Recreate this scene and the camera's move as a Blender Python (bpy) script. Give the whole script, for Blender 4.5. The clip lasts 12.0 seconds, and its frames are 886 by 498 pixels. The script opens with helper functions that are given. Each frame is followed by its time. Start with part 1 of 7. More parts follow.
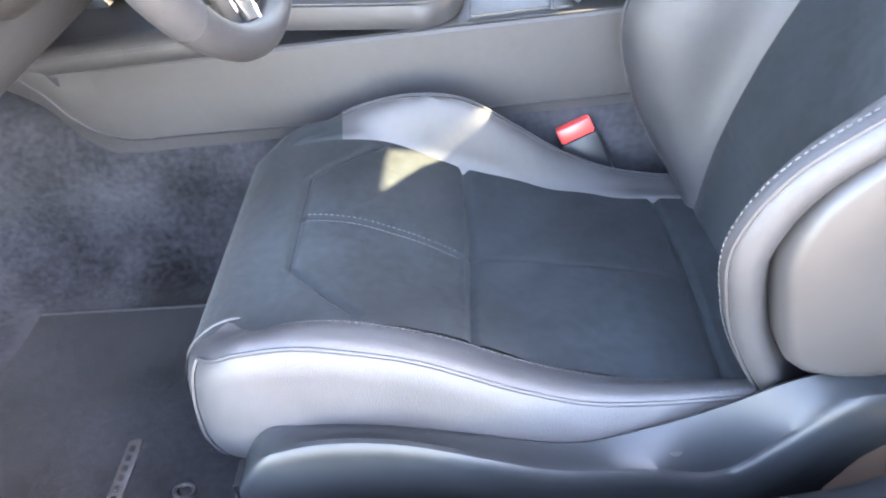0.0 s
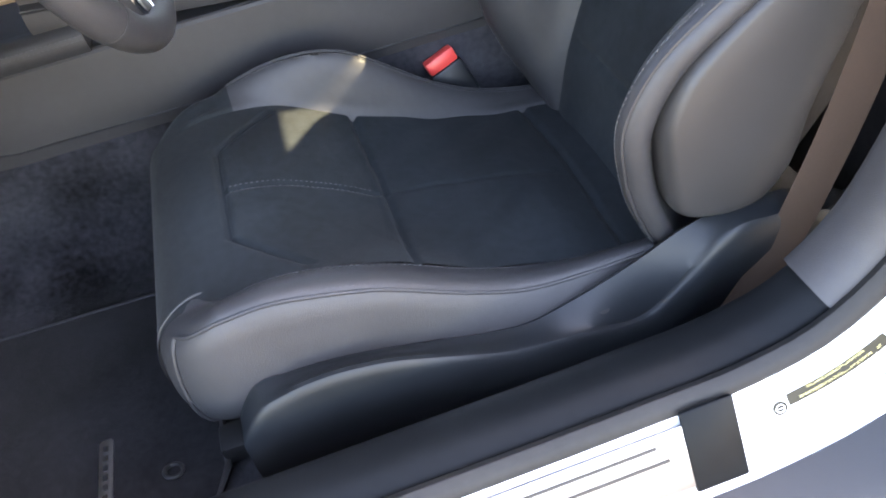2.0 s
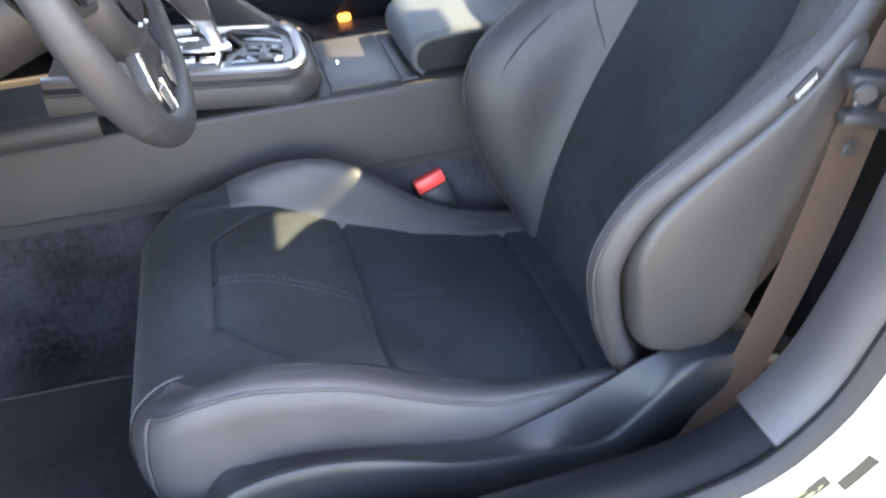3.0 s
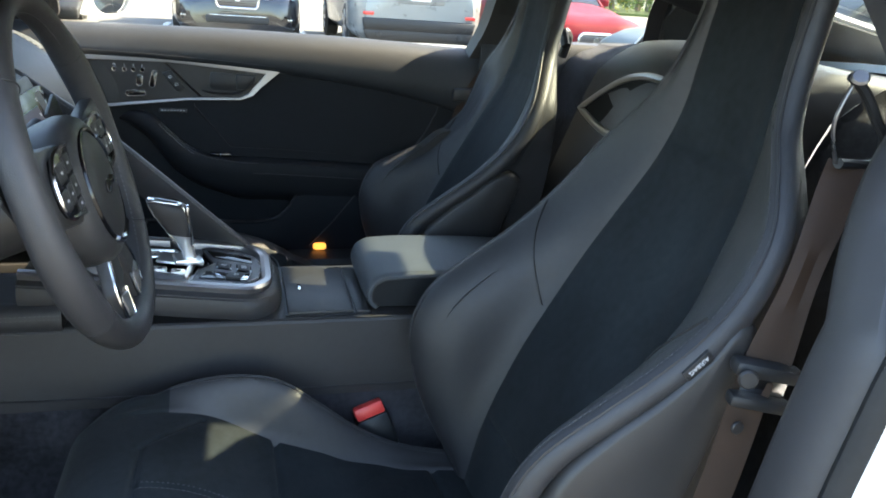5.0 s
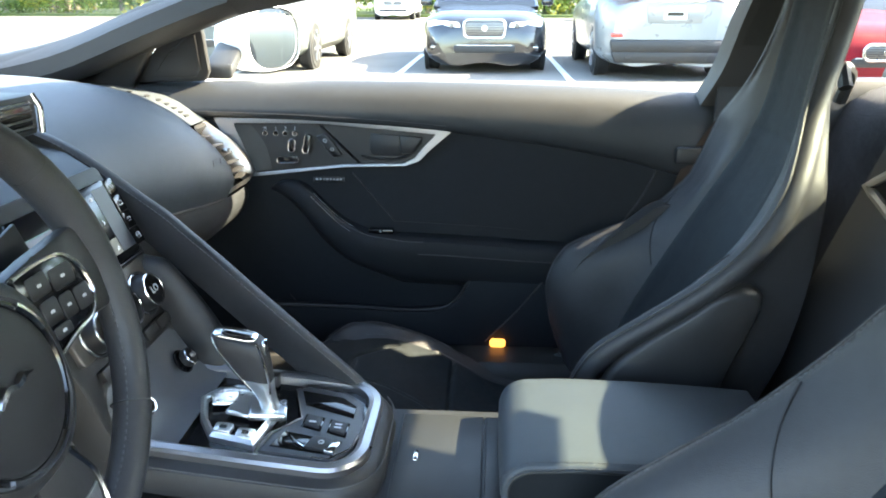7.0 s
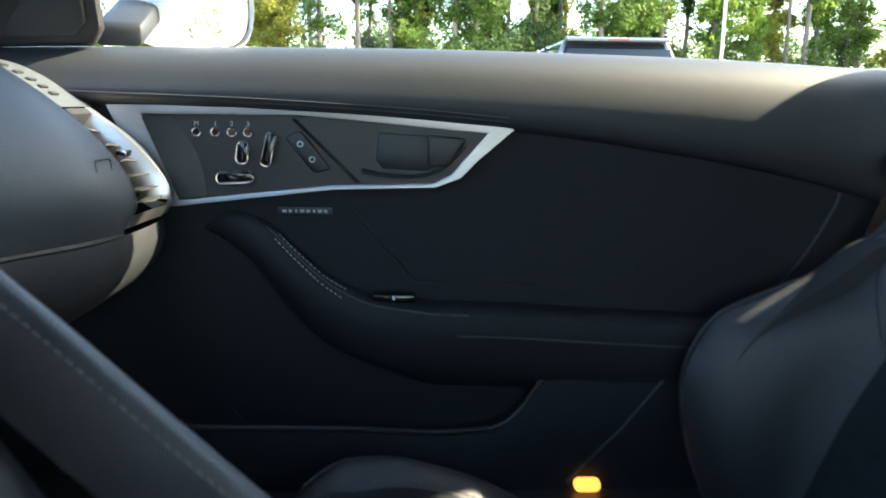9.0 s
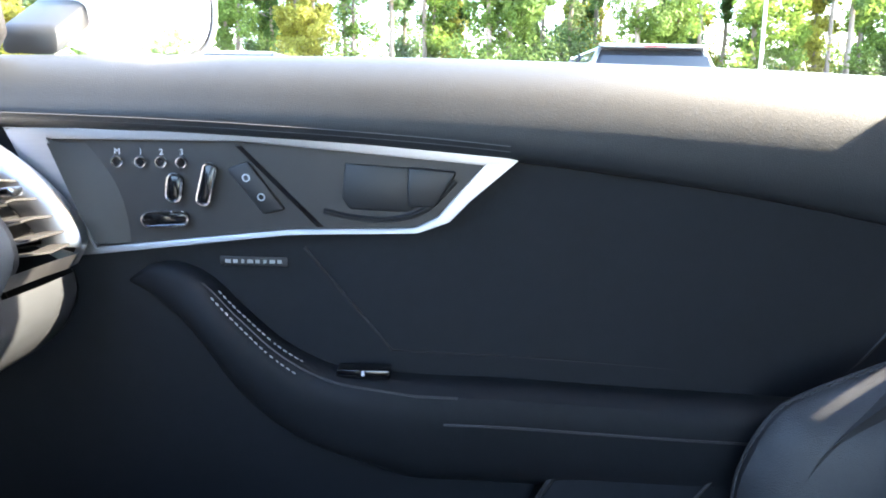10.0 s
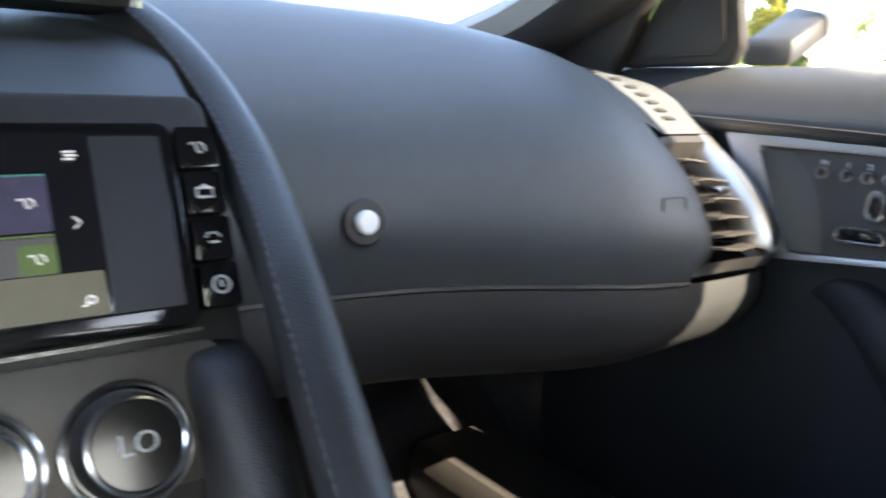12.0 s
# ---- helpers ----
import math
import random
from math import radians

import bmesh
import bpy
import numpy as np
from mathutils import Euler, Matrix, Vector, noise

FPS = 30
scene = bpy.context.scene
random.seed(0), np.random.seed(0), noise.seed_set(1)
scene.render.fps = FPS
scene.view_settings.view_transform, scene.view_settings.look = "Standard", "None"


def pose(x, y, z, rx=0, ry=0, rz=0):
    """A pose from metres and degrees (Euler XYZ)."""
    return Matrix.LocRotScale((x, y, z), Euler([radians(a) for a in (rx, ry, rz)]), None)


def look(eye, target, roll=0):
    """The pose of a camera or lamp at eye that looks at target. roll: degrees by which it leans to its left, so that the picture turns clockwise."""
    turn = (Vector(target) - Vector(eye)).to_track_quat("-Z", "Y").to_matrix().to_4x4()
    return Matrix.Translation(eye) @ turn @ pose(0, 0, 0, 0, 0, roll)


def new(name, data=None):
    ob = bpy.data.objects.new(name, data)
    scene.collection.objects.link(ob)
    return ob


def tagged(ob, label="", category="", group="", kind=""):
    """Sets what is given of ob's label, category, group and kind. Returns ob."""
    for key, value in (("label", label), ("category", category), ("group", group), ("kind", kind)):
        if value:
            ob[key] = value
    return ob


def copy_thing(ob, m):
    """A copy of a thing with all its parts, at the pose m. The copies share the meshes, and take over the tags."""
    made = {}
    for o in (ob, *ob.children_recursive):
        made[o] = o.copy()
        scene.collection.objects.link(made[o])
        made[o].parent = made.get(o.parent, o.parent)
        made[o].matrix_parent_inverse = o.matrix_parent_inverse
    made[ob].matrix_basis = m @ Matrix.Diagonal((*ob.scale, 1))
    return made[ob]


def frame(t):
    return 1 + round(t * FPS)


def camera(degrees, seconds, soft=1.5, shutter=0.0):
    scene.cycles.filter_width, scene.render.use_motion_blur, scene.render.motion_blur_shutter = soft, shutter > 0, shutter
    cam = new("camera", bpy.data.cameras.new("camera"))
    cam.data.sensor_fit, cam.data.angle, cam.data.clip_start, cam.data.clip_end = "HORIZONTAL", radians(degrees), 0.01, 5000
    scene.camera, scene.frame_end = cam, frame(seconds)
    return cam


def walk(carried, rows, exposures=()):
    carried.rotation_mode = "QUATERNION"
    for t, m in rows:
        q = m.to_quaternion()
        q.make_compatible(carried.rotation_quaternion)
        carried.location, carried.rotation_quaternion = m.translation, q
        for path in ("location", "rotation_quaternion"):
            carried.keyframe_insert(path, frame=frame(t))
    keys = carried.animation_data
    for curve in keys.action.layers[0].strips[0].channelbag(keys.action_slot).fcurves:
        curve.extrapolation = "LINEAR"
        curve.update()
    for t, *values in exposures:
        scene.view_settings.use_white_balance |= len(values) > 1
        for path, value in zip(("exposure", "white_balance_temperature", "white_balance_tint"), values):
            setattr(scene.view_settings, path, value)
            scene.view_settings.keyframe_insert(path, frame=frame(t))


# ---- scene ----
cam = camera(60.0, 12.0, soft=1.8, shutter=0.25)
PATH = [
    (0, (-0.256, -1.096, 0.986), (-0.41, 0.467, -0.253), -8.8),
    (0.5, (-0.293, -1.114, 0.997), (-0.261, 0.392, -0.319), -10.6),
    (1, (-0.325, -1.139, 1.024), (-0.21, 0.338, -0.32), -12.5),
    (1.5, (-0.342, -1.155, 1.035), (-0.165, 0.289, -0.338), -12.1),
    (2, (-0.349, -1.162, 1.042), (-0.14, 0.254, -0.355), -12.8),
    (2.5, (-0.36, -1.173, 1.056), (-0.13, 0.236, -0.344), -12.4),
    (3, (-0.373, -1.197, 1.073), (0.0, 0.374, -0.108), -3.9),
    (3.5, (-0.347, -1.226, 1.101), (0.124, 0.508, 0.222), 4.0),
    (5.5, (-0.346, -1.263, 1.12), (0.166, 0.564, 0.487), 4.3),
    (6, (-0.206, -1.141, 1.152), (-0.035, 0.752, 0.53), 2.2),
    (6.5, (-0.142, -0.938, 1.129), (-0.186, 0.963, 0.509), 1.0),
    (7, (-0.16, -0.822, 1.133), (-0.28, 1.074, 0.506), 0.1),
    (7.2, (-0.165, -0.8, 1.153), (-0.305, 1.084, 0.496), -0.3),
    (8.8, (-0.303, -0.351, 0.912), (-0.309, 1.616, 0.55), 0.4),
    (9, (-0.353, -0.22, 0.909), (-0.294, 1.742, 0.524), 0.8),
    (9.5, (-0.38, 0.01, 0.919), (-0.298, 1.973, 0.546), 1.3),
    (10, (-0.301, -0.012, 0.924), (-0.327, 1.954, 0.554), 0.9),
    (10.5, (-0.316, -0.018, 0.929), (-0.411, 1.935, 0.509), 2.6),
    (11, (-0.277, -0.022, 0.92), (-0.818, 1.856, 0.497), 2.9),
    (11.5, (-0.222, -0.002, 0.924), (-1.327, 1.613, 0.513), 1.9),
    (12, (-0.27, -0.025, 0.935), (-1.799, 1.193, 0.511), 2.5),
]
walk(cam, [(t, look(eye, target, roll)) for t, eye, target, roll in PATH],
     [(0, 5.95, 7800, 19), (0.8, 5.65, 8300, 21), (1.5, 4.75, 8100, 19), (2.6, 4.3, 8000, 20), (3.2, 4.85, 7600, 16), (3.7, 4.85, 7400, 13), (5.3, 3.1, 6900, 7),
      (6.0, 4.25, 6900, 6), (6.6, 4.05, 6900, 6), (7.2, 4.05, 6850, 5), (8.8, 3.35, 6550, 3), (9.6, 3.65, 6450, 7), (10.0, 4.6, 6250, 13), (10.5, 4.85, 6150, 15), (11.2, 4.65, 6600, 14), (12, 3.85, 7000, 14)])

# ---------- light ----------
SUN = Vector((0.775, 0.102, 0.622)).normalized()
world = bpy.data.worlds.new("sky")
scene.world = world
world.use_nodes = True
wn = world.node_tree.nodes
sky = wn.new("ShaderNodeTexSky")
sky.sky_type, sky.sun_disc = "NISHITA", False
sky.sun_elevation = math.asin(SUN.z)
sky.sun_rotation = math.atan2(SUN.x, SUN.y)
sky.air_density, sky.dust_density = 1.0, 1.5
wn["Background"].inputs["Strength"].default_value = 0.15
world.node_tree.links.new(sky.outputs["Color"], wn["Background"].inputs["Color"])
sun = new("sun", bpy.data.lights.new("sun", "SUN"))
sun.data.energy, sun.data.angle, sun.data.color = 3.6, radians(0.6), (1.0, 0.88, 0.66)
sun.matrix_world = look(SUN * 40, (0, 0, 0))

# ---------- materials ----------


def material(name, color, rough=0.5, metal=0.0, vary=0.15, scale=30.0, bump=0.0, bump_scale=300.0, coat=0.0,
             rough_vary=0.1, emit=None, strength=0.0, kind="noise", sheen=0.0, spec=0.5, stretch=(1, 1, 1), island=0.0):
    """A surface with colour and gloss varied at two scales, and fine relief."""
    m = bpy.data.materials.new(name)
    m.use_nodes = True
    nt = m.node_tree
    n, link = nt.nodes, nt.links
    b = n["Principled BSDF"]
    co = n.new("ShaderNodeTexCoord")
    mp = n.new("ShaderNodeMapping")
    mp.inputs["Scale"].default_value = stretch
    link.new(co.outputs["Object"], mp.inputs["Vector"])
    big, fine = n.new("ShaderNodeTexNoise"), n.new("ShaderNodeTexNoise")
    big.inputs["Scale"].default_value, big.inputs["Detail"].default_value = scale * 0.25, 4
    fine.inputs["Scale"].default_value, fine.inputs["Detail"].default_value = scale * 4, 3
    mix = n.new("ShaderNodeMath")
    mix.operation = "MULTIPLY_ADD"
    mix.inputs[1].default_value = 0.4
    for t in (big, fine):
        link.new(mp.outputs["Vector"], t.inputs["Vector"])
    link.new(fine.outputs["Fac"], mix.inputs[0])
    link.new(big.outputs["Fac"], mix.inputs[2])
    ramp = n.new("ShaderNodeMapRange")
    ramp.inputs["From Min"].default_value, ramp.inputs["From Max"].default_value = 0.45, 0.95
    ramp.inputs["To Min"].default_value, ramp.inputs["To Max"].default_value = 1 - vary, 1 + vary
    link.new(mix.outputs[0], ramp.inputs["Value"])
    col = n.new("ShaderNodeMix")
    col.data_type, col.blend_type = "RGBA", "MULTIPLY"
    col.inputs["Factor"].default_value = 1.0
    col.inputs["A"].default_value = (*color, 1)
    link.new(ramp.outputs["Result"], col.inputs["B"])
    out = col.outputs["Result"]
    if island:
        geo = n.new("ShaderNodeNewGeometry")
        hue = n.new("ShaderNodeHueSaturation")
        rr = n.new("ShaderNodeMapRange")
        rr.inputs["To Min"].default_value, rr.inputs["To Max"].default_value = 1 - island, 1 + island
        link.new(geo.outputs["Random Per Island"], rr.inputs["Value"])
        link.new(rr.outputs["Result"], hue.inputs["Value"])
        link.new(out, hue.inputs["Color"])
        out = hue.outputs["Color"]
    link.new(out, b.inputs["Base Color"])
    rr2 = n.new("ShaderNodeMapRange")
    rr2.inputs["To Min"].default_value = max(0.02, rough - rough_vary)
    rr2.inputs["To Max"].default_value = min(1.0, rough + rough_vary)
    link.new(big.outputs["Fac"], rr2.inputs["Value"])
    link.new(rr2.outputs["Result"], b.inputs["Roughness"])
    b.inputs["Metallic"].default_value = metal
    b.inputs["Specular IOR Level"].default_value = spec
    b.inputs["Coat Weight"].default_value = coat
    b.inputs["Coat Roughness"].default_value = 0.05
    b.inputs["Sheen Weight"].default_value = sheen
    b.inputs["Sheen Roughness"].default_value = 0.4
    if bump:
        if kind == "cells":
            tex = n.new("ShaderNodeTexVoronoi")
            sock = tex.outputs["Distance"]
        else:
            tex = n.new("ShaderNodeTexNoise")
            tex.inputs["Detail"].default_value = 3
            sock = tex.outputs["Fac"]
        tex.inputs["Scale"].default_value = bump_scale
        link.new(mp.outputs["Vector"], tex.inputs["Vector"])
        bp = n.new("ShaderNodeBump")
        bp.inputs["Strength"].default_value, bp.inputs["Distance"].default_value = bump, 0.002
        link.new(sock, bp.inputs["Height"])
        link.new(bp.outputs["Normal"], b.inputs["Normal"])
    if emit:
        b.inputs["Emission Color"].default_value = (*emit, 1)
        b.inputs["Emission Strength"].default_value = strength
    return m


def glass(name, tint, rough=0.0, clear=0.9):
    """Thin pane: mostly clear, with a mirror share that grows at grazing angles."""
    m = bpy.data.materials.new(name)
    m.use_nodes = True
    n, link = m.node_tree.nodes, m.node_tree.links
    n.remove(n["Principled BSDF"])
    tr, gl, mx, fr = (n.new("ShaderNodeBsdfTransparent"), n.new("ShaderNodeBsdfGlossy"), n.new("ShaderNodeMixShader"),
                      n.new("ShaderNodeLayerWeight"))
    tr.inputs["Color"].default_value = (*tint, 1)
    gl.inputs["Roughness"].default_value = rough
    fr.inputs["Blend"].default_value = 0.5
    power, share = n.new("ShaderNodeMath"), n.new("ShaderNodeMath")
    power.operation, share.operation = "POWER", "MULTIPLY_ADD"
    power.inputs[1].default_value = 5.0
    share.inputs[1].default_value, share.inputs[2].default_value = 0.92, 0.06
    link.new(fr.outputs["Facing"], power.inputs[0])
    link.new(power.outputs[0], share.inputs[0])
    link.new(share.outputs[0], mx.inputs["Fac"])
    link.new(tr.outputs[0], mx.inputs[1])
    link.new(gl.outputs[0], mx.inputs[2])
    link.new(mx.outputs[0], n["Material Output"].inputs["Surface"])
    return m


LEATHER = material("black_leather", (0.028, 0.028, 0.030), 0.46, vary=0.2, scale=25, bump=0.2, bump_scale=900, kind="cells", spec=0.42)
LEATHER_SOFT = material("soft_trim_leather", (0.034, 0.033, 0.035), 0.50, vary=0.15, scale=20, bump=0.15, bump_scale=1100, kind="cells", spec=0.5)
SUEDE = material("dark_suede", (0.0125, 0.0160, 0.0185), 0.80, vary=0.55, scale=20, bump=0.25, bump_scale=1500, sheen=0.05, spec=0.18)
PLASTIC = material("soft_touch_plastic", (0.028, 0.027, 0.027), 0.42, vary=0.1, scale=20, bump=0.15, bump_scale=1400, spec=0.4)
PLASTIC_DARK = material("dark_plastic", (0.015, 0.015, 0.016), 0.5, vary=0.1, bump=0.1, bump_scale=1200)
GLOSS_BLACK = material("gloss_black", (0.006, 0.006, 0.007), 0.12, vary=0.05, rough_vary=0.05)
CARPET = material("charcoal_carpet", (0.026, 0.026, 0.030), 0.95, vary=0.9, scale=26, bump=0.9, bump_scale=900, sheen=0.12, spec=0.1)
CHROME = material("satin_chrome", (0.72, 0.72, 0.73), 0.18, metal=1.0, vary=0.05, rough_vary=0.08)
BRUSHED = material("brushed_aluminium", (0.52, 0.52, 0.53), 0.34, metal=1.0, vary=0.12, scale=60, stretch=(0.06, 1, 1), bump=0.05, bump_scale=500)
DARK_METAL = material("dark_satin_metal", (0.16, 0.155, 0.155), 0.3, metal=0.85, vary=0.08)
THREAD = material("grey_thread", (0.060, 0.060, 0.064), 0.7, vary=0.2, scale=200)
THREAD_PALE = material("pale_thread", (0.30, 0.30, 0.29), 0.7, vary=0.2, scale=200)
WHITE_PAINT = material("white_body_paint", (0.80, 0.80, 0.79), 0.2, vary=0.03, scale=6, coat=0.6)
RUBBER = material("black_rubber", (0.018, 0.018, 0.018), 0.65, vary=0.2, scale=30, bump=0.1, spec=0.3)
WEBBING = material("seat_belt_webbing", (0.033, 0.019, 0.0125), 0.7, vary=0.15, scale=80, bump=0.15, bump_scale=1500, spec=0.25)
RED_PLASTIC = material("red_plastic", (0.75, 0.06, 0.05), 0.35, vary=0.05)
GREY_MARK = material("grey_print", (0.55, 0.55, 0.56), 0.5, vary=0.05)
LABEL_WHITE = material("paper_label", (0.75, 0.75, 0.73), 0.6, vary=0.04)
PLACARD_GOLD = material("gold_print", (0.62, 0.56, 0.25), 0.6, vary=0.05)
PLACARD_GREY = material("faint_grey_print", (0.16, 0.16, 0.16), 0.6, vary=0.1)
LABEL_DARK = material("olive_print", (0.014, 0.012, 0.004), 0.6, vary=0.1)
SCREEN = material("screen_glass", (0.01, 0.01, 0.012), 0.15, vary=0.02, rough_vary=0.03)
AMBER = material("amber_lamp", (0.9, 0.4, 0.1), 0.4, emit=(1.0, 0.36, 0.06), strength=0.25)
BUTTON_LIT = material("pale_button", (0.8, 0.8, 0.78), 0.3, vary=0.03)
MIRROR = material("mirror_glass", (0.85, 0.87, 0.88), 0.02, metal=1.0, vary=0.0, rough_vary=0.0)
HEADLINER = material("charcoal_headliner", (0.05, 0.05, 0.052), 0.9, vary=0.2, scale=60, bump=0.3, bump_scale=1200)
# base colour darkened in place of shade from the unmodelled open driver's door
DOOR_SHADED = material("soft_door_trim", (0.0102, 0.0118, 0.0145), 0.68, vary=0.2, scale=20, bump=0.15, bump_scale=1100, kind="cells", spec=0.22)
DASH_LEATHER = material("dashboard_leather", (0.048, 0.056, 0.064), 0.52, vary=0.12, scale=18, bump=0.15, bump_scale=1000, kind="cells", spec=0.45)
GATE_METAL = material("polished_gate_metal", (0.86, 0.86, 0.85), 0.30, metal=1.0, vary=0.05, rough_vary=0.12)
POD_METAL = material("satin_pod_metal", (0.34, 0.325, 0.325), 0.32, metal=0.9, vary=0.08)
TRIM_METAL = material("satin_switch_metal", (0.36, 0.36, 0.37), 0.40, metal=1.0, vary=0.10, scale=60, stretch=(0.06, 1, 1))
PLATE_METAL = material("brushed_scuff_metal", (0.36, 0.36, 0.37), 0.42, metal=1.0, vary=0.2, scale=60, stretch=(0.06, 1, 1), bump=0.05, bump_scale=500)
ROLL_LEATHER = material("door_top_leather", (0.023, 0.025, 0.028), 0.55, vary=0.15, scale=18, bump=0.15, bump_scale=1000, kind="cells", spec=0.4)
CONSOLE_LEATHER = material("console_leather", (0.027, 0.026, 0.027), 0.50, vary=0.18, scale=20, bump=0.15, bump_scale=1100, kind="cells", spec=0.45)
MESH_BLACK = material("black_grille_mesh", (0.006, 0.006, 0.006), 0.8, vary=0.2, spec=0.12)
MAT_CARPET = material("charcoal_mat", (0.011, 0.011, 0.0125), 0.95, vary=0.8, scale=26, bump=0.9, bump_scale=900, sheen=0.08, spec=0.1)
SLOPE_GREY = material("grey_satin_slope", (0.085, 0.09, 0.10), 0.45, vary=0.08, scale=20, spec=0.45)
SILL_BLACK = material("smooth_black_trim", (0.010, 0.012, 0.014), 0.40, vary=0.25, scale=15, bump=0.10, bump_scale=1200, spec=0.32)
SILL_GLOSS = material("black_sill_cover", (0.006, 0.007, 0.008), 0.36, vary=0.25, scale=15, bump=0.06, bump_scale=1200, spec=0.10)
TINTED = glass("tinted_glass", (0.56, 0.62, 0.59))
CLEAR = glass("clear_glass", (0.90, 0.93, 0.91))
ASPHALT = material("sunlit_asphalt", (0.135, 0.128, 0.115), 0.9, vary=0.25, scale=3, bump=0.6, bump_scale=60)
PAINT_LINE = material("white_road_paint", (0.7, 0.7, 0.68), 0.7, vary=0.1, scale=8)

# ---------- mesh helpers ----------


def spline(pts, n):
    """n points of a smooth curve through the given ones, spread evenly along the run of the given points."""
    p = np.array(pts, float)
    if len(p) == 2:
        return [tuple(p[0] + (p[1] - p[0]) * i / (n - 1)) for i in range(n)]
    d = np.concatenate([[0], np.cumsum(np.maximum(np.linalg.norm(np.diff(p, axis=0), axis=1), 1e-6))])
    m = np.gradient(p, d, axis=0)
    out = []
    for s in np.linspace(0, d[-1], n):
        i = min(np.searchsorted(d, s, side="right") - 1, len(p) - 2)
        h = d[i + 1] - d[i]
        u = (s - d[i]) / h
        out.append(tuple((2 * u**3 - 3 * u**2 + 1) * p[i] + (u**3 - 2 * u**2 + u) * h * m[i]
                         + (3 * u**2 - 2 * u**3) * p[i + 1] + (u**3 - u**2) * h * m[i + 1]))
    return out


def along(pts):
    """A function of the first coordinate, through the given points, that gives the second."""
    xs, ys = zip(*sorted(pts))
    m = np.gradient(np.array(ys, float), np.array(xs, float))

    def value(x):
        x = min(max(x, xs[0]), xs[-1])
        i = min(int(np.searchsorted(xs, x, side="right")) - 1, len(xs) - 2)
        h = xs[i + 1] - xs[i]
        u = (x - xs[i]) / h
        return ((2 * u**3 - 3 * u**2 + 1) * ys[i] + (u**3 - 2 * u**2 + u) * h * m[i]
                + (3 * u**2 - 2 * u**3) * ys[i + 1] + (u**3 - u**2) * h * m[i + 1])
    return value


def thing(name, at, label, category, group="", kind=""):
    ob = new(name)
    ob.location = at
    ob.empty_display_size = 0.1
    return tagged(ob, label, category, group, kind)


def part(name, bm, mat, parent=None, label="", smooth=True, angle=40):
    """Links a bmesh, given in world metres, as one mesh under a thing or under a part."""
    me = bpy.data.meshes.new(name)
    bmesh.ops.recalc_face_normals(bm, faces=bm.faces)
    bm.to_mesh(me)
    bm.free()
    me.materials.append(mat)
    if smooth:
        me.shade_smooth()
        me.set_sharp_from_angle(angle=radians(angle))
    ob = new(name, me)
    if parent:
        base, up = Vector((0, 0, 0)), parent
        while up:
            base += up.location
            up = up.parent
        ob.parent = parent
        me.transform(Matrix.Translation(-base))
    else:
        c = sum((v.co for v in me.vertices), Vector()) / max(1, len(me.vertices))
        me.transform(Matrix.Translation(-c))
        ob.location = c
    if label:
        ob["label"] = label
    return ob


def grid(rows, wrap=False, cap=False):
    """A skin over rows of points; wrap: each row is a closed ring; cap: closes the first and the last ring."""
    bm = bmesh.new()
    vs = [[bm.verts.new(p) for p in r] for r in rows]
    n = len(rows[0])
    for a, b in zip(vs, vs[1:]):
        for i in range(n if wrap else n - 1):
            j = (i + 1) % n
            try:
                bm.faces.new((a[i], a[j], b[j], b[i]))
            except ValueError:
                pass
    if cap:
        bm.faces.new(vs[0])
        bm.faces.new(vs[-1])
    return bm


def skin(rows, thick):
    """A sheet over rows of points, thickened."""
    bm = grid(rows)
    bmesh.ops.recalc_face_normals(bm, faces=bm.faces)
    bmesh.ops.solidify(bm, geom=bm.faces[:], thickness=thick)
    return bm


def tube(path, r, n=8, closed=False):
    """A round rod along a path; r: one radius or one for each point."""
    p = [Vector(q) for q in path]
    k = len(p)
    rs = r if hasattr(r, "__len__") else [r] * k
    rows, ref = [], None
    for i in range(k):
        a, b = (p[i - 1], p[(i + 1) % k]) if closed else (p[max(i - 1, 0)], p[min(i + 1, k - 1)])
        t = (b - a).normalized()
        if ref is None:
            ref = t.orthogonal().normalized()
        ref = (ref - t * ref.dot(t)).normalized()
        s = t.cross(ref)
        rows.append([p[i] + (ref * math.cos(2 * math.pi * j / n) + s * math.sin(2 * math.pi * j / n)) * rs[i] for j in range(n)])
    if closed:
        rows.append(rows[0])
        bm = grid(rows, wrap=True)
        bmesh.ops.remove_doubles(bm, verts=bm.verts, dist=1e-6)
        return bm
    return grid(rows, wrap=True, cap=True)


def dashes(path, r, dash=0.0042, gap=0.0022):
    """A row of short stitches along a path, as one mesh."""
    p = [Vector(q) for q in path]
    bits, run_at, on = [], 0.0, []
    step = dash + gap
    for a, b in zip(p, p[1:]):
        length = (b - a).length
        if length < 1e-7:
            continue
        s = -run_at
        while s < length:
            lo, hi = max(s, 0), min(s + dash, length)
            if hi - lo > dash * 0.5:
                on.append((a + (b - a) * (lo / length), a + (b - a) * (hi / length)))
            s += step
        run_at = length - (s - step)
    vs, fs = [], []
    for a, b in on:
        t = (b - a).normalized()
        u = t.orthogonal().normalized()
        w = t.cross(u)
        k = len(vs)
        for q, rr in ((a, r * 0.6), ((a + b) / 2, r), (b, r * 0.6)):
            vs += [q + u * rr, q + w * rr, q - u * rr, q - w * rr]
        for j in (0, 4):
            fs += [(k + j + i, k + j + (i + 1) % 4, k + j + 4 + (i + 1) % 4, k + j + 4 + i) for i in range(4)]
    bm = bmesh.new()
    bv = [bm.verts.new(v) for v in vs]
    for f in fs:
        bm.faces.new([bv[i] for i in f])
    return bm


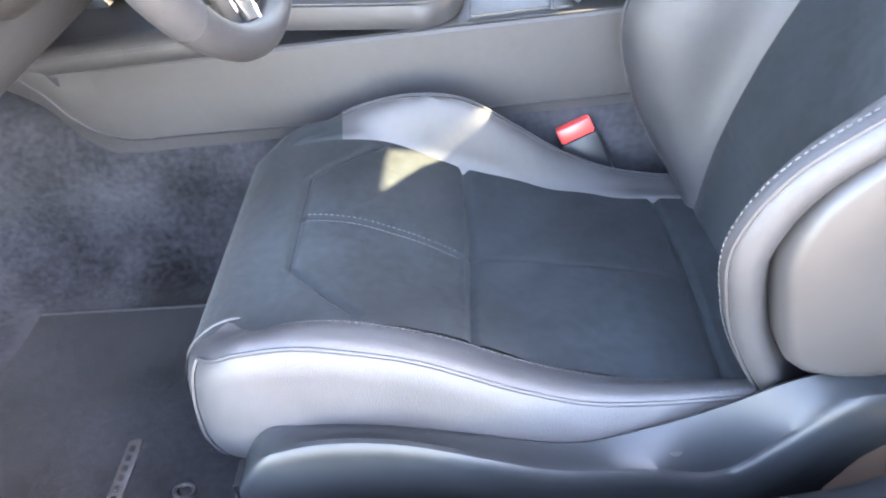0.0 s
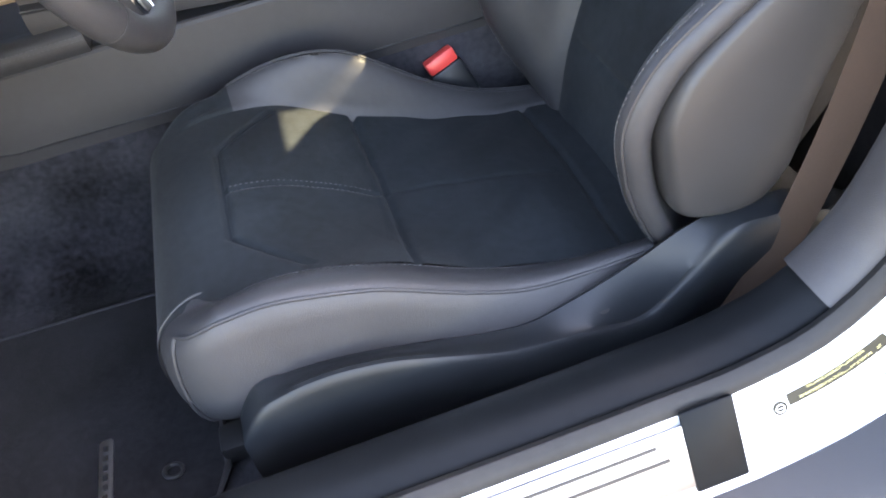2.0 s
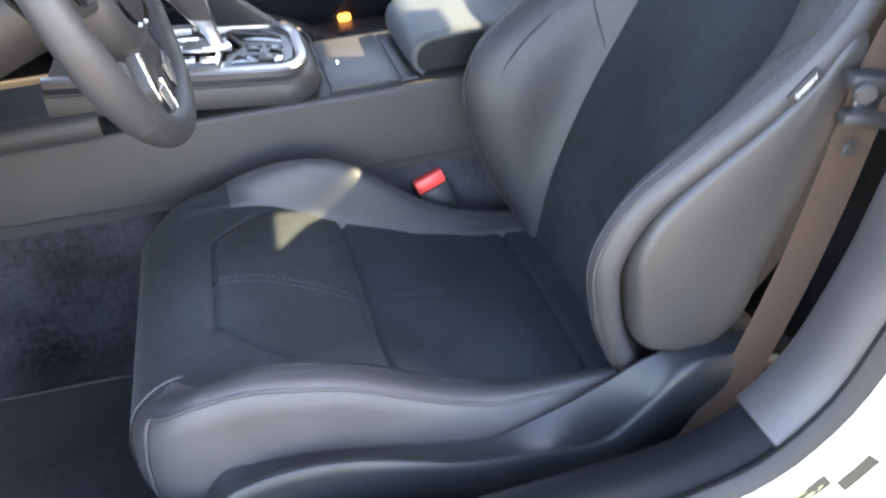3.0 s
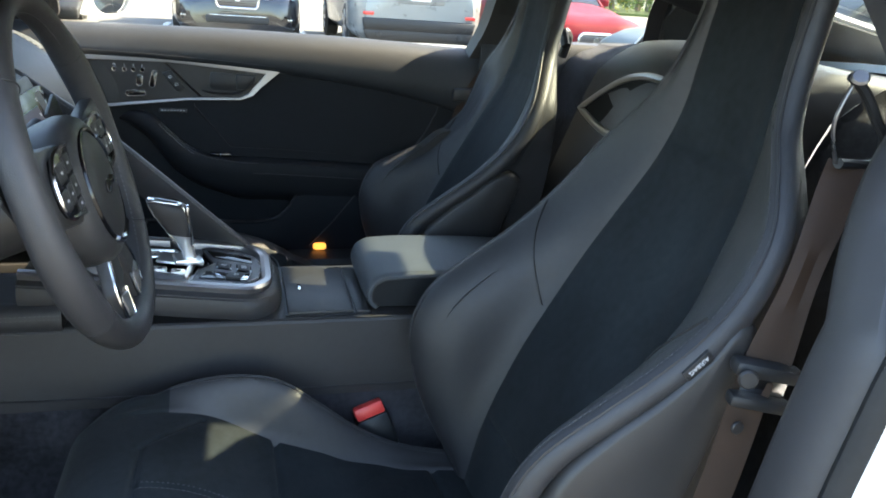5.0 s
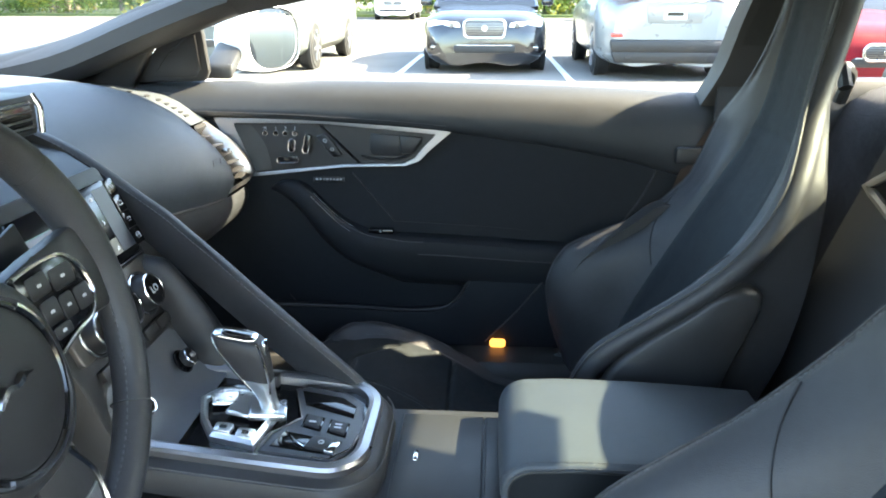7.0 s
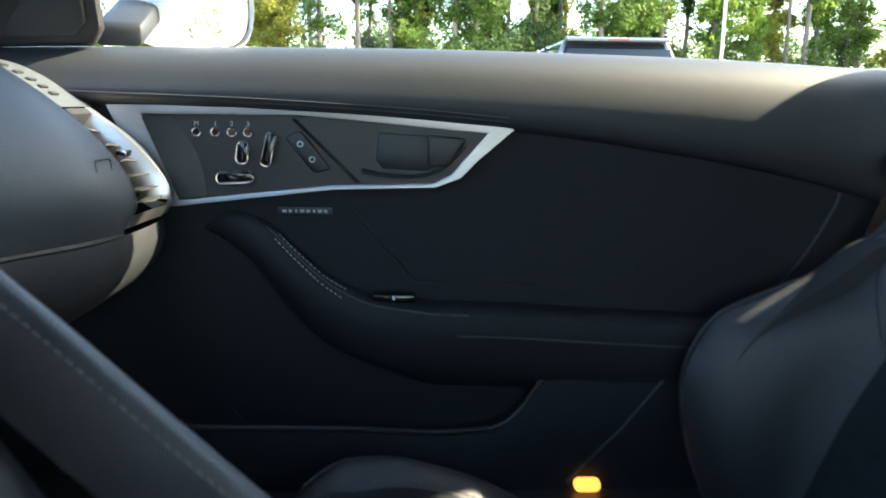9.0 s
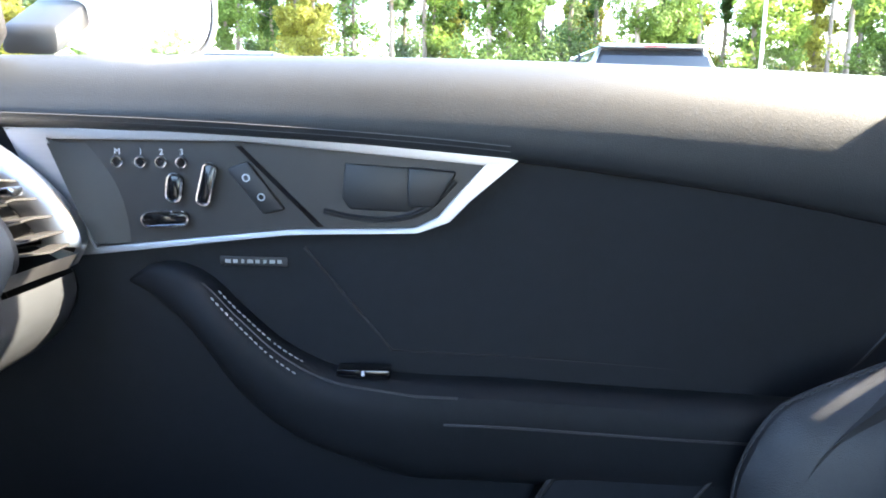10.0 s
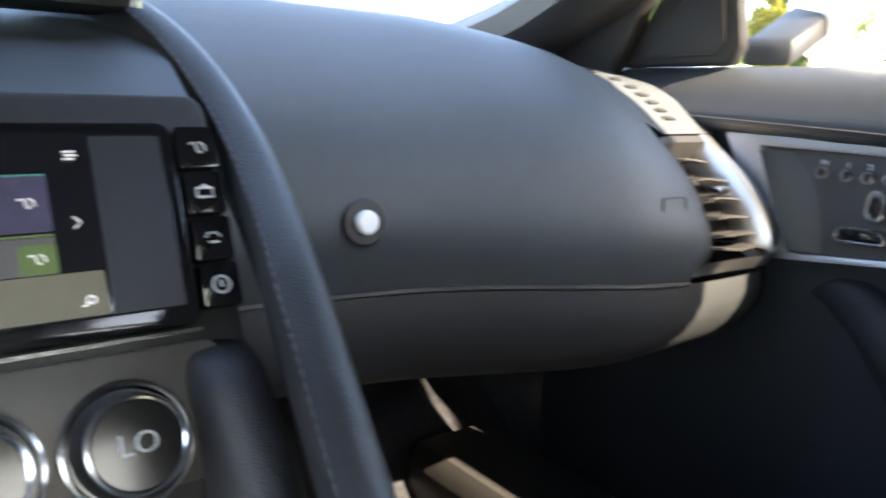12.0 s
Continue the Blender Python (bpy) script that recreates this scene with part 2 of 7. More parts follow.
def band(path, across, up, width, thick):
    """A flat strap along a path: across gives its width's direction, up its thickness."""
    across, up = Vector(across).normalized(), Vector(up).normalized()
    rows = []
    for q in path:
        q = Vector(q)
        rows.append([q + across * a * width / 2 + up * b * thick / 2 for a, b in ((-1, -1), (1, -1), (1, 1), (-1, 1))])
    return grid(rows, wrap=True, cap=True)


def slab(outline, depth, bevel=0.0, segments=2):
    """A flat outline (points in space) drawn out by the vector depth, with its edges rounded."""
    bm = bmesh.new()
    vs = [bm.verts.new(p) for p in outline]
    f = bm.faces.new(vs)
    r = bmesh.ops.extrude_face_region(bm, geom=[f])
    bmesh.ops.translate(bm, vec=Vector(depth), verts=[v for v in r["geom"] if isinstance(v, bmesh.types.BMVert)])
    if bevel:
        bmesh.ops.recalc_face_normals(bm, faces=bm.faces)
        bmesh.ops.bevel(bm, geom=bm.edges[:], offset=bevel, segments=segments, affect="EDGES", profile=0.5, clamp_overlap=True)
    return bm


def box(centre, size, bevel=0.0, turn=None, segments=2):
    bm = bmesh.new()
    bmesh.ops.create_cube(bm, size=1)
    bmesh.ops.scale(bm, vec=size, verts=bm.verts)
    if bevel:
        bmesh.ops.bevel(bm, geom=bm.edges[:], offset=bevel, segments=segments, affect="EDGES", profile=0.5, clamp_overlap=True)
    if turn:
        bmesh.ops.transform(bm, matrix=turn, verts=bm.verts)
    bmesh.ops.translate(bm, vec=centre, verts=bm.verts)
    return bm


def disc(centre, axis, r, depth, bevel=0.0, n=32, r2=None):
    """A round plate whose axis points along the given way."""
    axis = Vector(axis).normalized()
    q = axis.to_track_quat("Z", "Y").to_matrix()
    r2 = r if r2 is None else r2
    rings = [(r - bevel, 0), (r, bevel), (r2, depth - bevel), (r2 - bevel, depth)] if bevel else [(r, 0), (r2, depth)]
    rows = [[Vector(centre) + q @ Vector((a * math.cos(2 * math.pi * j / n), a * math.sin(2 * math.pi * j / n), d)) for j in range(n)]
            for a, d in rings]
    return grid(rows, wrap=True, cap=True)


def ring(centre, axis, r, wire, n=40, m=8):
    axis = Vector(axis).normalized()
    q = axis.to_track_quat("Z", "Y").to_matrix()
    return tube([Vector(centre) + q @ Vector((r * math.cos(2 * math.pi * j / n), r * math.sin(2 * math.pi * j / n), 0)) for j in range(n)],
                wire, m, closed=True)


def rounded(w, h, r, n=5):
    """The outline of a rounded rectangle about the origin, as (a, b) pairs."""
    out = []
    for cx, cy, a0 in ((w / 2 - r, h / 2 - r, 0), (r - w / 2, h / 2 - r, 90), (r - w / 2, r - h / 2, 180), (w / 2 - r, r - h / 2, 270)):
        for i in range(n + 1):
            a = radians(a0 + 90 * i / n)
            out.append((cx + r * math.cos(a), cy + r * math.sin(a)))
    return out


def merge(*bms):
    """One bmesh out of several."""
    me = bpy.data.meshes.new("join")
    out = bmesh.new()
    for b in bms:
        b.to_mesh(me)
        out.from_mesh(me)
        b.free()
    bpy.data.meshes.remove(me)
    return out


def writing(name, text, size, at, right, up, mat, parent, depth=0.0004, bend=None):
    """Raised letters of the built-in font, as a mesh; bend lays them on a curved surface."""
    cu = bpy.data.curves.new(name, "FONT")
    cu.body, cu.size, cu.align_x, cu.align_y, cu.extrude, cu.resolution_u = text, size, "CENTER", "CENTER", depth, 3
    tmp = bpy.data.objects.new(name, cu)
    scene.collection.objects.link(tmp)
    me = bpy.data.meshes.new_from_object(tmp.evaluated_get(bpy.context.evaluated_depsgraph_get()))
    bpy.data.objects.remove(tmp)
    r, u = Vector(right).normalized(), Vector(up).normalized()
    m = Matrix((r, u, r.cross(u))).transposed().to_4x4()
    bm = bmesh.new()
    bm.from_mesh(me)
    if bend:
        for v in bm.verts:
            v.co = bend(v.co.x, v.co.y, v.co.z)
    else:
        bmesh.ops.transform(bm, matrix=Matrix.Translation(at) @ m, verts=bm.verts)
    return part(name, bm, mat, parent, smooth=False)

# ---------- ground and car shell ----------
bm = bmesh.new()
bmesh.ops.create_grid(bm, x_segments=8, y_segments=8, size=400)
tagged(part("ground", bm, ASPHALT, smooth=False), "sun-bleached grey asphalt of a car park", "ground", kind="structure")

# cabin floor with its tunnel
FLOOR = 0.25
rows = []
for x in np.linspace(-1.35, 0.35, 30):
    rise = max(0.0, (-0.95 - x)) * 0.75
    rows.append([(x, y, z + rise) for y, z in spline([(-0.73, 0.40), (-0.715, 0.36), (-0.70, FLOOR + 0.01), (-0.66, FLOOR), (-0.3, FLOOR), (-0.19, FLOOR + 0.01), (-0.15, 0.30), (-0.135, 0.44),
                                                      (-0.10, 0.50), (0.10, 0.50), (0.135, 0.44), (0.15, 0.30), (0.19, FLOOR + 0.01), (0.3, FLOOR), (0.66, FLOOR), (0.70, FLOOR + 0.01), (0.73, 0.36)], 60)])
tagged(part("floor", skin(rows, -0.02), CARPET), "charcoal carpet over the car's floor and centre tunnel", "carpet", kind="structure")
bm = box((-1.36, 0, 0.62), (0.03, 1.5, 0.8), 0.005)
tagged(part("wall_front", bm, PLASTIC_DARK), "dark firewall closing the front footwells", "firewall", kind="structure")

# bulkhead behind the seats
bulk = thing("wall_rear", (0.62, 0, 0.25), "black leather-trimmed bulkhead with a speaker grille behind the seats", "bulkhead", kind="structure")


def bulk_row(y):
    fall = min(1.0, max(0.0, (abs(y) - 0.300) / 0.045))
    crown = 0.055 * math.exp(-(y / 0.46) ** 2) * (1 - fall * fall * (3 - 2 * fall))
    back = min(1.0, max(0.0, (abs(y) - 0.285) / 0.035))
    back = 0.11 * back * back * (3 - 2 * back)
    return [(x - 0.03 * math.exp(-(y / 0.2) ** 2) + back * min(1.0, max(0.0, (0.62 - x) / 0.12)), y, z) for x, z in spline([(0.20, 0.25), (0.26, 0.50), (0.32, 0.72), (0.385, 0.90), (0.408, 0.945 + crown * 0.3), (0.455, 0.968 + crown * 0.75), (0.51, 0.980 + crown * 1.15), (0.60, 0.985 + crown * 0.9), (0.80, 0.99), (1.25, 0.97)], 40)]


part("trim_panel", skin([bulk_row(y) for y in np.linspace(-0.312, 0.312, 45)], 0.02), LEATHER_SOFT, bulk, "padded leather middle panel")
for e in (1, -1):
    part("side_panel", skin([bulk_row(e * y) for y in np.linspace(0.314, 0.74, 40)], 0.02 * e), CARPET, bulk, "dark carpeted side of the bulkhead")

# roof lining
rows = []
for x in np.linspace(-0.62, 0.535, 24):
    half = 0.60 - 0.10 * max(0, x - 0.1)
    top = 1.255 - 0.10 * ((x - 0.10) / 0.8) ** 2
    rows.append([(x, half * s, top - 0.075 * abs(s) ** 4) for s in np.linspace(-1, 1, 25)])
tagged(part("ceiling", skin(rows, -0.045), HEADLINER), "charcoal fabric headliner under the coupe roof", "headliner", kind="structure")

# body shell outside: bonnet, rear deck and the passenger flank, plain white
shell = thing("body_shell", (0, 0, 0.2), "white painted coupe body round the cabin", "car body", kind="structure")
rows = []
for x in np.linspace(-2.6, -1.12, 16):
    u = (x + 2.6) / 1.48
    rows.append([(x, 0.90 * s * (0.86 + 0.14 * u), 0.66 + 0.31 * u ** 0.7 - (0.10 * s * s) - 0.25 * max(0, abs(s) - 0.93) * 6) for s in np.linspace(-1, 1, 21)])
part("bonnet", skin(rows, -0.02), WHITE_PAINT, shell)
rows = []
for x in np.linspace(-1.2, 1.6, 24):
    rows.append([(x, y, z) for y, z in ((0.80, 0.955), (0.86, 0.93), (0.93, 0.80), (0.95, 0.60), (0.93, 0.40), (0.90, 0.22))])
part("flank_panel", skin(rows, 0.02), WHITE_PAINT, shell)
rows = []
for x in np.linspace(0.42, 1.6, 16):
    rows.append([(x, -y, z) for y, z in ((0.66, 1.0), (0.80, 0.955), (0.88, 0.93), (0.95, 0.80), (0.97, 0.60), (0.95, 0.40), (0.92, 0.22))])
part("rear_quarter", skin(rows, -0.02), WHITE_PAINT, shell)
rows = []
for x in np.linspace(1.2, 1.8, 10):
    rows.append([(x, 0.86 * s, 0.985 - 0.12 * (x - 1.2) - 0.05 * s * s) for s in np.linspace(-1, 1, 13)])
part("rear_deck", skin(rows, -0.02), WHITE_PAINT, shell)
for s in (1, -1):
    rows, lining = [], []
    for x in np.linspace(0.735, 1.6, 14):
        edge = (0.50 - 0.02 * x, 1.213 - 0.20 * (x - 0.6))
        run = [(edge[0] + 0.004, edge[1] + 0.004), (edge[0] + 0.08, edge[1] - 0.05), (0.70, 1.03 - 0.03 * (x - 0.7)), (0.80, 0.955)]
        rows.append([(x, s * y, z) for y, z in run])
        lining.append([(x, s * (y - 0.02), z - 0.018) for y, z in run[:3]] + [(x, s * 0.72, 0.975)])
    part("rear_pillar_panel", skin(rows, 0.008), WHITE_PAINT, shell)
    part("rear_pillar_lining", skin(lining, 0.006), HEADLINER, shell, "dark fabric lining")
roof_half = along([(-0.70, 0.645), (-0.45, 0.668), (-0.15, 0.675), (0.2, 0.670), (0.45, 0.655), (0.62, 0.63)])
rows = []
for x in np.linspace(-0.66, 0.545, 24):
    top = 1.288 - 0.10 * ((x - 0.05) / 0.75) ** 2
    row = []
    for s in np.linspace(-1, 1, 61):
        # rear edge stretched, middle and sides, only to block sun on cushions and bin lid
        mid = min(1.0, max(0.0, (0.135 - abs(roof_half(x) * s)) / 0.045))
        shade_lip = max(0.0, (x - 0.3) / 0.245) * (0.09 * max(0.0, (abs(s) - 0.55) / 0.45) + 0.10 * mid * mid * (3 - 2 * mid))
        row.append((x + shade_lip, roof_half(x) * s, top - 0.085 * abs(s) ** 3.5 - 0.14 * shade_lip))
    rows.append(row)
part("roof_panel", skin(rows, -0.012), WHITE_PAINT, shell)

# pillars and glass
PILLAR = [(-1.22, 0.70, 0.965), (-1.0, 0.69, 1.012), (-0.80, 0.665, 1.085), (-0.60, 0.640, 1.152), (-0.42, 0.612, 1.190), (-0.2, 0.597, 1.212), (0.1, 0.588, 1.225), (0.4, 0.53, 1.215), (0.6, 0.50, 1.17), (0.8, 0.47, 1.11)]
for s in (1, -1):
    p = thing("pillar_right" if s > 0 else "pillar_left", (-1.0, s * 0.68, 0.98), "dark grey padded windscreen pillar and roof rail", "pillar", kind="structure")
    path = spline([(x, s * y, z) for x, y, z in PILLAR], 40)
    rows = []
    for i, q in enumerate(path):
        q = Vector(q)
        w = 0.056
        out = Vector((0, s, 0))
        rows.append([q + out * a * w + Vector((0, 0, 1)) * b * w for a, b in
                     ((0.5, -0.5), (0.2, -0.8), (-0.5, -0.75), (-1.0, -0.35), (-1.05, 0.2), (-0.7, 0.6), (0.1, 0.75), (0.6, 0.4))])
    part("pillar_trim", grid(rows, wrap=True, cap=True), PLASTIC, p)
    foot = [(-1.22, 0.92), (-0.905, 0.940), (-0.868, 0.985), (-0.825, 1.040), (-0.752, 1.092), (-0.690, 1.116), (-0.70, 1.150), (-0.90, 1.075), (-1.10, 1.015), (-1.22, 0.985)]
    part("pillar_foot", slab([(x, s * (0.738 - (z - 0.97) * 0.35), z) for x, z in foot], (0, -s * 0.026, 0), 0.006), PLASTIC, p, "flared foot of the padded pillar")
    # rear quarter pillar
    rows = [[Vector(q) + Vector(o) for o in ((-0.03, 0, 0), (0, -s * 0.025, 0), (0.03, 0, 0), (0, s * 0.025, 0))]
            for q in spline([(0.74, s * 0.665, 0.985), (0.725, s * 0.62, 1.08), (0.715, s * 0.54, 1.17)], 8)]
    part("rear_pillar_trim", grid(rows, wrap=True, cap=True), PLASTIC, p)

for s in (1, -1):
    p = thing("pillar_rear_right" if s > 0 else "pillar_rear_left", (0.30, s * 0.73, 0.95), "dark padded pillar behind the door", "pillar", kind="structure")
    rows = [[Vector(q) + Vector(o) for o in ((-0.045, 0, 0), (-0.03, -s * 0.03, 0), (0.115, -s * 0.03, 0), (0.15, 0, 0), (-0.02, s * 0.036, 0))] for q in spline([(0.275, s * 0.745, 0.93), (0.305, s * 0.725, 1.0), (0.325, s * 0.692, 1.10), (0.345, s * 0.650, 1.18), (0.39, s * 0.57, 1.22)], 12)]
    part("pillar_trim", grid(rows, wrap=True, cap=True), PLASTIC, p)
    w = thing("wall_right" if s > 0 else "wall_left", (-1.15, s * 0.745, 0.3), "carpeted side of the footwell", "kick panel", kind="structure")
    part("kick_panel", box((-1.165, s * 0.747, 0.60), (0.42, 0.03, 0.75), 0.006), CARPET, w)
p = thing("quarter_trim", (0.5, -0.68, 0.95), "padded dark trim beside the driver's head", "trim", kind="structure")
rows = [[(x, -0.745, 0.96), (x, -0.73, 0.99), (x, -0.665, 1.07), (x, -0.545, 1.20 - 0.10 * max(0, x - 0.35))] for x in np.linspace(0.26, 0.74, 12)]
part("trim_panel", skin(rows, 0.02), LEATHER_SOFT, p)
p = thing("quarter_trim_right", (0.5, 0.68, 0.7), "dark trim below the passenger side's rear quarter glass", "trim", kind="structure")
rows = [[(x, 0.752, 0.975), (x, 0.735, 0.985), (x, 0.712, 0.980), (x, 0.695, 0.955), (x, 0.690, 0.86), (x, 0.70, 0.60), (x, 0.70, 0.30)] for x in np.linspace(0.27, 0.80, 14)]
part("trim_panel", skin(rows, 0.012), PLASTIC_DARK, p)


def pane(name, rows, label, mat=CLEAR):
    ob = tagged(part(name, grid(rows), mat), label, "window", kind="structure")
    ob.visible_shadow = False
    return ob


rows = []
for s in np.linspace(-1, 1, 17):
    rows.append([(x - 0.10 * (1 - s * s), y * s, z) for x, y, z in ((-1.18, 0.70, 0.98), (-0.9, 0.66, 1.08), (-0.62, 0.60, 1.165))])
pane("windscreen", rows, "clear raked windscreen of the coupe")
pane("window_1", [[(x, 0.765, 0.955), (x, 0.70, 1.09), (x, 0.625, 1.185 + 0.02 * (1 - abs(x)))] for x in np.linspace(-0.74, 0.26, 14)], "clear frameless passenger door glass with water drops")
pane("window_2", [[(x, 0.735, 0.985), (x, 0.66, 1.07), (x, 0.53, 1.19 - 0.14 * (x - 0.3))] for x in np.linspace(0.30, 0.74, 8)], "clear rear quarter glass")
pane("window_3", [[(x, -0.735, 0.985), (x, -0.66, 1.07), (x, -0.53, 1.19 - 0.14 * (x - 0.3))] for x in np.linspace(0.72, 0.98, 8)], "clear rear quarter glass beside the driver's seat")
pane("window_4", [[(x, (0.50 - 0.02 * x) * s, 1.215 - 0.20 * (x - 0.6)) for s in np.linspace(-1, 1, 9)] for x in np.linspace(0.44, 1.55, 9)], "lightly tinted sloping tailgate glass", TINTED).visible_shadow = True

# ---------- driver's door opening ----------
OPENING = spline([(-1.15, 0.43), (-0.8, 0.425), (-0.4, 0.422), (-0.15, 0.424), (-0.05, 0.428), (0.02, 0.448), (0.075, 0.50), (0.115, 0.60), (0.145, 0.75), (0.175, 0.87), (0.225, 0.96), (0.29, 1.03), (0.345, 1.10), (0.36, 1.16), (0.31, 1.20)], 90)


def opening_strip(profile, i0=0, i1=90, thick=0.0):
    """A strip that runs round the door opening; profile: pairs of (metres outward from the centre line of the car, metres out of the opening)."""
    rows = []
    for i in range(i0, i1):
        a, b = OPENING[max(i - 1, 0)], OPENING[min(i + 1, 89)]
        tx, tz = b[0] - a[0], b[1] - a[1]
        h = math.hypot(tx, tz)
        nx, nz = -tz / h, tx / h
        x, z = OPENING[i]
        lean = max(0.0, z - 0.85) * 0.55
        rows.append([(x + nx * d, -(y - lean), z + nz * d) for y, d in profile])
    return skin(rows, thick) if thick else grid(rows)


sill = thing("door_sill", (-0.4, -0.8, 0.2), "black sill trim, rubber seal and white painted jamb of the driver's door opening", "door sill", kind="structure")
JOINT = 44
while OPENING[JOINT][0] < 0.021 and JOINT < 60:
    JOINT += 1
inner = [(0.736, -0.06), (0.738, -0.015), (0.742, -0.004), (0.749, 0.0), (0.770, -0.001), (0.794, -0.004), (0.802, -0.012)]
part("sill_trim", opening_strip(inner, 0, JOINT + 1, 0.006), SILL_GLOSS, sill, "smooth black plastic sill cover")
part("pillar_trim", opening_strip(inner, JOINT, 90, 0.006), LEATHER_SOFT, sill, "grey-black padded pillar trim")
part("weather_seal", opening_strip([(0.801, -0.03), (0.801, -0.012), (0.805, -0.003), (0.812, 0.001), (0.820, -0.002), (0.826, -0.010), (0.826, -0.03)]), RUBBER, sill, "thick black rubber door seal")
jamb = [(0.822, -0.012), (0.827, -0.014), (0.832, -0.020), (0.868, -0.0765), (0.874, -0.083), (0.880, -0.087)]
part("painted_jamb", opening_strip(jamb, 0, 90), WHITE_PAINT, sill, "white painted jamb")
part("outer_cladding", opening_strip([(0.878, -0.084), (0.918, -0.093), (0.950, -0.108), (0.965, -0.13), (0.965, -0.22)]), PLASTIC_DARK, sill, "dark outer sill cladding")

JN = Vector((0, -0.854, 0.52)).normalized()
JD = Vector((0, -0.52, -0.854)).normalized()
top0 = Vector((0, -0.8325, 0.404))


def jamb_plate(x0, x1, s0, s1, lift, thick, bevel=0.0015):
    return slab([top0 + Vector((x, 0, 0)) + JD * s + JN * lift for x, s in ((x0, s0), (x1, s0), (x1, s1), (x0, s1))], JN * thick, bevel)


part("scuff_plate", jamb_plate(-0.98, -0.118, -0.003, 0.062, 0.002, 0.004), PLATE_METAL, sill, "brushed aluminium scuff plate with dark inlaid lines")
part("plate_border", jamb_plate(-0.124, -0.070, -0.016, 0.068, 0.002, 0.006, 0.003), SILL_GLOSS, sill, "black end clip of the scuff plate")
for k, (x0, s) in enumerate(((-0.36, 0.008), (-0.352, 0.024))):
    part("inlay_line", jamb_plate(x0, -0.152 + 0.01 * k, s, s + 0.0032, 0.006, 0.0006, 0), PLASTIC_DARK, sill)
for k in range(6):
    x0 = -0.628 + k * 0.043
    part("inlay_letter_bar", jamb_plate(x0, x0 + 0.030, 0.006, 0.034, 0.006, 0.0006, 0), PLASTIC_DARK, sill)

# tyre placard on the jamb: plain bars and a small wheel picture


def on_label(i, y, lift=0.0):
    """A place on the placard: i runs along the opening, y outward from the car's centre line."""
    return opening_point(i, y, -0.0305 - (y - 0.8415) * 1.58 + lift)


def opening_point(i, y, d):
    k = min(int(i), 88)
    (ax, az), (bx, bz) = OPENING[k], OPENING[k + 1]
    h = math.hypot(bx - ax, bz - az)
    f = i - k
    return Vector((ax + (bx - ax) * f - (bz - az) / h * d, -(y - max(0.0, az - 0.85) * 0.55), az + (bz - az) * f + (bx - ax) / h * d))


def label_patch(name, i0, i1, y0, y1, lift, mat, parent, label=""):
    rows = [[on_label(i, y, lift) for y in (y0, y1)] for i in np.linspace(i0, i1, max(5, int((i1 - i0) * 10) + 1))]
    return part(name, grid(rows), mat, parent, label, smooth=False)


lab = label_patch("tyre_placard", JOINT - 4.0, JOINT + 2.6, 0.8400, 0.8635, 0.0, LABEL_WHITE, sill, "white tyre placard with olive heading and unreadable rows")
label_patch("placard_heading", JOINT - 3.1, JOINT + 0.6, 0.8408, 0.8474, 0.0008, LABEL_DARK, lab, "olive heading bar")
for k, (words, fill) in enumerate((("TIRE AND LOADING INFORMATION", 0.62), ("RENSEIGNEMENTS SUR LES PNEUS ET LE CHARGEMENT", 0.90))):
    mid_i, y = JOINT - 1.25, 0.8424 + 0.0032 * k
    run = (on_label(JOINT + 0.6, y) - on_label(JOINT - 3.1, y)).length
    writing("placard_words", words, run * fill / (0.62 * len(words)), (0, 0, 0), (1, 0, 0), (0, 1, 0), PLACARD_GOLD, lab, 0.0001,
            lambda a, b, c: on_label(mid_i + a / run * 3.7, y - b / 1.87, 0.0014 + c))
wheel_at = on_label(JOINT - 3.5, 0.8462, 0.001)
part("placard_wheel", disc(wheel_at, (-0.13, -0.85, 0.5), 0.0068, 0.001, 0, 20), LABEL_DARK, lab)
part("placard_wheel_rim", ring(wheel_at + Vector((-0.0002, -0.0011, 0.0007)), (-0.13, -0.85, 0.5), 0.0040, 0.0007, 20, 5), LABEL_WHITE, lab)
for k in range(5):
    a = 2 * math.pi * k / 5
    part("placard_spoke", tube([wheel_at + Vector((0, -0.0011, 0.0007)), wheel_at + Vector((0.0038 * math.cos(a), -0.0011 - 0.0019 * math.sin(a), 0.0007 + 0.0032 * math.sin(a)))], 0.0005, 4), LABEL_WHITE, lab)
label_patch("placard_block", JOINT + 0.65, JOINT + 2.1, 0.8482, 0.8550, 0.0008, LABEL_DARK, lab)
for k in range(4):
    y = 0.8496 + k * 0.0030
    for a, w in ((JOINT - 2.8, 0.3), (JOINT - 2.0, 0.6), (JOINT - 1.1, 0.5), (JOINT - 0.3, 0.6)):
        label_patch("placard_row", a, a + w, y, y + 0.0010, 0.0008, PLACARD_GREY, lab)

# ---------- passenger door ----------
door = thing("door_1", (-0.25, 0.74, 0.35), "closed passenger door in black leather with a satin metal switch panel", "car door", kind="structure")
DY = 0.728


def on_door(x, z, out=0.0):
    """A place on the door's inner face; out: metres into the cabin."""
    return Vector((x, DY - out, z))


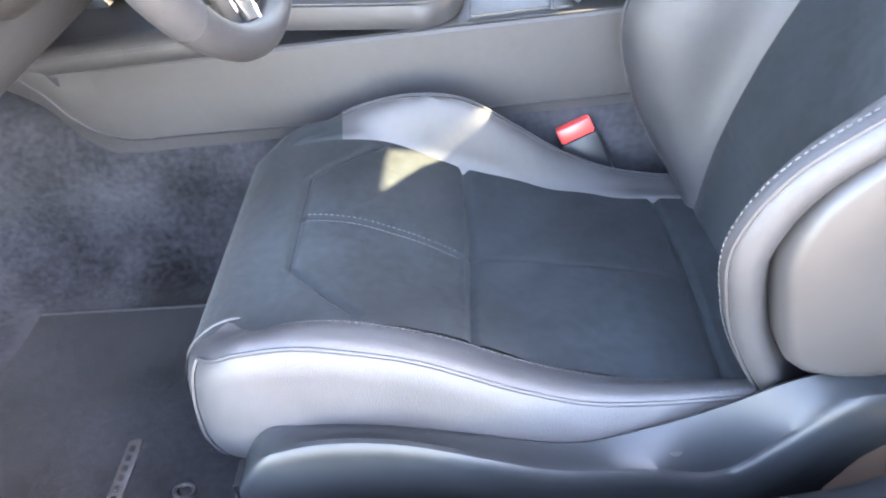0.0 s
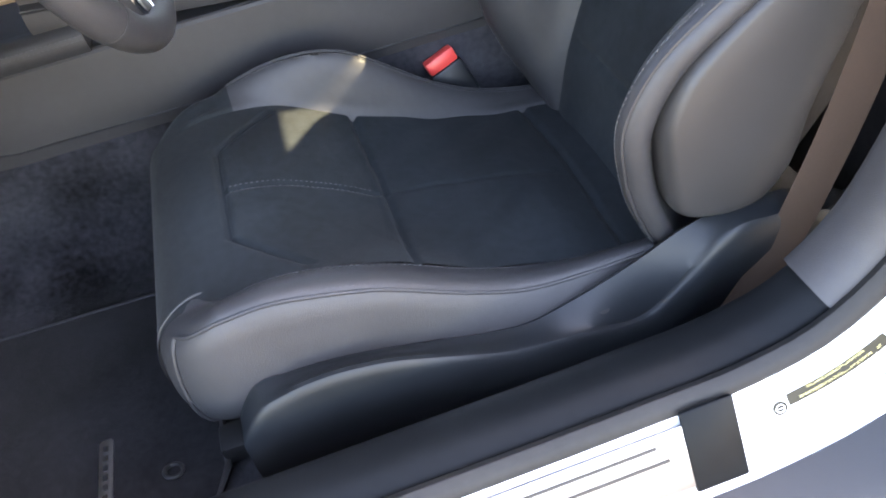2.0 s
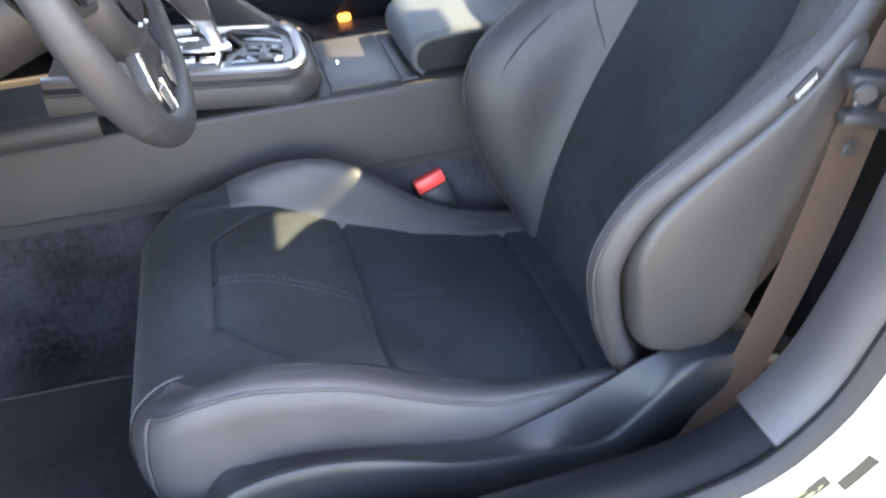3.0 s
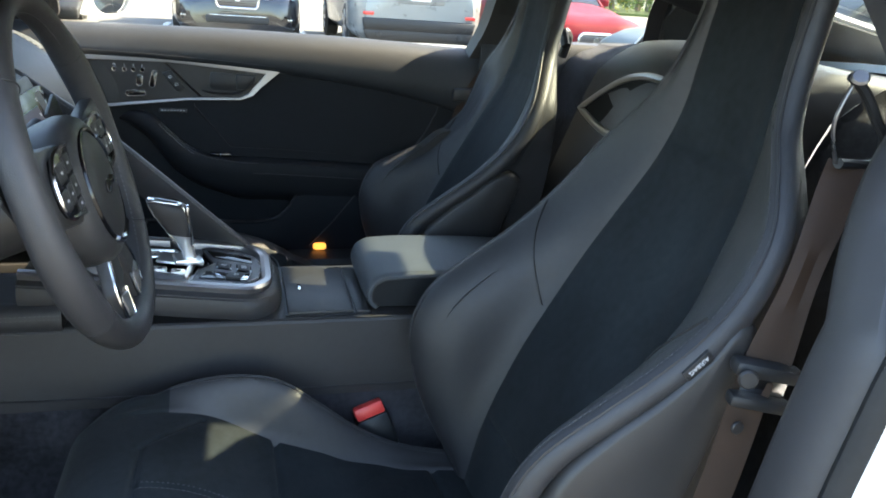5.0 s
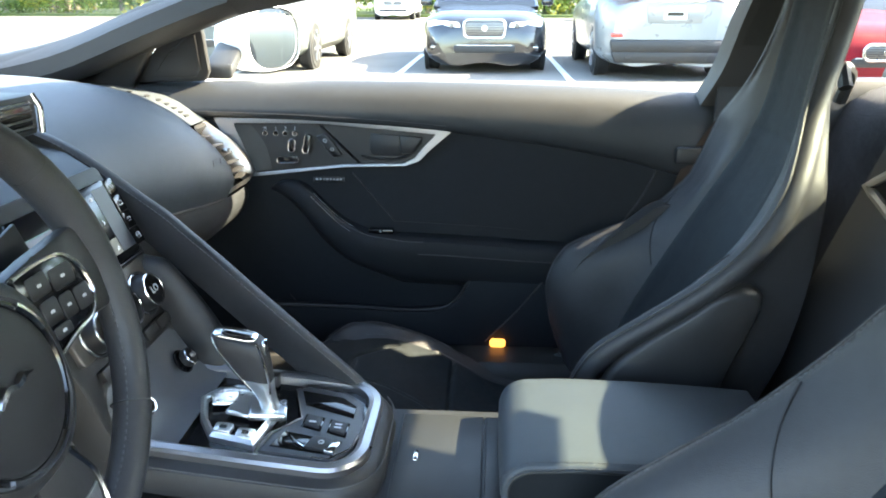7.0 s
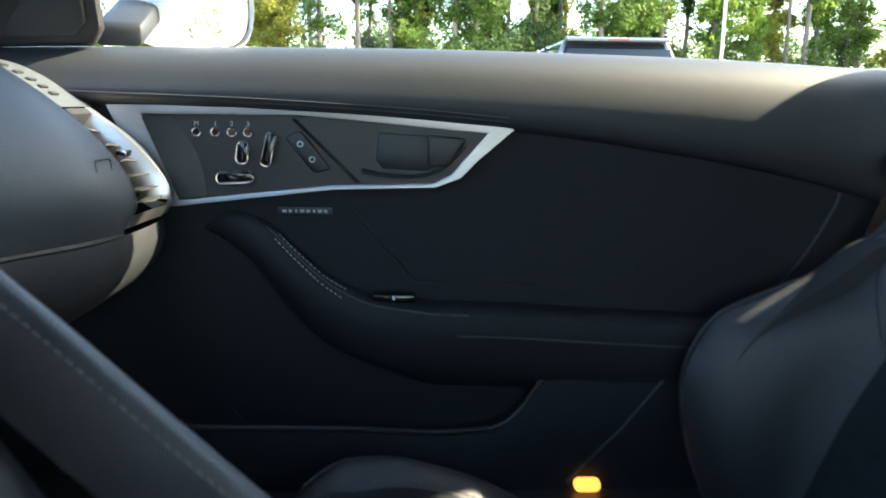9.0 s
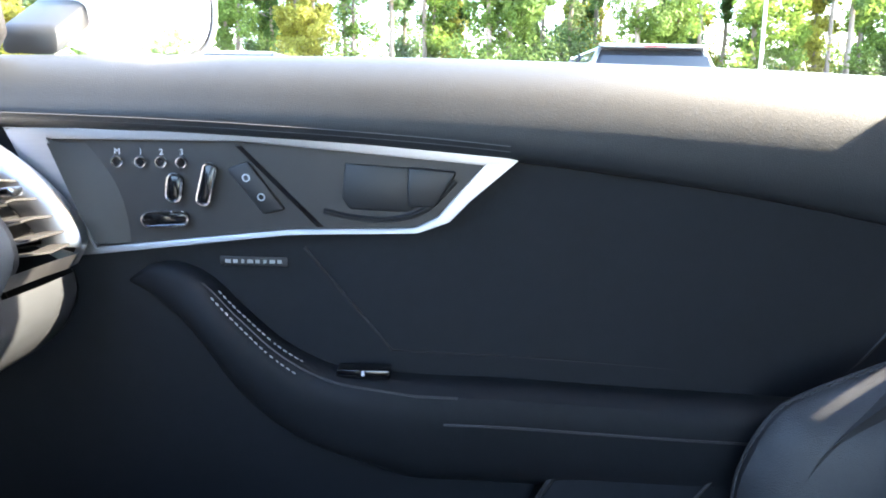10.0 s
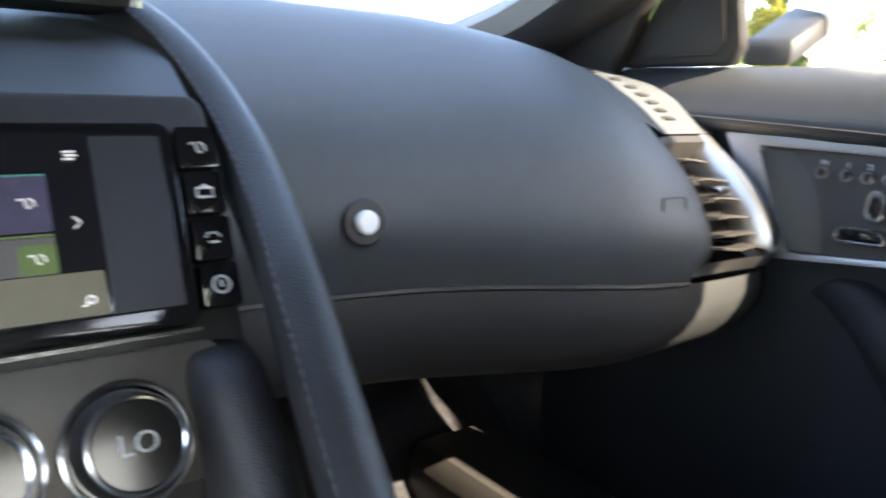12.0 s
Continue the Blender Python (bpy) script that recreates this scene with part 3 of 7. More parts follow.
belt = along([(-0.95, 0.962), (-0.72, 0.966), (-0.3, 0.968), (0.0, 0.962), (0.24, 0.952), (0.30, 0.95)])
seam = along([(-0.95, 0.905), (-0.72, 0.900), (-0.50, 0.893), (-0.25, 0.876), (-0.10, 0.858), (0.05, 0.834), (0.15, 0.812), (0.30, 0.77)])
rows = []
for x in np.linspace(-0.93, 0.285, 60):
    b, s = belt(x), seam(x)
    pts = [(0.775, b - 0.03), (0.772, b - 0.004), (0.758, b), (0.744, b - 0.003), (0.728, b - 0.011), (0.714, b - 0.024), (0.704, b - 0.042),
           (0.699, s + 0.010), (0.705, s + 0.001), (0.714, s - 0.003), (0.724, s - 0.004)]
    rows.append([(x, y, z) for y, z in spline(pts, 26)])
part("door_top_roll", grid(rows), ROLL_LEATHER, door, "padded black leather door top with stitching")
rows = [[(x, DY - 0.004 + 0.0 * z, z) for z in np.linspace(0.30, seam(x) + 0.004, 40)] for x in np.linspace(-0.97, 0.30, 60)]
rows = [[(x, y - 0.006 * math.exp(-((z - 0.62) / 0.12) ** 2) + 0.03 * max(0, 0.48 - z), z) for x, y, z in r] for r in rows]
part("door_panel", grid(rows), DOOR_SHADED, door, "soft black door panel")
for off in (0.006, 0.011):
    part("stitching", tube([(x, 0.6975 + (0.004 if off < 0.01 else 0.0), seam(x) + off) for x in np.linspace(-0.90, -0.25, 50)], 0.0007, 5), THREAD, door)
# insert between trim and armrest, with its sewn border
edge = spline([(-0.36, 0.683), (-0.25, 0.679), (-0.08, 0.668), (0.07, 0.652), (0.12, 0.70), (0.163, 0.775), (0.172, 0.800), (0.155, 0.811), (0.10, 0.822), (-0.03, 0.846), (-0.15, 0.865), (-0.242, 0.873)], 60)
part("border_seam", tube([on_door(x, z, 0.007) for x, z in edge], 0.0022, 6), PLASTIC_DARK, door)
part("speaker_seam", tube([on_door(-0.446, 0.785, 0.007), on_door(-0.36, 0.683, 0.009)], 0.0015, 6), PLASTIC_DARK, door)

# switch panel: satin frame, black recess
FRAME = [(-0.725, 0.897), (-0.50, 0.897), (-0.238, 0.876), (-0.285, 0.835), (-0.305, 0.814), (-0.335, 0.803), (-0.46, 0.799), (-0.64, 0.778), (-0.668, 0.775)]
INNER = [(-0.684, 0.887), (-0.50, 0.887), (-0.272, 0.8685), (-0.302, 0.835), (-0.316, 0.818), (-0.338, 0.8075), (-0.46, 0.8035), (-0.634, 0.7845), (-0.645, 0.784)]
bm = bmesh.new()
o = [bm.verts.new(on_door(x, z, 0.006)) for x, z in FRAME]
o2 = [bm.verts.new(on_door(x, z, 0.020)) for x, z in FRAME]
i2 = [bm.verts.new(on_door(x, z, 0.019)) for x, z in INNER]
i1 = [bm.verts.new(on_door(x, z, 0.008)) for x, z in INNER]
for a, b in ((o, o2), (o2, i2), (i2, i1)):
    for j in range(len(a)):
        k = (j + 1) % len(a)
        bm.faces.new((a[j], a[k], b[k], b[j]))
bmesh.ops.bevel(bm, geom=[e for e in bm.edges if all(v in o2 or v in i2 for v in e.verts)], offset=0.0015, segments=2, affect="EDGES")
switches = part("switch_frame", bm, TRIM_METAL, door, "satin metal frame tapering to a point", angle=30)
part("switch_plate", slab([on_door(x, z, 0.007) for x, z in INNER], (0, -0.0035, 0)), PLASTIC, switches, "matt black switch plate")
bevel = [(-0.684, 0.887, -0.668, 0.8800), (-0.676, 0.866, -0.648, 0.862), (-0.666, 0.840, -0.634, 0.840), (-0.656, 0.813, -0.627, 0.815), (-0.646, 0.788, -0.632, 0.7865)]
part("recess_bevel", grid([[on_door(x0 + (x1 - x0) * u, z0 + (z1 - z0) * u, 0.0185 - 0.0075 * math.sin(u * math.pi / 2)) for u in np.linspace(0, 1, 6)] for x0, z0, x1, z1 in bevel]), PLASTIC, switches, "dished end of the switch plate")


def pill(x, z, w, h, tilt, out, name, mat=CHROME):
    """A switch: dark key with a bright rim."""
    c, s = math.cos(radians(tilt)), math.sin(radians(tilt))
    pts = [(x + a * c - b * s, z + a * s + b * c) for a, b in rounded(w, h, min(w, h) * 0.45)]
    part(name, slab([on_door(px, pz, out) for px, pz in pts], (0, -0.008, 0), 0.002), GLOSS_BLACK, switches, "black key with a bright chrome rim")
    part(name + "_rim", tube([on_door(px, pz, out + 0.008) for px, pz in pts], 0.0016, 6, closed=True), mat, switches)


pill(-0.577, 0.812, 0.044, 0.013, 3, 0.010, "cushion_switch")
pill(-0.536, 0.846, 0.012, 0.040, -14, 0.010, "backrest_switch")
pill(-0.567, 0.842, 0.014, 0.026, -8, 0.010, "lumbar_switch")
for k, ch in enumerate("M123"):
    x = -0.622 + k * 0.0195 + (0.003 if k else 0)
    part("memory_button", disc(on_door(x, 0.866, 0.010), (0, -1, 0), 0.0042, 0.004, 0.001, 16), GLOSS_BLACK, switches)
    part("memory_ring", ring(on_door(x, 0.866, 0.0135), (0, -1, 0), 0.0048, 0.0013, 20, 6), CHROME, switches)
    writing("memory_mark", ch, 0.008, on_door(x, 0.8755, 0.0112), (1, 0, 0), (0, 0, 1), GREY_MARK, switches)
lock = [(-0.517, 0.861), (-0.497, 0.869), (-0.462, 0.823), (-0.483, 0.818)]
part("lock_switch", slab([on_door(x, z, 0.008) for x, z in lock], (0, -0.009, 0), 0.003), PLASTIC_DARK, switches, "slanted black lock switch")
for x, z in ((-0.498, 0.853), (-0.484, 0.835)):
    part("lock_mark", ring(on_door(x, z, 0.0176), (0, -1, 0), 0.0032, 0.0007, 14, 5), GREY_MARK, switches)
part("panel_split", slab([on_door(x, z, 0.009) for x, z in ((-0.509, 0.883), (-0.503, 0.883), (-0.425, 0.806), (-0.432, 0.806))], (0, -0.0035, 0), 0), GLOSS_BLACK, switches)
left_edge, rows = spline([(-0.681, 0.883), (-0.668, 0.850), (-0.654, 0.815), (-0.640, 0.788)], 14), []
for k, (x, z) in enumerate(left_edge):
    w = 0.020 + 0.022 * math.sin(math.pi * min(1, 0.15 + k / 13 * 0.75))
    rows.append([on_door(x + w * u, z, 0.0262 - 0.0160 * u ** 0.75) for u in np.linspace(0, 1, 7)])
part("plate_cheek", grid(rows), PLASTIC, switches, "curved cheek at the front of the switch plate")
# pull-handle recess
part("handle_bowl", slab([on_door(x, z, 0.0085) for x, z in ((-0.405, 0.868), (-0.335, 0.864), (-0.330, 0.832), (-0.345, 0.822), (-0.400, 0.824), (-0.408, 0.835))], (0, -0.0042, 0), 0.002), PLASTIC_DARK, switches, "dark recess behind the door release")
part("handle_lever", slab([on_door(x, z, 0.010) for x, z in ((-0.345, 0.866), (-0.298, 0.862), (-0.318, 0.828), (-0.345, 0.828))], (0, -0.010, 0), 0.004), PLASTIC, switches, "black door release lever")
part("handle_lip", tube([on_door(x, z, 0.013) for x, z in spline([(-0.425, 0.822), (-0.40, 0.817), (-0.35, 0.817), (-0.33, 0.824), (-0.30, 0.853)], 16)], 0.003, 6), PLASTIC_DARK, switches)
# maker's mark, shown as small bars
part("mark_plate", box(on_door(-0.495, 0.771, 0.0095), (0.066, 0.0016, 0.009), 0.0006), PLASTIC_DARK, door)
for k in range(8):
    part("mark_bar", box(on_door(-0.520 + k * 0.0072, 0.771, 0.010), (0.0052 - 0.0012 * (k % 3), 0.002, 0.0034)), THREAD_PALE, door)
# sweeping armrest and grab
arm = spline([(-0.620, 0.748), (-0.585, 0.752), (-0.555, 0.742), (-0.52, 0.71), (-0.475, 0.672), (-0.425, 0.648), (-0.36, 0.640), (-0.25, 0.636), (-0.10, 0.628), (0.03, 0.622), (0.12, 0.615), (0.20, 0.60)], 70)
rows = []
for i, (x, z) in enumerate(arm):
    u = i / 69
    d = 0.012 + 0.046 * min(1, u * 9) ** 0.7 - 0.012 * max(0, u - 0.6)
    h = 0.012 + 0.030 * min(1, max(0, (u - 0.12) * 4))
    nose = math.sin(min(1, (i + 0.25) / 5) * math.pi / 2)
    d *= 0.4 + 0.6 * nose
    a, b = arm[max(i - 1, 0)], arm[min(i + 1, 69)]
    t = Vector((b[0] - a[0], 0, b[1] - a[1])).normalized()
    nrm = Vector((-t.z, 0, t.x))
    sec = spline([(0.0, 0.020), (d * 0.6, 0.022), (d * 0.92, 0.017), (d, 0.004), (d * 0.97, -h * 0.7), (d * 0.75, -h * 1.6), (0.0, -h * 2.3)], 18)
    rows.append([Vector((x, DY - e, z)) + nrm * f * nose for e, f in sec])
part("armrest", grid(rows, cap=False), DOOR_SHADED, door, "padded black leather armrest rising into a stitched grab handle")
for k in (4, 6):
    part("armrest_stitching", dashes([row[k] + (row[k] - row[k].lerp(row[-1], 0.5)).normalized() * 0.0012 for row in rows[7:17]], 0.0009), THREAD_PALE, door, "pale stitching along the grab handle")
part("grab_seam", tube([row[5] for row in rows[6:30]], 0.0012, 5), PLASTIC_DARK, door)
part("armrest_seam", tube([Vector((x, DY - 0.0605, z - 0.010)) for x, z in arm[28:66]], 0.0012, 5), PLASTIC_DARK, door)
part("window_switch", box((-0.385, DY - 0.030, 0.668), (0.052, 0.022, 0.010), 0.002), GLOSS_BLACK, door, "small black window switch in the armrest")
part("window_switch_mark", box((-0.385, DY - 0.042, 0.670), (0.003, 0.001, 0.005)), GREY_MARK, door)
# map pocket
pk = spline([(-0.66, 0.500), (-0.45, 0.498), (-0.29, 0.496), (-0.25, 0.502), (-0.22, 0.530), (-0.195, 0.570), (-0.17, 0.582), (-0.05, 0.586), (0.12, 0.588)], 44)
rows = [[Vector((x, DY - e, z)) + Vector((0, 0, f * (z - 0.31))) for e, f in ((0.006, -0.02), (0.03, 0.0), (0.042, -0.02), (0.045, -0.06), (0.046, -0.4), (0.03, -0.95), (0.0, -1.0))] for x, z in pk]
part("map_pocket", grid(rows), DOOR_SHADED, door, "moulded black map pocket")
part("pocket_lip", tube([(x, DY - 0.040, z + 0.001) for x, z in pk], 0.0035, 6), PLASTIC, door)
part("courtesy_lamp", slab([(-0.138 + a, DY - 0.046, 0.428 + b) for a, b in rounded(0.034, 0.017, 0.0082, 6)], (0, -0.008, 0), 0.003), AMBER, door, "glowing amber courtesy lamp")
rows = [[(x, y, z) for y, z in ((0.60, 0.34), (0.602, 0.395), (0.612, 0.408), (0.64, 0.410), (0.70, 0.405), (0.73, 0.41))] for x in np.linspace(-1.1, 0.25, 10)]
sill2 = tagged(part("sill_right", skin(rows, -0.01), PLASTIC), "black sill trim beside the passenger footwell", "door sill", kind="structure")
part("sill_strip", tube([(-0.9, 0.614, 0.410), (0.2, 0.614, 0.410)], 0.007, 8), BRUSHED, sill2, "thin metal strip")
part("front_edge_gap", tube([on_door(x, z, 0.004) for x, z in spline([(-0.745, 0.735), (-0.72, 0.672), (-0.645, 0.580), (-0.575, 0.487)], 20)], 0.003, 6), PLASTIC, door, "raised front edge of the door panel")
part("pocket_seam", tube([(-0.042, DY - 0.046, 0.575), (-0.10, DY - 0.047, 0.50), (-0.164, DY - 0.047, 0.43)], 0.0016, 6), PLASTIC, door)
part("pocket_screw", disc((-0.183, DY - 0.044, 0.583), (0, -1, 0.3), 0.006, 0.004, 0.001, 14), BRUSHED, door, "small bright cap at the pocket's corner")
# tweeter panel in the corner of the door and outside mirror
tri = [(-0.900, 0.962), (-0.748, 0.966), (-0.733, 0.985), (-0.728, 1.090), (-0.75, 1.085), (-0.83, 1.035)]
tw = part("tweeter_panel", slab([Vector((x, 0.735 - (z - 0.97) * 0.35, z)) for x, z in tri], (0, 0.02, 0), 0.006), PLASTIC, door, "small triangular tweeter panel")
tri2 = [(-0.850, 0.975), (-0.762, 0.978), (-0.749, 0.992), (-0.745, 1.060), (-0.760, 1.056), (-0.81, 1.018)]
part("tweeter_mesh", slab([Vector((x, 0.7335 - (z - 0.97) * 0.35, z)) for x, z in tri2], (0, -0.004, 0), 0.002), PLASTIC_DARK, tw)
part("tweeter_rim", tube([Vector((x, 0.7315 - (z - 0.97) * 0.35, z)) for x, z in tri2], 0.0022, 6, closed=True), PLASTIC, tw)
part("window_seal", tube([(x, 0.762, belt(x) - 0.007) for x in np.linspace(-0.74, 0.26, 20)], 0.006, 6), RUBBER, door)

mirror = thing("door_mirror", (-0.72, 0.90, 0.98), "white door mirror with rounded housing outside the passenger window", "mirror")
def egg(a):
    """The outline of the mirror's face."""
    c, s = math.cos(a), math.sin(a)
    return 0.098 * math.copysign(abs(c) ** 0.75, c), 0.068 * math.copysign(abs(s) ** 0.8, s)
mn = Vector((0.93, -0.36, 0.050)).normalized()
mr = Vector((0.36, 0.93, 0)).normalized()
mc = Vector((-0.650, 0.93, 1.042))
rows = []
for k, d in ((0.97, 0.004), (1.03, 0.0), (1.06, -0.02), (1.02, -0.06), (0.85, -0.10), (0.5, -0.13), (0.1, -0.14)):
    rows.append([mc + mr * egg(a)[0] * k + Vector((0, 0, egg(a)[1] * k)) + mn * d for a in np.linspace(0, 2 * math.pi, 36, endpoint=False)])
part("housing", grid(rows, wrap=True, cap=False), WHITE_PAINT, mirror)
rows = [[mc + mr * egg(a)[0] * k + Vector((0, 0, egg(a)[1] * k)) - mn * 0.006 for a in np.linspace(0, 2 * math.pi, 36, endpoint=False)] for k in (1.0, 0.9)]
part("mirror_frame", grid(rows, wrap=True), PLASTIC_DARK, mirror)
bm = bmesh.new()
bm.faces.new([bm.verts.new(mc + mr * egg(a)[0] * 0.93 + Vector((0, 0, egg(a)[1] * 0.93)) - mn * 0.003) for a in np.linspace(0, 2 * math.pi, 36, endpoint=False)])
part("mirror_glass", bm, MIRROR, mirror, "clear mirror glass", smooth=False)
part("mirror_arm", slab([(-0.76, 0.775, 0.965), (-0.70, 0.775, 0.965), (-0.70, 0.87, 1.01), (-0.76, 0.87, 1.01)], (0, 0, 0.03), 0.008), PLASTIC_DARK, mirror)

# ---------- seats ----------


SPOT = {}


def seat(name, side, label):
    """A bucket seat; side: -1 for the driver's (outer side towards -y), +1 for the passenger's."""
    cy = 0.405 * side
    s = thing(name, (-0.3, cy, FLOOR), label, "car seat", "front seats")

    rise = {"z": -0.020 if side > 0 else 0.0, "x": 0.065 if side > 0 else 0.0}

    def P(x, v, z):
        return (x + rise["x"], cy + side * v, z + rise["z"])

    # cushion: skin over the run from the rear of the seat to the rolled front edge
    run = spline([(0.02, 0.352), (-0.05, 0.362), (-0.10, 0.372), (-0.20, 0.393), (-0.30, 0.424), (-0.37, 0.457), (-0.43, 0.486), (-0.48, 0.501), (-0.53, 0.498), (-0.566, 0.476), (-0.585, 0.440), (-0.588, 0.40), (-0.575, 0.35), (-0.54, 0.325)], 260)
    rows, seams = [], {"centre": [], "left": [], "right": []}
    rim_out = along([(-0.56, 0.470), (-0.53, 0.487), (-0.495, 0.494), (-0.446, 0.500), (-0.338, 0.473), (-0.226, 0.413), (-0.165, 0.390), (-0.036, 0.370), (0.02, 0.364)])
    rim_in = along([(-0.56, 0.470), (-0.53, 0.487), (-0.495, 0.500), (-0.434, 0.498), (-0.295, 0.436), (-0.142, 0.376), (0.02, 0.352)])
    for i, (x, z) in enumerate(run):
        a, b = run[max(i - 1, 0)], run[min(i + 1, 259)]
        tx, tz = b[0] - a[0], b[1] - a[1]
        h = math.hypot(tx, tz)
        nx, nz = tz / h, -tx / h
        row = []
        for v in np.linspace(-0.169, 0.169, 121):
            g = 0.0
            for c, w, dep in ((-0.305, 0.0042, 0.0055), (-0.050, 0.005, 0.006)):
                g += dep * math.exp(-((x - c - 0.012 * math.cos(v * 8)) / w) ** 2)
            if -0.475 < x < -0.06:
                g += (0.0035 if x < -0.30 else 0.0016) * math.exp(-(v / 0.0032) ** 2)
            edge_x = -0.477 + max(0.0, abs(v) - 0.085) * 0.95
            if x < -0.36 and abs(v) < 0.160:
                g += 0.006 * math.exp(-((x - edge_x) / 0.0042) ** 2)
            puff = 0.010 * math.sin(min(1, max(0, (x + 0.477) / 0.17)) * math.pi) + 0.011 * math.sin(min(1, max(0, (x + 0.305) / 0.255)) * math.pi)
            puff *= 1 - (v / 0.19) ** 2
            rim = rim_out(x) if v > 0 else rim_in(x)
            cup = (rim - z) * (abs(v) / 0.169) ** 3 * min(1.0, max(0.0, (x + 0.54) / 0.05)) * (i < 200)
            wrinkle = 0.0020 * math.sin(x * 60 + v * 35) * math.sin(v * 48 + 1.1 + x * 9) * max(0, 1 - abs(x + 0.2) / 0.25)
            d = puff + cup - g + wrinkle
            row.append(P(x + nx * d, v, z + nz * d))
        if -0.47 < x < -0.31:
            for key, j in (("left", 58), ("right", 62)):
                seams[key].append(Vector(row[j]) + Vector((0, 0, 0.0006)))
        rows.append(row)
    part("seat_cushion", grid(rows), SUEDE, s, "dark suede-like cushion with sewn seams")
    for key in ("left", "right"):
        part("stitching", dashes(seams[key], 0.0006), THREAD, s, "grey stitched seam")
    lifted = rise["z"]
    rise["z"] = 0.0
    base = [P(x, v, z) for x, v, z in ((-0.50, -0.19, 0.27), (0.02, -0.19, 0.27), (0.02, 0.20, 0.27), (-0.50, 0.20, 0.27))]
    part("seat_base", slab(base, (0, 0, 0.07 + lifted), 0.01), PLASTIC_DARK, s)
    for v in (-0.16, 0.17):
        part("seat_rail", slab([P(-0.58, v - 0.02, FLOOR), P(0.04, v - 0.02, FLOOR), P(0.04, v + 0.02, FLOOR), P(-0.58, v + 0.02, FLOOR)], (0, 0, 0.03), 0.004), PLASTIC_DARK, s)

    rise["z"] = lifted
    crest_out = along([(-0.50, 0.512), (-0.45, 0.514), (-0.40, 0.503), (-0.35, 0.487), (-0.25, 0.434), (-0.195, 0.411), (-0.12, 0.402), (-0.05, 0.402), (0.02, 0.402)])
    crest_in = along([(-0.50, 0.500), (-0.475, 0.505), (-0.45, 0.514), (-0.40, 0.527), (-0.347, 0.530), (-0.283, 0.514), (-0.225, 0.470), (-0.17, 0.426), (-0.10, 0.388), (-0.048, 0.372), (0.02, 0.36)])
    skirt_in = along([(-0.53, 0.37), (-0.516, 0.400), (-0.498, 0.425), (-0.455, 0.432), (-0.417, 0.430), (-0.31, 0.405), (-0.25, 0.386), (-0.2, 0.377), (-0.14, 0.390), (-0.06, 0.420), (-0.02, 0.440), (0.03, 0.453), (0.09, 0.452), (0.16, 0.43), (0.22, 0.39)])
    front_z = along([(0, 0.469), (0.013, 0.494), (0.021, 0.497), (0.034, 0.495), (0.05, 0.487), (0.061, 0.478), (0.067, 0.473), (0.0725, 0.464), (0.079, 0.448), (0.0845, 0.42), (0.087, 0.385)])
    for e in (1, -1):
        rim, crest = (rim_out, crest_out) if e == 1 else (rim_in, crest_in)
        rows, pipe, thread = [], [], []
        for k in range(72):
            u = k / 71
            x0 = -0.498 + 0.518 * u
            zs, zp = rim(x0), max(crest(x0), rim(x0) + 0.004)
            foot = min(skirt_in(x0) - 0.02, zp - 0.050)
            a, b = zp - 0.012, foot
            if e == 1:
                pts = [(0.150, zs - 0.025), (0.164, zs - 0.004), (0.171, zs + 0.003), (0.184, zs + 0.35 * (zp - zs) + 0.007), (0.200, zs + 0.75 * (zp - zs) + 0.008), (0.211, zp + 0.003), (0.217, zp - 0.003), (0.2225, a), (0.229, a + (b - a) * 0.3), (0.2345, a + (b - a) * 0.68), (0.236, b), (0.225, foot - 0.03), (0.18, 0.335)]
            else:
                pts = [(0.150, zs - 0.025), (0.163, zs - 0.004), (0.169, zs + 0.004), (0.178, zs + 0.45 * (zp - zs)), (0.188, zs + 0.85 * (zp - zs)), (0.198, zp + 0.003), (0.207, zp + 0.002), (0.215, zp - 0.010), (0.224, zp * 0.7 + foot * 0.3), (0.229, zp * 0.35 + foot * 0.65), (0.230, foot), (0.22, foot - 0.03), (0.18, 0.335)]
            sec = spline(pts, 44)
            row = [P(x0, e * v, z) for v, z in sec]
            rows.append(row)
            pv = (0.2165, zp - 0.001) if e == 1 else (0.203, zp + 0.0035)
            pipe.append(P(x0, e * pv[0], pv[1]))
            thread.append(P(x0, e * 0.1745, zs + 0.0062) if e == 1 else P(x0, e * 0.196, zp + 0.0035))
            if k == 0:
                start = pts
        tip = 7 if e == -1 else 0
        part("cushion_bolster", grid(rows[tip:], wrap=True, cap=True), LEATHER, s, "padded black leather side bolster")
        if tip:
            part("bolster_tip", grid(rows[:tip + 1], wrap=True), SUEDE, s, "suede-like front tip of the bolster")
        part("stitching", dashes(thread[4 if e == 1 else 10:], 0.0009), THREAD, s, "grey stitched seam")
        if e == 1:
            part("stitching", dashes([Vector(q) + Vector((0, -side * 0.006, 0.0035)) for q in pipe[6:]], 0.0008), THREAD, s)
        # sewn corner: the bolster's section swept round into the front face
        tail = [0.385, 0.345, 0.335]
        rows = []
        for a in np.linspace(0, radians(92), 18):
            f = math.sin(min(a, math.pi / 2)) ** 1.3
            pts = []
            for k, (v, z) in enumerate(start):
                goal = tail[k - 10] if k >= 10 else front_z(v - 0.15)
                pts.append((v - 0.15, z + (goal - z) * f))
            sec = spline(pts, 44)
            rows.append([P(-0.498 - 1.05 * r * math.sin(a), e * (0.15 + r * math.cos(a)), z) for r, z in sec])
        part("front_corner", grid(rows), LEATHER if e == 1 else SUEDE, s, "sewn leather front corner")
        bend = 0.0665 if e == 1 else 0.053
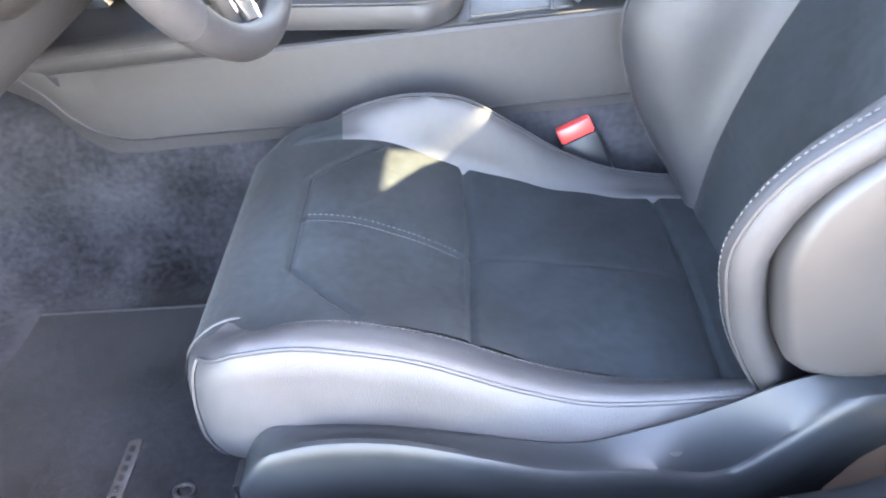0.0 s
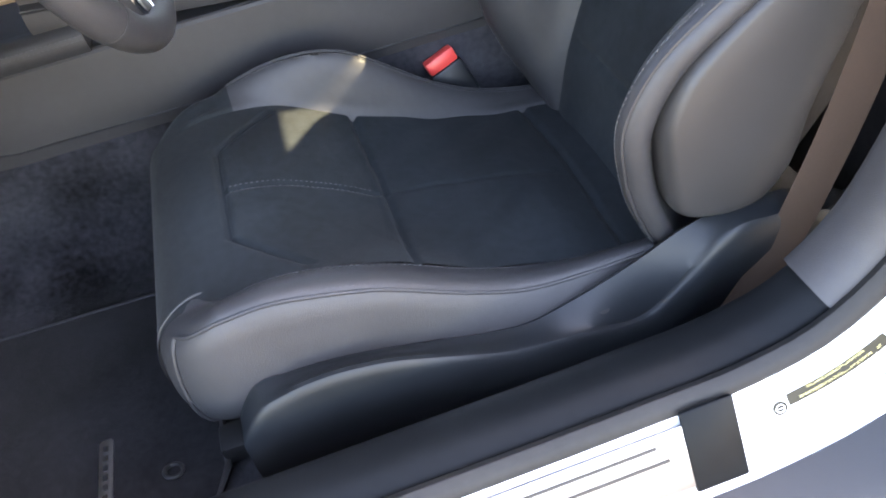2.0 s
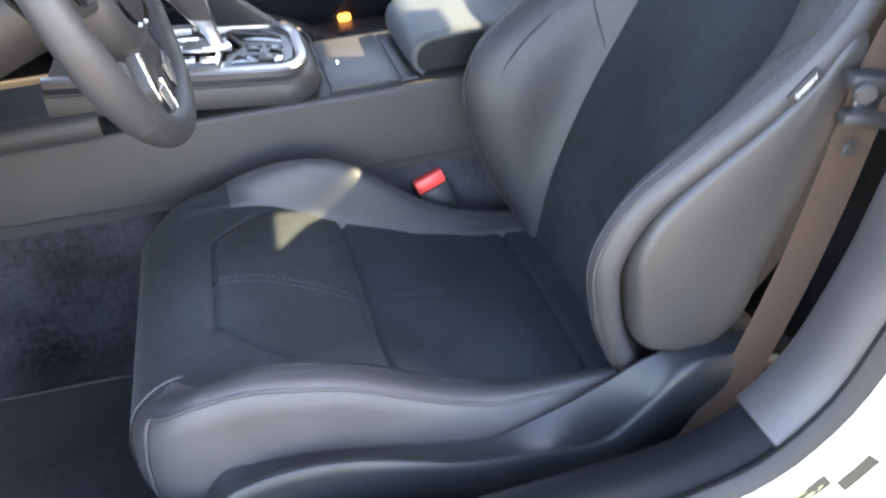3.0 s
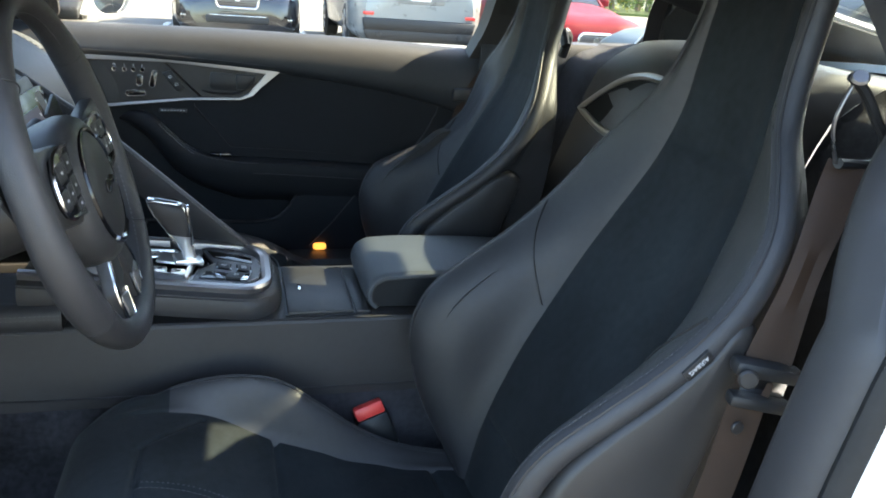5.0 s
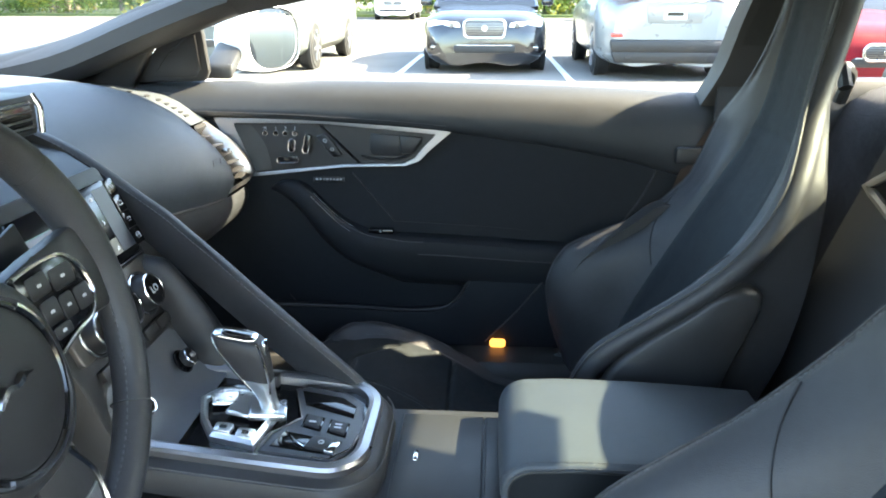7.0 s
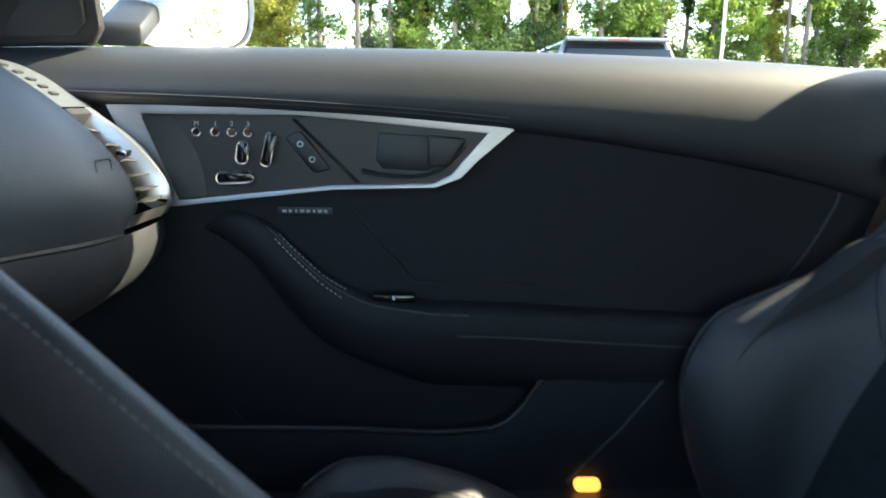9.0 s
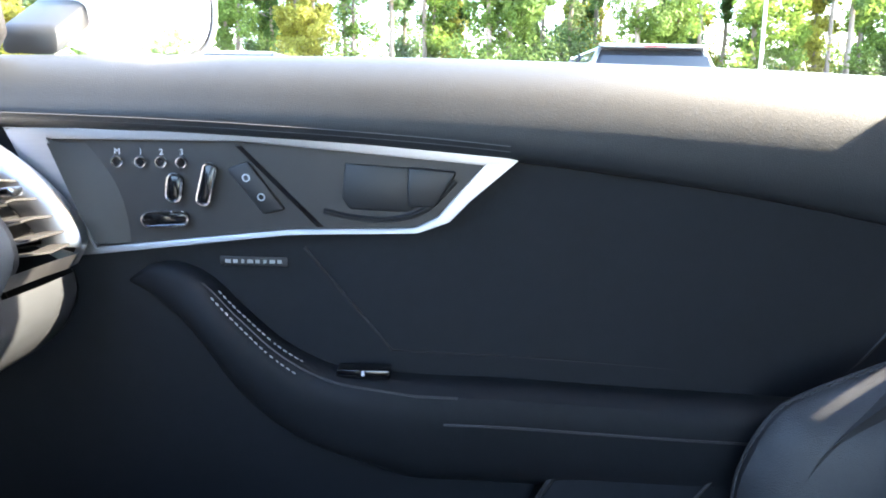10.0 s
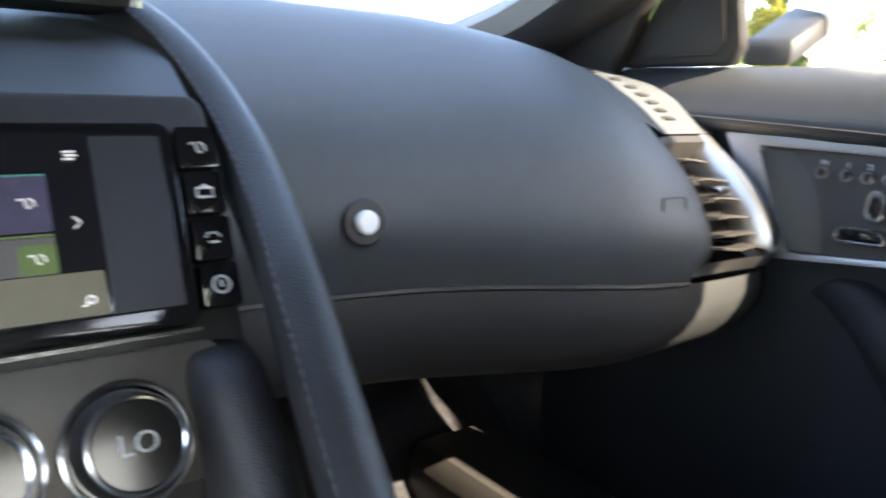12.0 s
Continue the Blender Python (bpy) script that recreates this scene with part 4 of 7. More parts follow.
        top_bend = min(range(10, 34), key=lambda m: abs(abs(rows[0][m][1] - cy) - 0.15 - bend) + 0.5 * abs(rows[0][m][2] - pipe[0][2]))
        down = [Vector(rows[9][m]) + Vector((-0.0012, side * e * 0.0012, 0.0008)) for m in range(top_bend, 38)]
        lead = [Vector(rows[k][top_bend]) + Vector((-0.0008, side * e * 0.001, 0.001)) for k in range(1, 9)]
        lead_in = list(reversed(down)) + list(reversed(lead)) + [Vector(q) for q in pipe[1:]] if e == 1 else [Vector(q) for q in pipe[7:]]
        part("piping", tube(lead_in, 0.0022, 6), LEATHER, s, "raised leather piping")
        if e == 1:
            part("corner_seam", tube([Vector(q) + Vector((-0.0008, 0, 0.001)) for q in rows[15][4:30]], 0.0015, 6), LEATHER, s)

    rise["z"], rise["x"] = 0.0, 0.040 if side > 0 else 0.0
    # backrest: cross-sections square to the spine
    spine = spline([(0.005, 0.345), (0.028, 0.45), (0.078, 0.58), (0.140, 0.70), (0.196, 0.81), (0.238, 0.90), (0.258, 0.97), (0.268, 1.04), (0.277, 1.11), (0.288, 1.17), (0.303, 1.208), (0.322, 1.222)], 120)
    ridge_x = along([(0.33, 0.0), (0.38, -0.02), (0.43, -0.045), (0.527, -0.078), (0.61, -0.079), (0.668, -0.043), (0.708, 0.010), (0.753, 0.073), (0.82, 0.142), (0.89, 0.187), (0.95, 0.214), (1.0, 0.233), (1.05, 0.249), (1.1, 0.262), (1.17, 0.278), (1.23, 0.305)])
    half = along([(0.345, 0.205), (0.45, 0.226), (0.55, 0.236), (0.70, 0.242), (0.80, 0.238), (0.88, 0.214), (0.93, 0.180), (0.98, 0.143), (1.04, 0.119), (1.10, 0.109), (1.17, 0.102), (1.205, 0.090), (1.225, 0.050)])
    core = along([(0.345, 0.140), (0.45, 0.142), (0.60, 0.142), (0.75, 0.135), (0.85, 0.115), (0.92, 0.100), (0.97, 0.092), (1.04, 0.088), (1.1, 0.084), (1.17, 0.078), (1.225, 0.038)])
    body = along([(0.345, 0.10), (0.7, 0.10), (0.80, 0.062), (0.87, 0.030), (0.93, 0.012), (1.0, 0.006), (1.1, 0.004), (1.225, 0.003)])
    rings = []
    for i, (x, z) in enumerate(spine):
        a, b = spine[max(i - 1, 0)], spine[min(i + 1, 119)]
        tx, tz = b[0] - a[0], b[1] - a[1]
        h = math.hypot(tx, tz)
        fx, fz = -tz / h, tx / h
        w, c, t, d = half(z), core(z), body(z), 0.05
        for _ in range(40):
            d += 0.5 * ((x - ridge_x(z + fz * d)) / -fx - d)
        d = max(d, 0.004)
        g = 0.006 * math.exp(-((z - 0.925) / 0.005) ** 2) + 0.004 * math.exp(-((z - 0.47) / 0.005) ** 2)
        k = min(1, max(0, (z - 0.78) / 0.12))
        k = k * k * (3 - 2 * k)
        front = [(0.0, -g), (c * 0.55, 0.002 - g), (c * 0.94, 0.007 - g * 0.6), (c, 0.006)]
        depth = {e: max(0.012, d - (0.034 if side > 0 and e > 0 else 0.0) * min(1, max(0, (0.92 - z) / 0.12)) * min(1, max(0, (z - 0.60) / 0.09))) for e in (1, -1)}
        t += k * max(0.0, 0.036 - d - t)
        side_of = lambda d: [(c, 0.006), (c + 0.006, 0.012), (c + (w - c) * 0.40, 0.012 + (d - 0.012) * 0.62), (c + (w - c) * 0.70, 0.012 + (d - 0.012) * 0.93), (w - 0.012, d + 0.001), (w - 0.003, d - 0.003), (w + 0.003, d - 0.010), (w + 0.005, d - 0.020 + 0.003 * k), (w + 0.001 + 0.003 * k, d - 0.031 + 0.007 * k), (w - 0.012 + 0.012 * k, d - 0.039 + 0.009 * k), (w - 0.030 + 0.022 * k, min(d - 0.050 + 0.017 * k, -t * 0.55)), (w - 0.032 + 0.012 * k, -t * 0.93)]
        back = [(w - 0.045 + 0.012 * k, -t), (0.0, -t - 0.008)]
        fr = spline(front, 18)
        sd = {e: spline(side_of(depth[e]), 44) for e in (1, -1)}
        bk = [(w - 0.032 + 0.012 * k, -t * 0.93)] + back

        def put(v, f):
            return P(x + fx * f, v, z + fz * f)

        rings.append({"z": z, "front": [put(-v, f) for v, f in reversed(fr[1:])] + [put(v, f) for v, f in fr], "side": {e: [put(e * v, f) for v, f in sd[e]] for e in (1, -1)},
                      "back": [put(-v, f) for v, f in bk] + [put(v, f) for v, f in reversed(bk[:-1])], "ridge": {e: put(e * (w - 0.0035), depth[e] - 0.0015) for e in (1, -1)},
                      "inner": {e: put(e * (w - 0.012), depth[e] + 0.0022) for e in (1, -1)}, "roll": {e: put(e * (w + 0.0048), depth[e] - 0.017) for e in (1, -1)}})
    if side == -1:
        at = min(rings, key=lambda r: abs(r["roll"][1][0] - 0.105) + abs(r["roll"][1][2] - 0.785))
        SPOT["tag"] = (Vector(at["roll"][1]), Vector((0.70, 0, 0.71)))
    part("backrest_centre", grid([r["front"] for r in rings]), SUEDE, s, "dark suede-like centre panel up into the headrest")
    for e in (1, -1):
        part("backrest_bolster", grid([r["side"][e] for r in rings]), LEATHER, s, "padded black leather bolster of the backrest")
        part("piping", tube([r["ridge"][e] for r in rings[3:108]], 0.0021, 6), LEATHER, s, "raised leather piping")
        part("stitching", dashes([r["inner"][e] for r in rings[5:104]], 0.0008), THREAD, s, "grey stitched seam")
        cross = []
        for j in range(1, 19):
            z = 0.650 + 0.125 * (j - 1) / 17
            lo = max(i for i in range(120) if rings[i]["z"] <= z)
            f = (z - rings[lo]["z"]) / (rings[lo + 1]["z"] - rings[lo]["z"])
            cross.append(Vector(rings[lo]["side"][e][j]).lerp(Vector(rings[lo + 1]["side"][e][j]), f))
        part("cross_seam", tube([q + Vector((-0.0008, -e * side * 0.0006, 0)) for q in cross], 0.0015, 5), PLASTIC_DARK, s)
    part("backrest_shell", grid([r["back"] for r in rings]), LEATHER_SOFT, s, "leather-covered back of the seat")
    part("headrest_top", grid([rings[-1]["front"], [Vector(q) + Vector((0.02, 0, 0.004)) for q in rings[-1]["front"]]]), SUEDE, s)

    # hard side shell of the recliner and the skirt along the outer side
    dip = 0.05 if side > 0 else 0.0
    for e in (1, -1):
        out = spline([(-0.042, 0.54), (-0.046, 0.585), (-0.030, 0.632), (0.020, 0.684), (0.072, 0.722), (0.125, 0.772 - dip * 0.25), (0.160, 0.808 - dip), (0.172, 0.803 - dip * 1.1), (0.165, 0.745 - dip * 0.5), (0.142, 0.655), (0.112, 0.56), (0.092, 0.475), (0.070, 0.450), (0.01, 0.450), (-0.022, 0.466), (-0.035, 0.50), (-0.042, 0.54)], 64)[:-1]
        rows = []
        ctr = Vector((0.055, 0, 0.60))
        for k, v in ((1.0, 0.19), (1.0, 0.226), (0.99, 0.236), (0.965, 0.244), (0.93, 0.2485), (0.89, 0.250), (0.5, 0.252), (0.05, 0.252)):
            rows.append([P(ctr.x + (x - ctr.x) * k, e * v, ctr.z + (z - ctr.z) * k) for x, z in out])
        part("side_shell", grid(rows, wrap=True, cap=True), PLASTIC, s, "moulded grey-black plastic side shell")
        if e < 0:
            continue
        lip = along([(-0.53, 0.375), (-0.510, 0.405), (-0.495, 0.424), (-0.46, 0.439), (-0.413, 0.443), (-0.36, 0.434), (-0.29, 0.406), (-0.24, 0.385), (-0.15, 0.370), (-0.063, 0.362), (-0.022, 0.403), (0.020, 0.449), (0.068, 0.452), (0.14, 0.43), (0.22, 0.37)])
        rows = []
        for x in np.linspace(-0.522, 0.22, 90):
            zk, zl = skirt_in(x), lip(x)
            rows.append([P(x, e * v, z) for v, z in [(0.230, zk - 0.006), (0.2375, zk + 0.001), (0.243, zk * 0.85 + zl * 0.15), (0.258, zk * 0.35 + zl * 0.65), (0.264, zl + 0.0015), (0.269, zl + 0.001), (0.2725, zl - 0.003), (0.275, zl - 0.012), (0.278, zl - 0.04), (0.274, zl - 0.07), (0.262, min(zl - 0.08, 0.29)), (0.25, 0.27)]])
        part("seat_skirt", skin(rows, 0.004), SILL_BLACK, s, "moulded black plastic skirt along the seat base")
        part("skirt_screw", disc(P(-0.115, e * 0.252, 0.377), (0, side * e * 0.35, 1), 0.007, 0.001, 0, 20), RUBBER, s)
    return s


driver = seat("driver_seat", -1, "black leather bucket seat with dark suede-like centre, driver's side")
passenger = seat("passenger_seat", 1, "black leather bucket seat with dark suede-like centre beside the closed door")

# airbag tag on the outer bolster
at, way = SPOT["tag"]
turn = Matrix.Rotation(-math.asin(way.z), 4, "Y")
tag = part("airbag_tag", box(at + Vector((0, 0.0002, 0)), (0.036, 0.004, 0.013), 0.001, turn), PLASTIC_DARK, driver, "small black tag with the word AIRBAG")
writing("tag_word", "AIRBAG", 0.0075, at + Vector((0, -0.0020, 0)), -way, (way.z, 0, -way.x), GREY_MARK, tag)

# ---------- seat belt and buckle ----------
belt_t = thing("seat_belt", (0.2, -0.66, 0.3), "grey-brown seat belt hanging beside the driver's seat", "seat belt")
run = spline([(0.030, -0.690, 0.33), (0.060, -0.688, 0.38), (0.113, -0.682, 0.52), (0.140, -0.678, 0.63), (0.160, -0.675, 0.755)], 20)
part("webbing", band(run, (0.73, -0.60, -0.12), (-0.66, -0.75, 0), 0.035, 0.0015), WEBBING, belt_t, "grey-brown woven webbing")
rows = []
for k, q in enumerate(spline([(0.166, -0.675, 0.75), (0.196, -0.662, 0.84), (0.226, -0.645, 0.91), (0.262, -0.622, 0.965)], 14)):
    u = k / 13
    w = 0.023 - 0.007 * math.sin(u * math.pi) ** 2
    a = Vector((0.80, -0.50, -0.20)).normalized()
    n = Vector((-0.55, -0.83, 0))
    q = Vector(q)
    rows.append([q - a * w, q - a * w * 0.3 + n * 0.004 * math.sin(u * math.pi), q + a * w * 0.4 - n * 0.003, q + a * w])
part("webbing", skin(rows, 0.0015), WEBBING, belt_t)
part("guide_loop", tube(spline([(0.228, -0.632, 1.054), (0.245, -0.628, 1.045), (0.275, -0.624, 1.015), (0.296, -0.622, 0.985), (0.290, -0.622, 0.968), (0.262, -0.622, 0.966), (0.240, -0.628, 0.968)], 30), 0.0055, 8), PLASTIC_DARK, belt_t, "curved black belt guide")
part("guide_bolt", disc((0.234, -0.636, 1.053), (-0.5, -0.6, 0.6), 0.009, 0.005, 0.002, 20), DARK_METAL, belt_t, "bright bolt head")
part("guide_stay", tube(spline([(0.234, -0.63, 1.05), (0.222, -0.63, 1.01), (0.236, -0.628, 0.968)], 12), 0.002, 8), DARK_METAL, belt_t, "thin bright stay")
turn = Matrix.Rotation(radians(-14), 4, "Z") @ Matrix.Rotation(radians(8), 4, "Y")
part("belt_tongue", box((0.168, -0.678, 0.765), (0.072, 0.024, 0.017), 0.006, turn), PLASTIC_DARK, belt_t, "black buckle tongue cover")
part("tongue_bar", box((0.162, -0.684, 0.732), (0.066, 0.020, 0.014), 0.005, turn), PLASTIC_DARK, belt_t)
part("tongue_plate", box((0.167, -0.680, 0.750), (0.046, 0.005, 0.022), 0.001, turn), CHROME, belt_t)
part("tongue_end", disc((0.138, -0.690, 0.764), (-0.4, -1, 0.1), 0.010, 0.005, 0.002, 20), PLASTIC_DARK, belt_t)
part("stop_button", disc((0.142, -0.684, 0.705), (0, -1, 0.1), 0.007, 0.004, 0.001, 16), PLASTIC_DARK, belt_t)
buckle = thing("belt_buckle", (-0.13, -0.155, 0.36), "black belt buckle with a red release button between seat and console", "belt buckle")
tilt = Matrix.Rotation(radians(-14), 4, "X") @ Matrix.Rotation(radians(-20), 4, "Y")
part("buckle_body", box((-0.122, -0.162, 0.380), (0.056, 0.030, 0.085), 0.006, tilt), SILL_BLACK, buckle)
part("release_button", box((-0.140, -0.151, 0.428), (0.050, 0.024, 0.022), 0.004, tilt), RED_PLASTIC, buckle, "bright red release button")
part("stalk", box((-0.12, -0.165, 0.325), (0.03, 0.012, 0.07), 0.003), PLASTIC_DARK, buckle)

# ---------- floor mat ----------
mat = thing("floor_mat", (-0.8, -0.42, FLOOR), "charcoal carpet floor mat with a metal badge in the driver's footwell", "floor mat")
out = [(-1.02, -0.25), (-0.66, -0.265), (-0.585, -0.29), (-0.578, -0.60), (-0.60, -0.655), (-0.95, -0.66), (-1.02, -0.60)]
part("mat_carpet", slab([(x, y, FLOOR + 0.003) for x, y in out], (0, 0, 0.009), 0.004), MAT_CARPET, mat)
part("binding", tube([(x, y, FLOOR + 0.008) for x, y in out], 0.005, 6, closed=True), LEATHER_SOFT, mat)
part("badge", slab([(-0.725 + a, -0.555 + b, FLOOR + 0.012) for a, b in rounded(0.018, 0.10, 0.006)], (0, 0, 0.003), 0.001), BRUSHED, mat, "small metal badge")
for k in range(6):
    part("badge_bar", box((-0.725, -0.59 + k * 0.014, FLOOR + 0.0155), (0.006, 0.008, 0.001)), PLASTIC_DARK, mat)
part("anchor", ring((-0.642, -0.585, FLOOR + 0.014), (0.2, 0.2, 1), 0.011, 0.003, 20, 6), PLASTIC_DARK, mat, "round mat anchor")
mat2 = thing("floor_mat", (-0.8, 0.42, FLOOR), "charcoal carpet floor mat in the passenger footwell", "floor mat")
part("mat_carpet", slab([(x, -y, FLOOR + 0.003) for x, y in out], (0, 0, 0.009), 0.004), MAT_CARPET, mat2)

# ---------- centre console ----------
flank_low = along([(-1.25, 0.62), (-0.92, 0.60), (-0.876, 0.566), (-0.844, 0.516), (-0.815, 0.490), (-0.78, 0.476), (-0.70, 0.472), (-0.5, 0.468), (0.28, 0.462)])
con = thing("centre_console", (-0.3, 0, 0.45), "black centre console with lidded bin, armrest and metal-framed selector panel", "console")
rows = []
for x in np.linspace(-1.25, 0.28, 110):
    lo = flank_low(x)
    t = 0.585
    rows.append([(x, y, z) for y, z in ((-0.128, lo - 0.03), (-0.132, lo), (-0.129, lo + 0.05), (-0.124, t - 0.006), (-0.121, t - 0.001), (-0.116, t), (0.116, t), (0.121, t - 0.001), (0.124, t - 0.006), (0.129, lo + 0.05), (0.132, lo), (0.128, lo - 0.03))])
part("console_body", grid(rows), CONSOLE_LEATHER, con, "grey-black padded console flanks", angle=25)
part("console_edge", tube([(x, -0.121, 0.5855) for x in np.linspace(-0.62, 0.1, 20)], 0.002, 6), PLASTIC_DARK, con)
rows = []
for x in np.linspace(-1.15, -0.60, 30):
    u = (x + 1.15) / 0.55
    rows.append([(x, -0.122 + y, 0.586 + z) for y, z in ((0.006, -0.004), (-0.004, -0.002), (-0.009, 0.008), (-0.007, 0.020 + 0.006 * u), (0.002, 0.028 + 0.008 * u), (0.016, 0.030 + 0.008 * u), (0.026, 0.026 + 0.006 * u), (0.030, 0.0))])
part("console_roll", grid(rows, wrap=True, cap=True), LEATHER, con, "black stitched leather roll along the console's edge")
for d in (0.0, 0.006):
    part("roll_stitching", dashes([(r[3][0], r[3][1] - 0.0006, r[3][2] - 0.002 - d) for r in rows], 0.0008), THREAD, con)
part("flank_seam", tube([(x, -0.1325, flank_low(x) + 0.001) for x in np.linspace(-1.2, 0.1, 60)], 0.0022, 6), PLASTIC_DARK, con)
part("lid_gap", box((-0.2165, -0.003, 0.5852), (0.1150, 0.2115, 0.0040)), PLASTIC_DARK, con)
lid = part("bin_lid", box((-0.2165, -0.003, 0.5865), (0.108, 0.205, 0.010), 0.003), PLASTIC, con, "flat grey-black bin lid")
part("lid_tab", box((-0.245, -0.005, 0.593), (0.006, 0.022, 0.004), 0.0015), CHROME, lid, "small bright finger tab")
part("rear_tray", box((-0.147, -0.003, 0.5862), (0.026, 0.205, 0.008), 0.003), PLASTIC, con)
crest = spline([(-0.128, 0.588), (-0.1405, 0.602), (-0.1425, 0.620), (-0.136, 0.637), (-0.119, 0.649), (-0.09, 0.6525), (0.0, 0.6535), (0.10, 0.650), (0.18, 0.645)], 44)


def rest(y, inset):
    """The armrest's outline at y, drawn in from its crest."""
    out = []
    for i, (x, z) in enumerate(crest):
        a, b = crest[max(i - 1, 0)], crest[min(i + 1, len(crest) - 1)]
        t = Vector((b[0] - a[0], 0, b[1] - a[1])).normalized()
        out.append(Vector((x, y, z)) + Vector((t.z, 0, -t.x)) * inset)
    return out


rows = [rest(y, inset) for y, inset in ((-0.1000, 0.0120), (-0.1030, 0.0085), (-0.1035, 0.0050), (-0.1015, 0.0018), (-0.096, 0.0003), (-0.085, 0.0), (-0.04, -0.0012), (0.0, -0.0016), (0.04, -0.0012), (0.080, 0.0), (0.091, 0.0003), (0.0965, 0.0018), (0.0985, 0.005), (0.098, 0.0085), (0.095, 0.012))]
part("armrest", grid(rows), DASH_LEATHER, con, "padded black leather armrest with a rounded front edge", angle=60)
for y, d in ((-0.1015, 0.006), (0.0965, -0.006)):
    part("armrest_cheek", slab([p for p in rest(y, 0.0095)] + [Vector((0.18, y, 0.588))], (0, d, 0), 0.0), SILL_BLACK, con, "dark flat side of the armrest")
part("armrest_seam", tube(rest(-0.1030, 0.0092), 0.0016, 6), PLASTIC_DARK, con)
for y, inset in ((-0.0985, -0.0002), (-0.1038, 0.0048)):
    part("armrest_stitching", dashes(rest(y, inset)[4:], 0.0007), THREAD, con)


def pod(x, y, lift=0.0):
    """A place on the sloping selector panel."""
    return Vector((x, y, 0.628 + 0.10 * (-0.30 - x) + lift))


def pod_outline(grow):
    pts = [(-0.66, -0.095 - grow), (-0.42, -0.100 - grow)]
    pts += [(-0.345 + (0.045 + grow) * math.sin(a), -0.045 - (0.055 + grow) * math.cos(a)) for a in np.linspace(0, math.pi / 2, 8)]
    pts += [(-0.345 + (0.045 + grow) * math.cos(a), 0.045 + (0.055 + grow) * math.sin(a)) for a in np.linspace(0, math.pi / 2, 8)]
    pts += [(-0.42, 0.100 + grow), (-0.66, 0.095 + grow)]
    return pts


rows = []
for grow, drop in ((0.008, -0.050), (0.020, -0.045), (0.024, -0.030), (0.020, -0.014), (0.010, -0.007), (0.004, -0.006)):
    rows.append([pod(x, y, drop) for x, y in pod_outline(grow)])
part("pod_skirt", grid(rows), LEATHER, con, "padded stitched leather roll round the selector panel")
part("pod_stitching", tube([pod(x, y, -0.009) for x, y in pod_outline(0.0225)][:14], 0.001, 5), THREAD, con)
rows = [[pod(x, y, d) for x, y in pod_outline(g)] for g, d in ((0.006, -0.008), (0.008, 0.002), (0.005, 0.006), (-0.004, 0.007), (-0.010, 0.004), (-0.012, -0.006))]
part("pod_frame", grid(rows), POD_METAL, con, "satin metal frame of the selector panel", angle=30)
part("pod_floor", slab([pod(x, y, -0.010) for x, y in pod_outline(-0.011)], (0, 0, 0.004)), GLOSS_BLACK, con, "gloss black selector panel")


def pod_plate(name, pts, lo, thick, mat, parent, label="", bevel=0.0015):
    return part(name, slab([pod(x, y, lo) for x, y in pts], (0, 0, thick), bevel), mat, parent, label)


# raised dark island at the rear of the panel, with its tray, keys and parking switch
island = [(-0.418, -0.080), (-0.412, -0.040), (-0.386, 0.000), (-0.408, 0.066), (-0.395, 0.078), (-0.345, 0.072), (-0.318, 0.050), (-0.309, 0.0), (-0.316, -0.052), (-0.338, -0.080)]
pod_plate("control_island", island, -0.006, 0.007, SLOPE_GREY, con, "slate grey raised control island", 0.002)
part("island_rim", tube([pod(x, y, 0.0015) for x, y in island], 0.0011, 6, closed=True), DARK_METAL, con)
pod_plate("coin_tray", [(-0.400, 0.064), (-0.345, 0.058), (-0.325, 0.040), (-0.324, 0.012), (-0.388, 0.030)], 0.0008, 0.0014, GLOSS_BLACK, con, "gloss black shallow tray", 0.0005)
for pts, marks in (([(-0.382, 0.010), (-0.358, 0.005), (-0.358, -0.026), (-0.383, -0.020)], 1), ([(-0.351, 0.004), (-0.326, -0.001), (-0.326, -0.033), (-0.350, -0.027)], 2)):
    pod_plate("key_well", pts, 0.0008, 0.0012, GLOSS_BLACK, con, "", 0.0004)
    cx, cy = sum(p[0] for p in pts) / 4, sum(p[1] for p in pts) / 4
    key = pod_plate("mode_button", [(cx + (x - cx) * 0.8, cy + (y - cy) * 0.8) for x, y in pts], 0.001, 0.0035, PLASTIC_DARK, con, "black square key")
    for k in range(marks):
        part("button_mark", slab([pod(cx + a, cy - 0.003 + 0.007 * k + c, 0.0046) for a, c in rounded(0.009, 0.003, 0.001, 2)], (0, 0, 0.0004)), GREY_MARK, key)
brake_well = [(-0.398, -0.034), (-0.328, -0.043), (-0.334, -0.072), (-0.408, -0.068)]
pod_plate("switch_well", brake_well, 0.0008, 0.0012, GLOSS_BLACK, con, "gloss black well of the parking switch", 0.0004)
sw = pod_plate("parking_switch", [(-0.362, -0.042), (-0.336, -0.046), (-0.341, -0.068), (-0.368, -0.067)], 0.001, 0.006, PLASTIC_DARK, con, "black parking switch with a bright edge", 0.002)
pod_plate("switch_edge", [(-0.337, -0.046), (-0.328, -0.047), (-0.333, -0.070), (-0.345, -0.070)], 0.001, 0.005, CHROME, sw, "", 0.0015)
part("switch_mark", ring(pod(-0.350, -0.056, 0.0075), (0, 0, 1), 0.0032, 0.0006, 16, 5), GREY_MARK, sw)
part("tray_clip", tube([pod(-0.388, -0.046, 0.004), pod(-0.380, -0.058, 0.006), pod(-0.368, -0.064, 0.004)], 0.0012, 6), CHROME, sw)

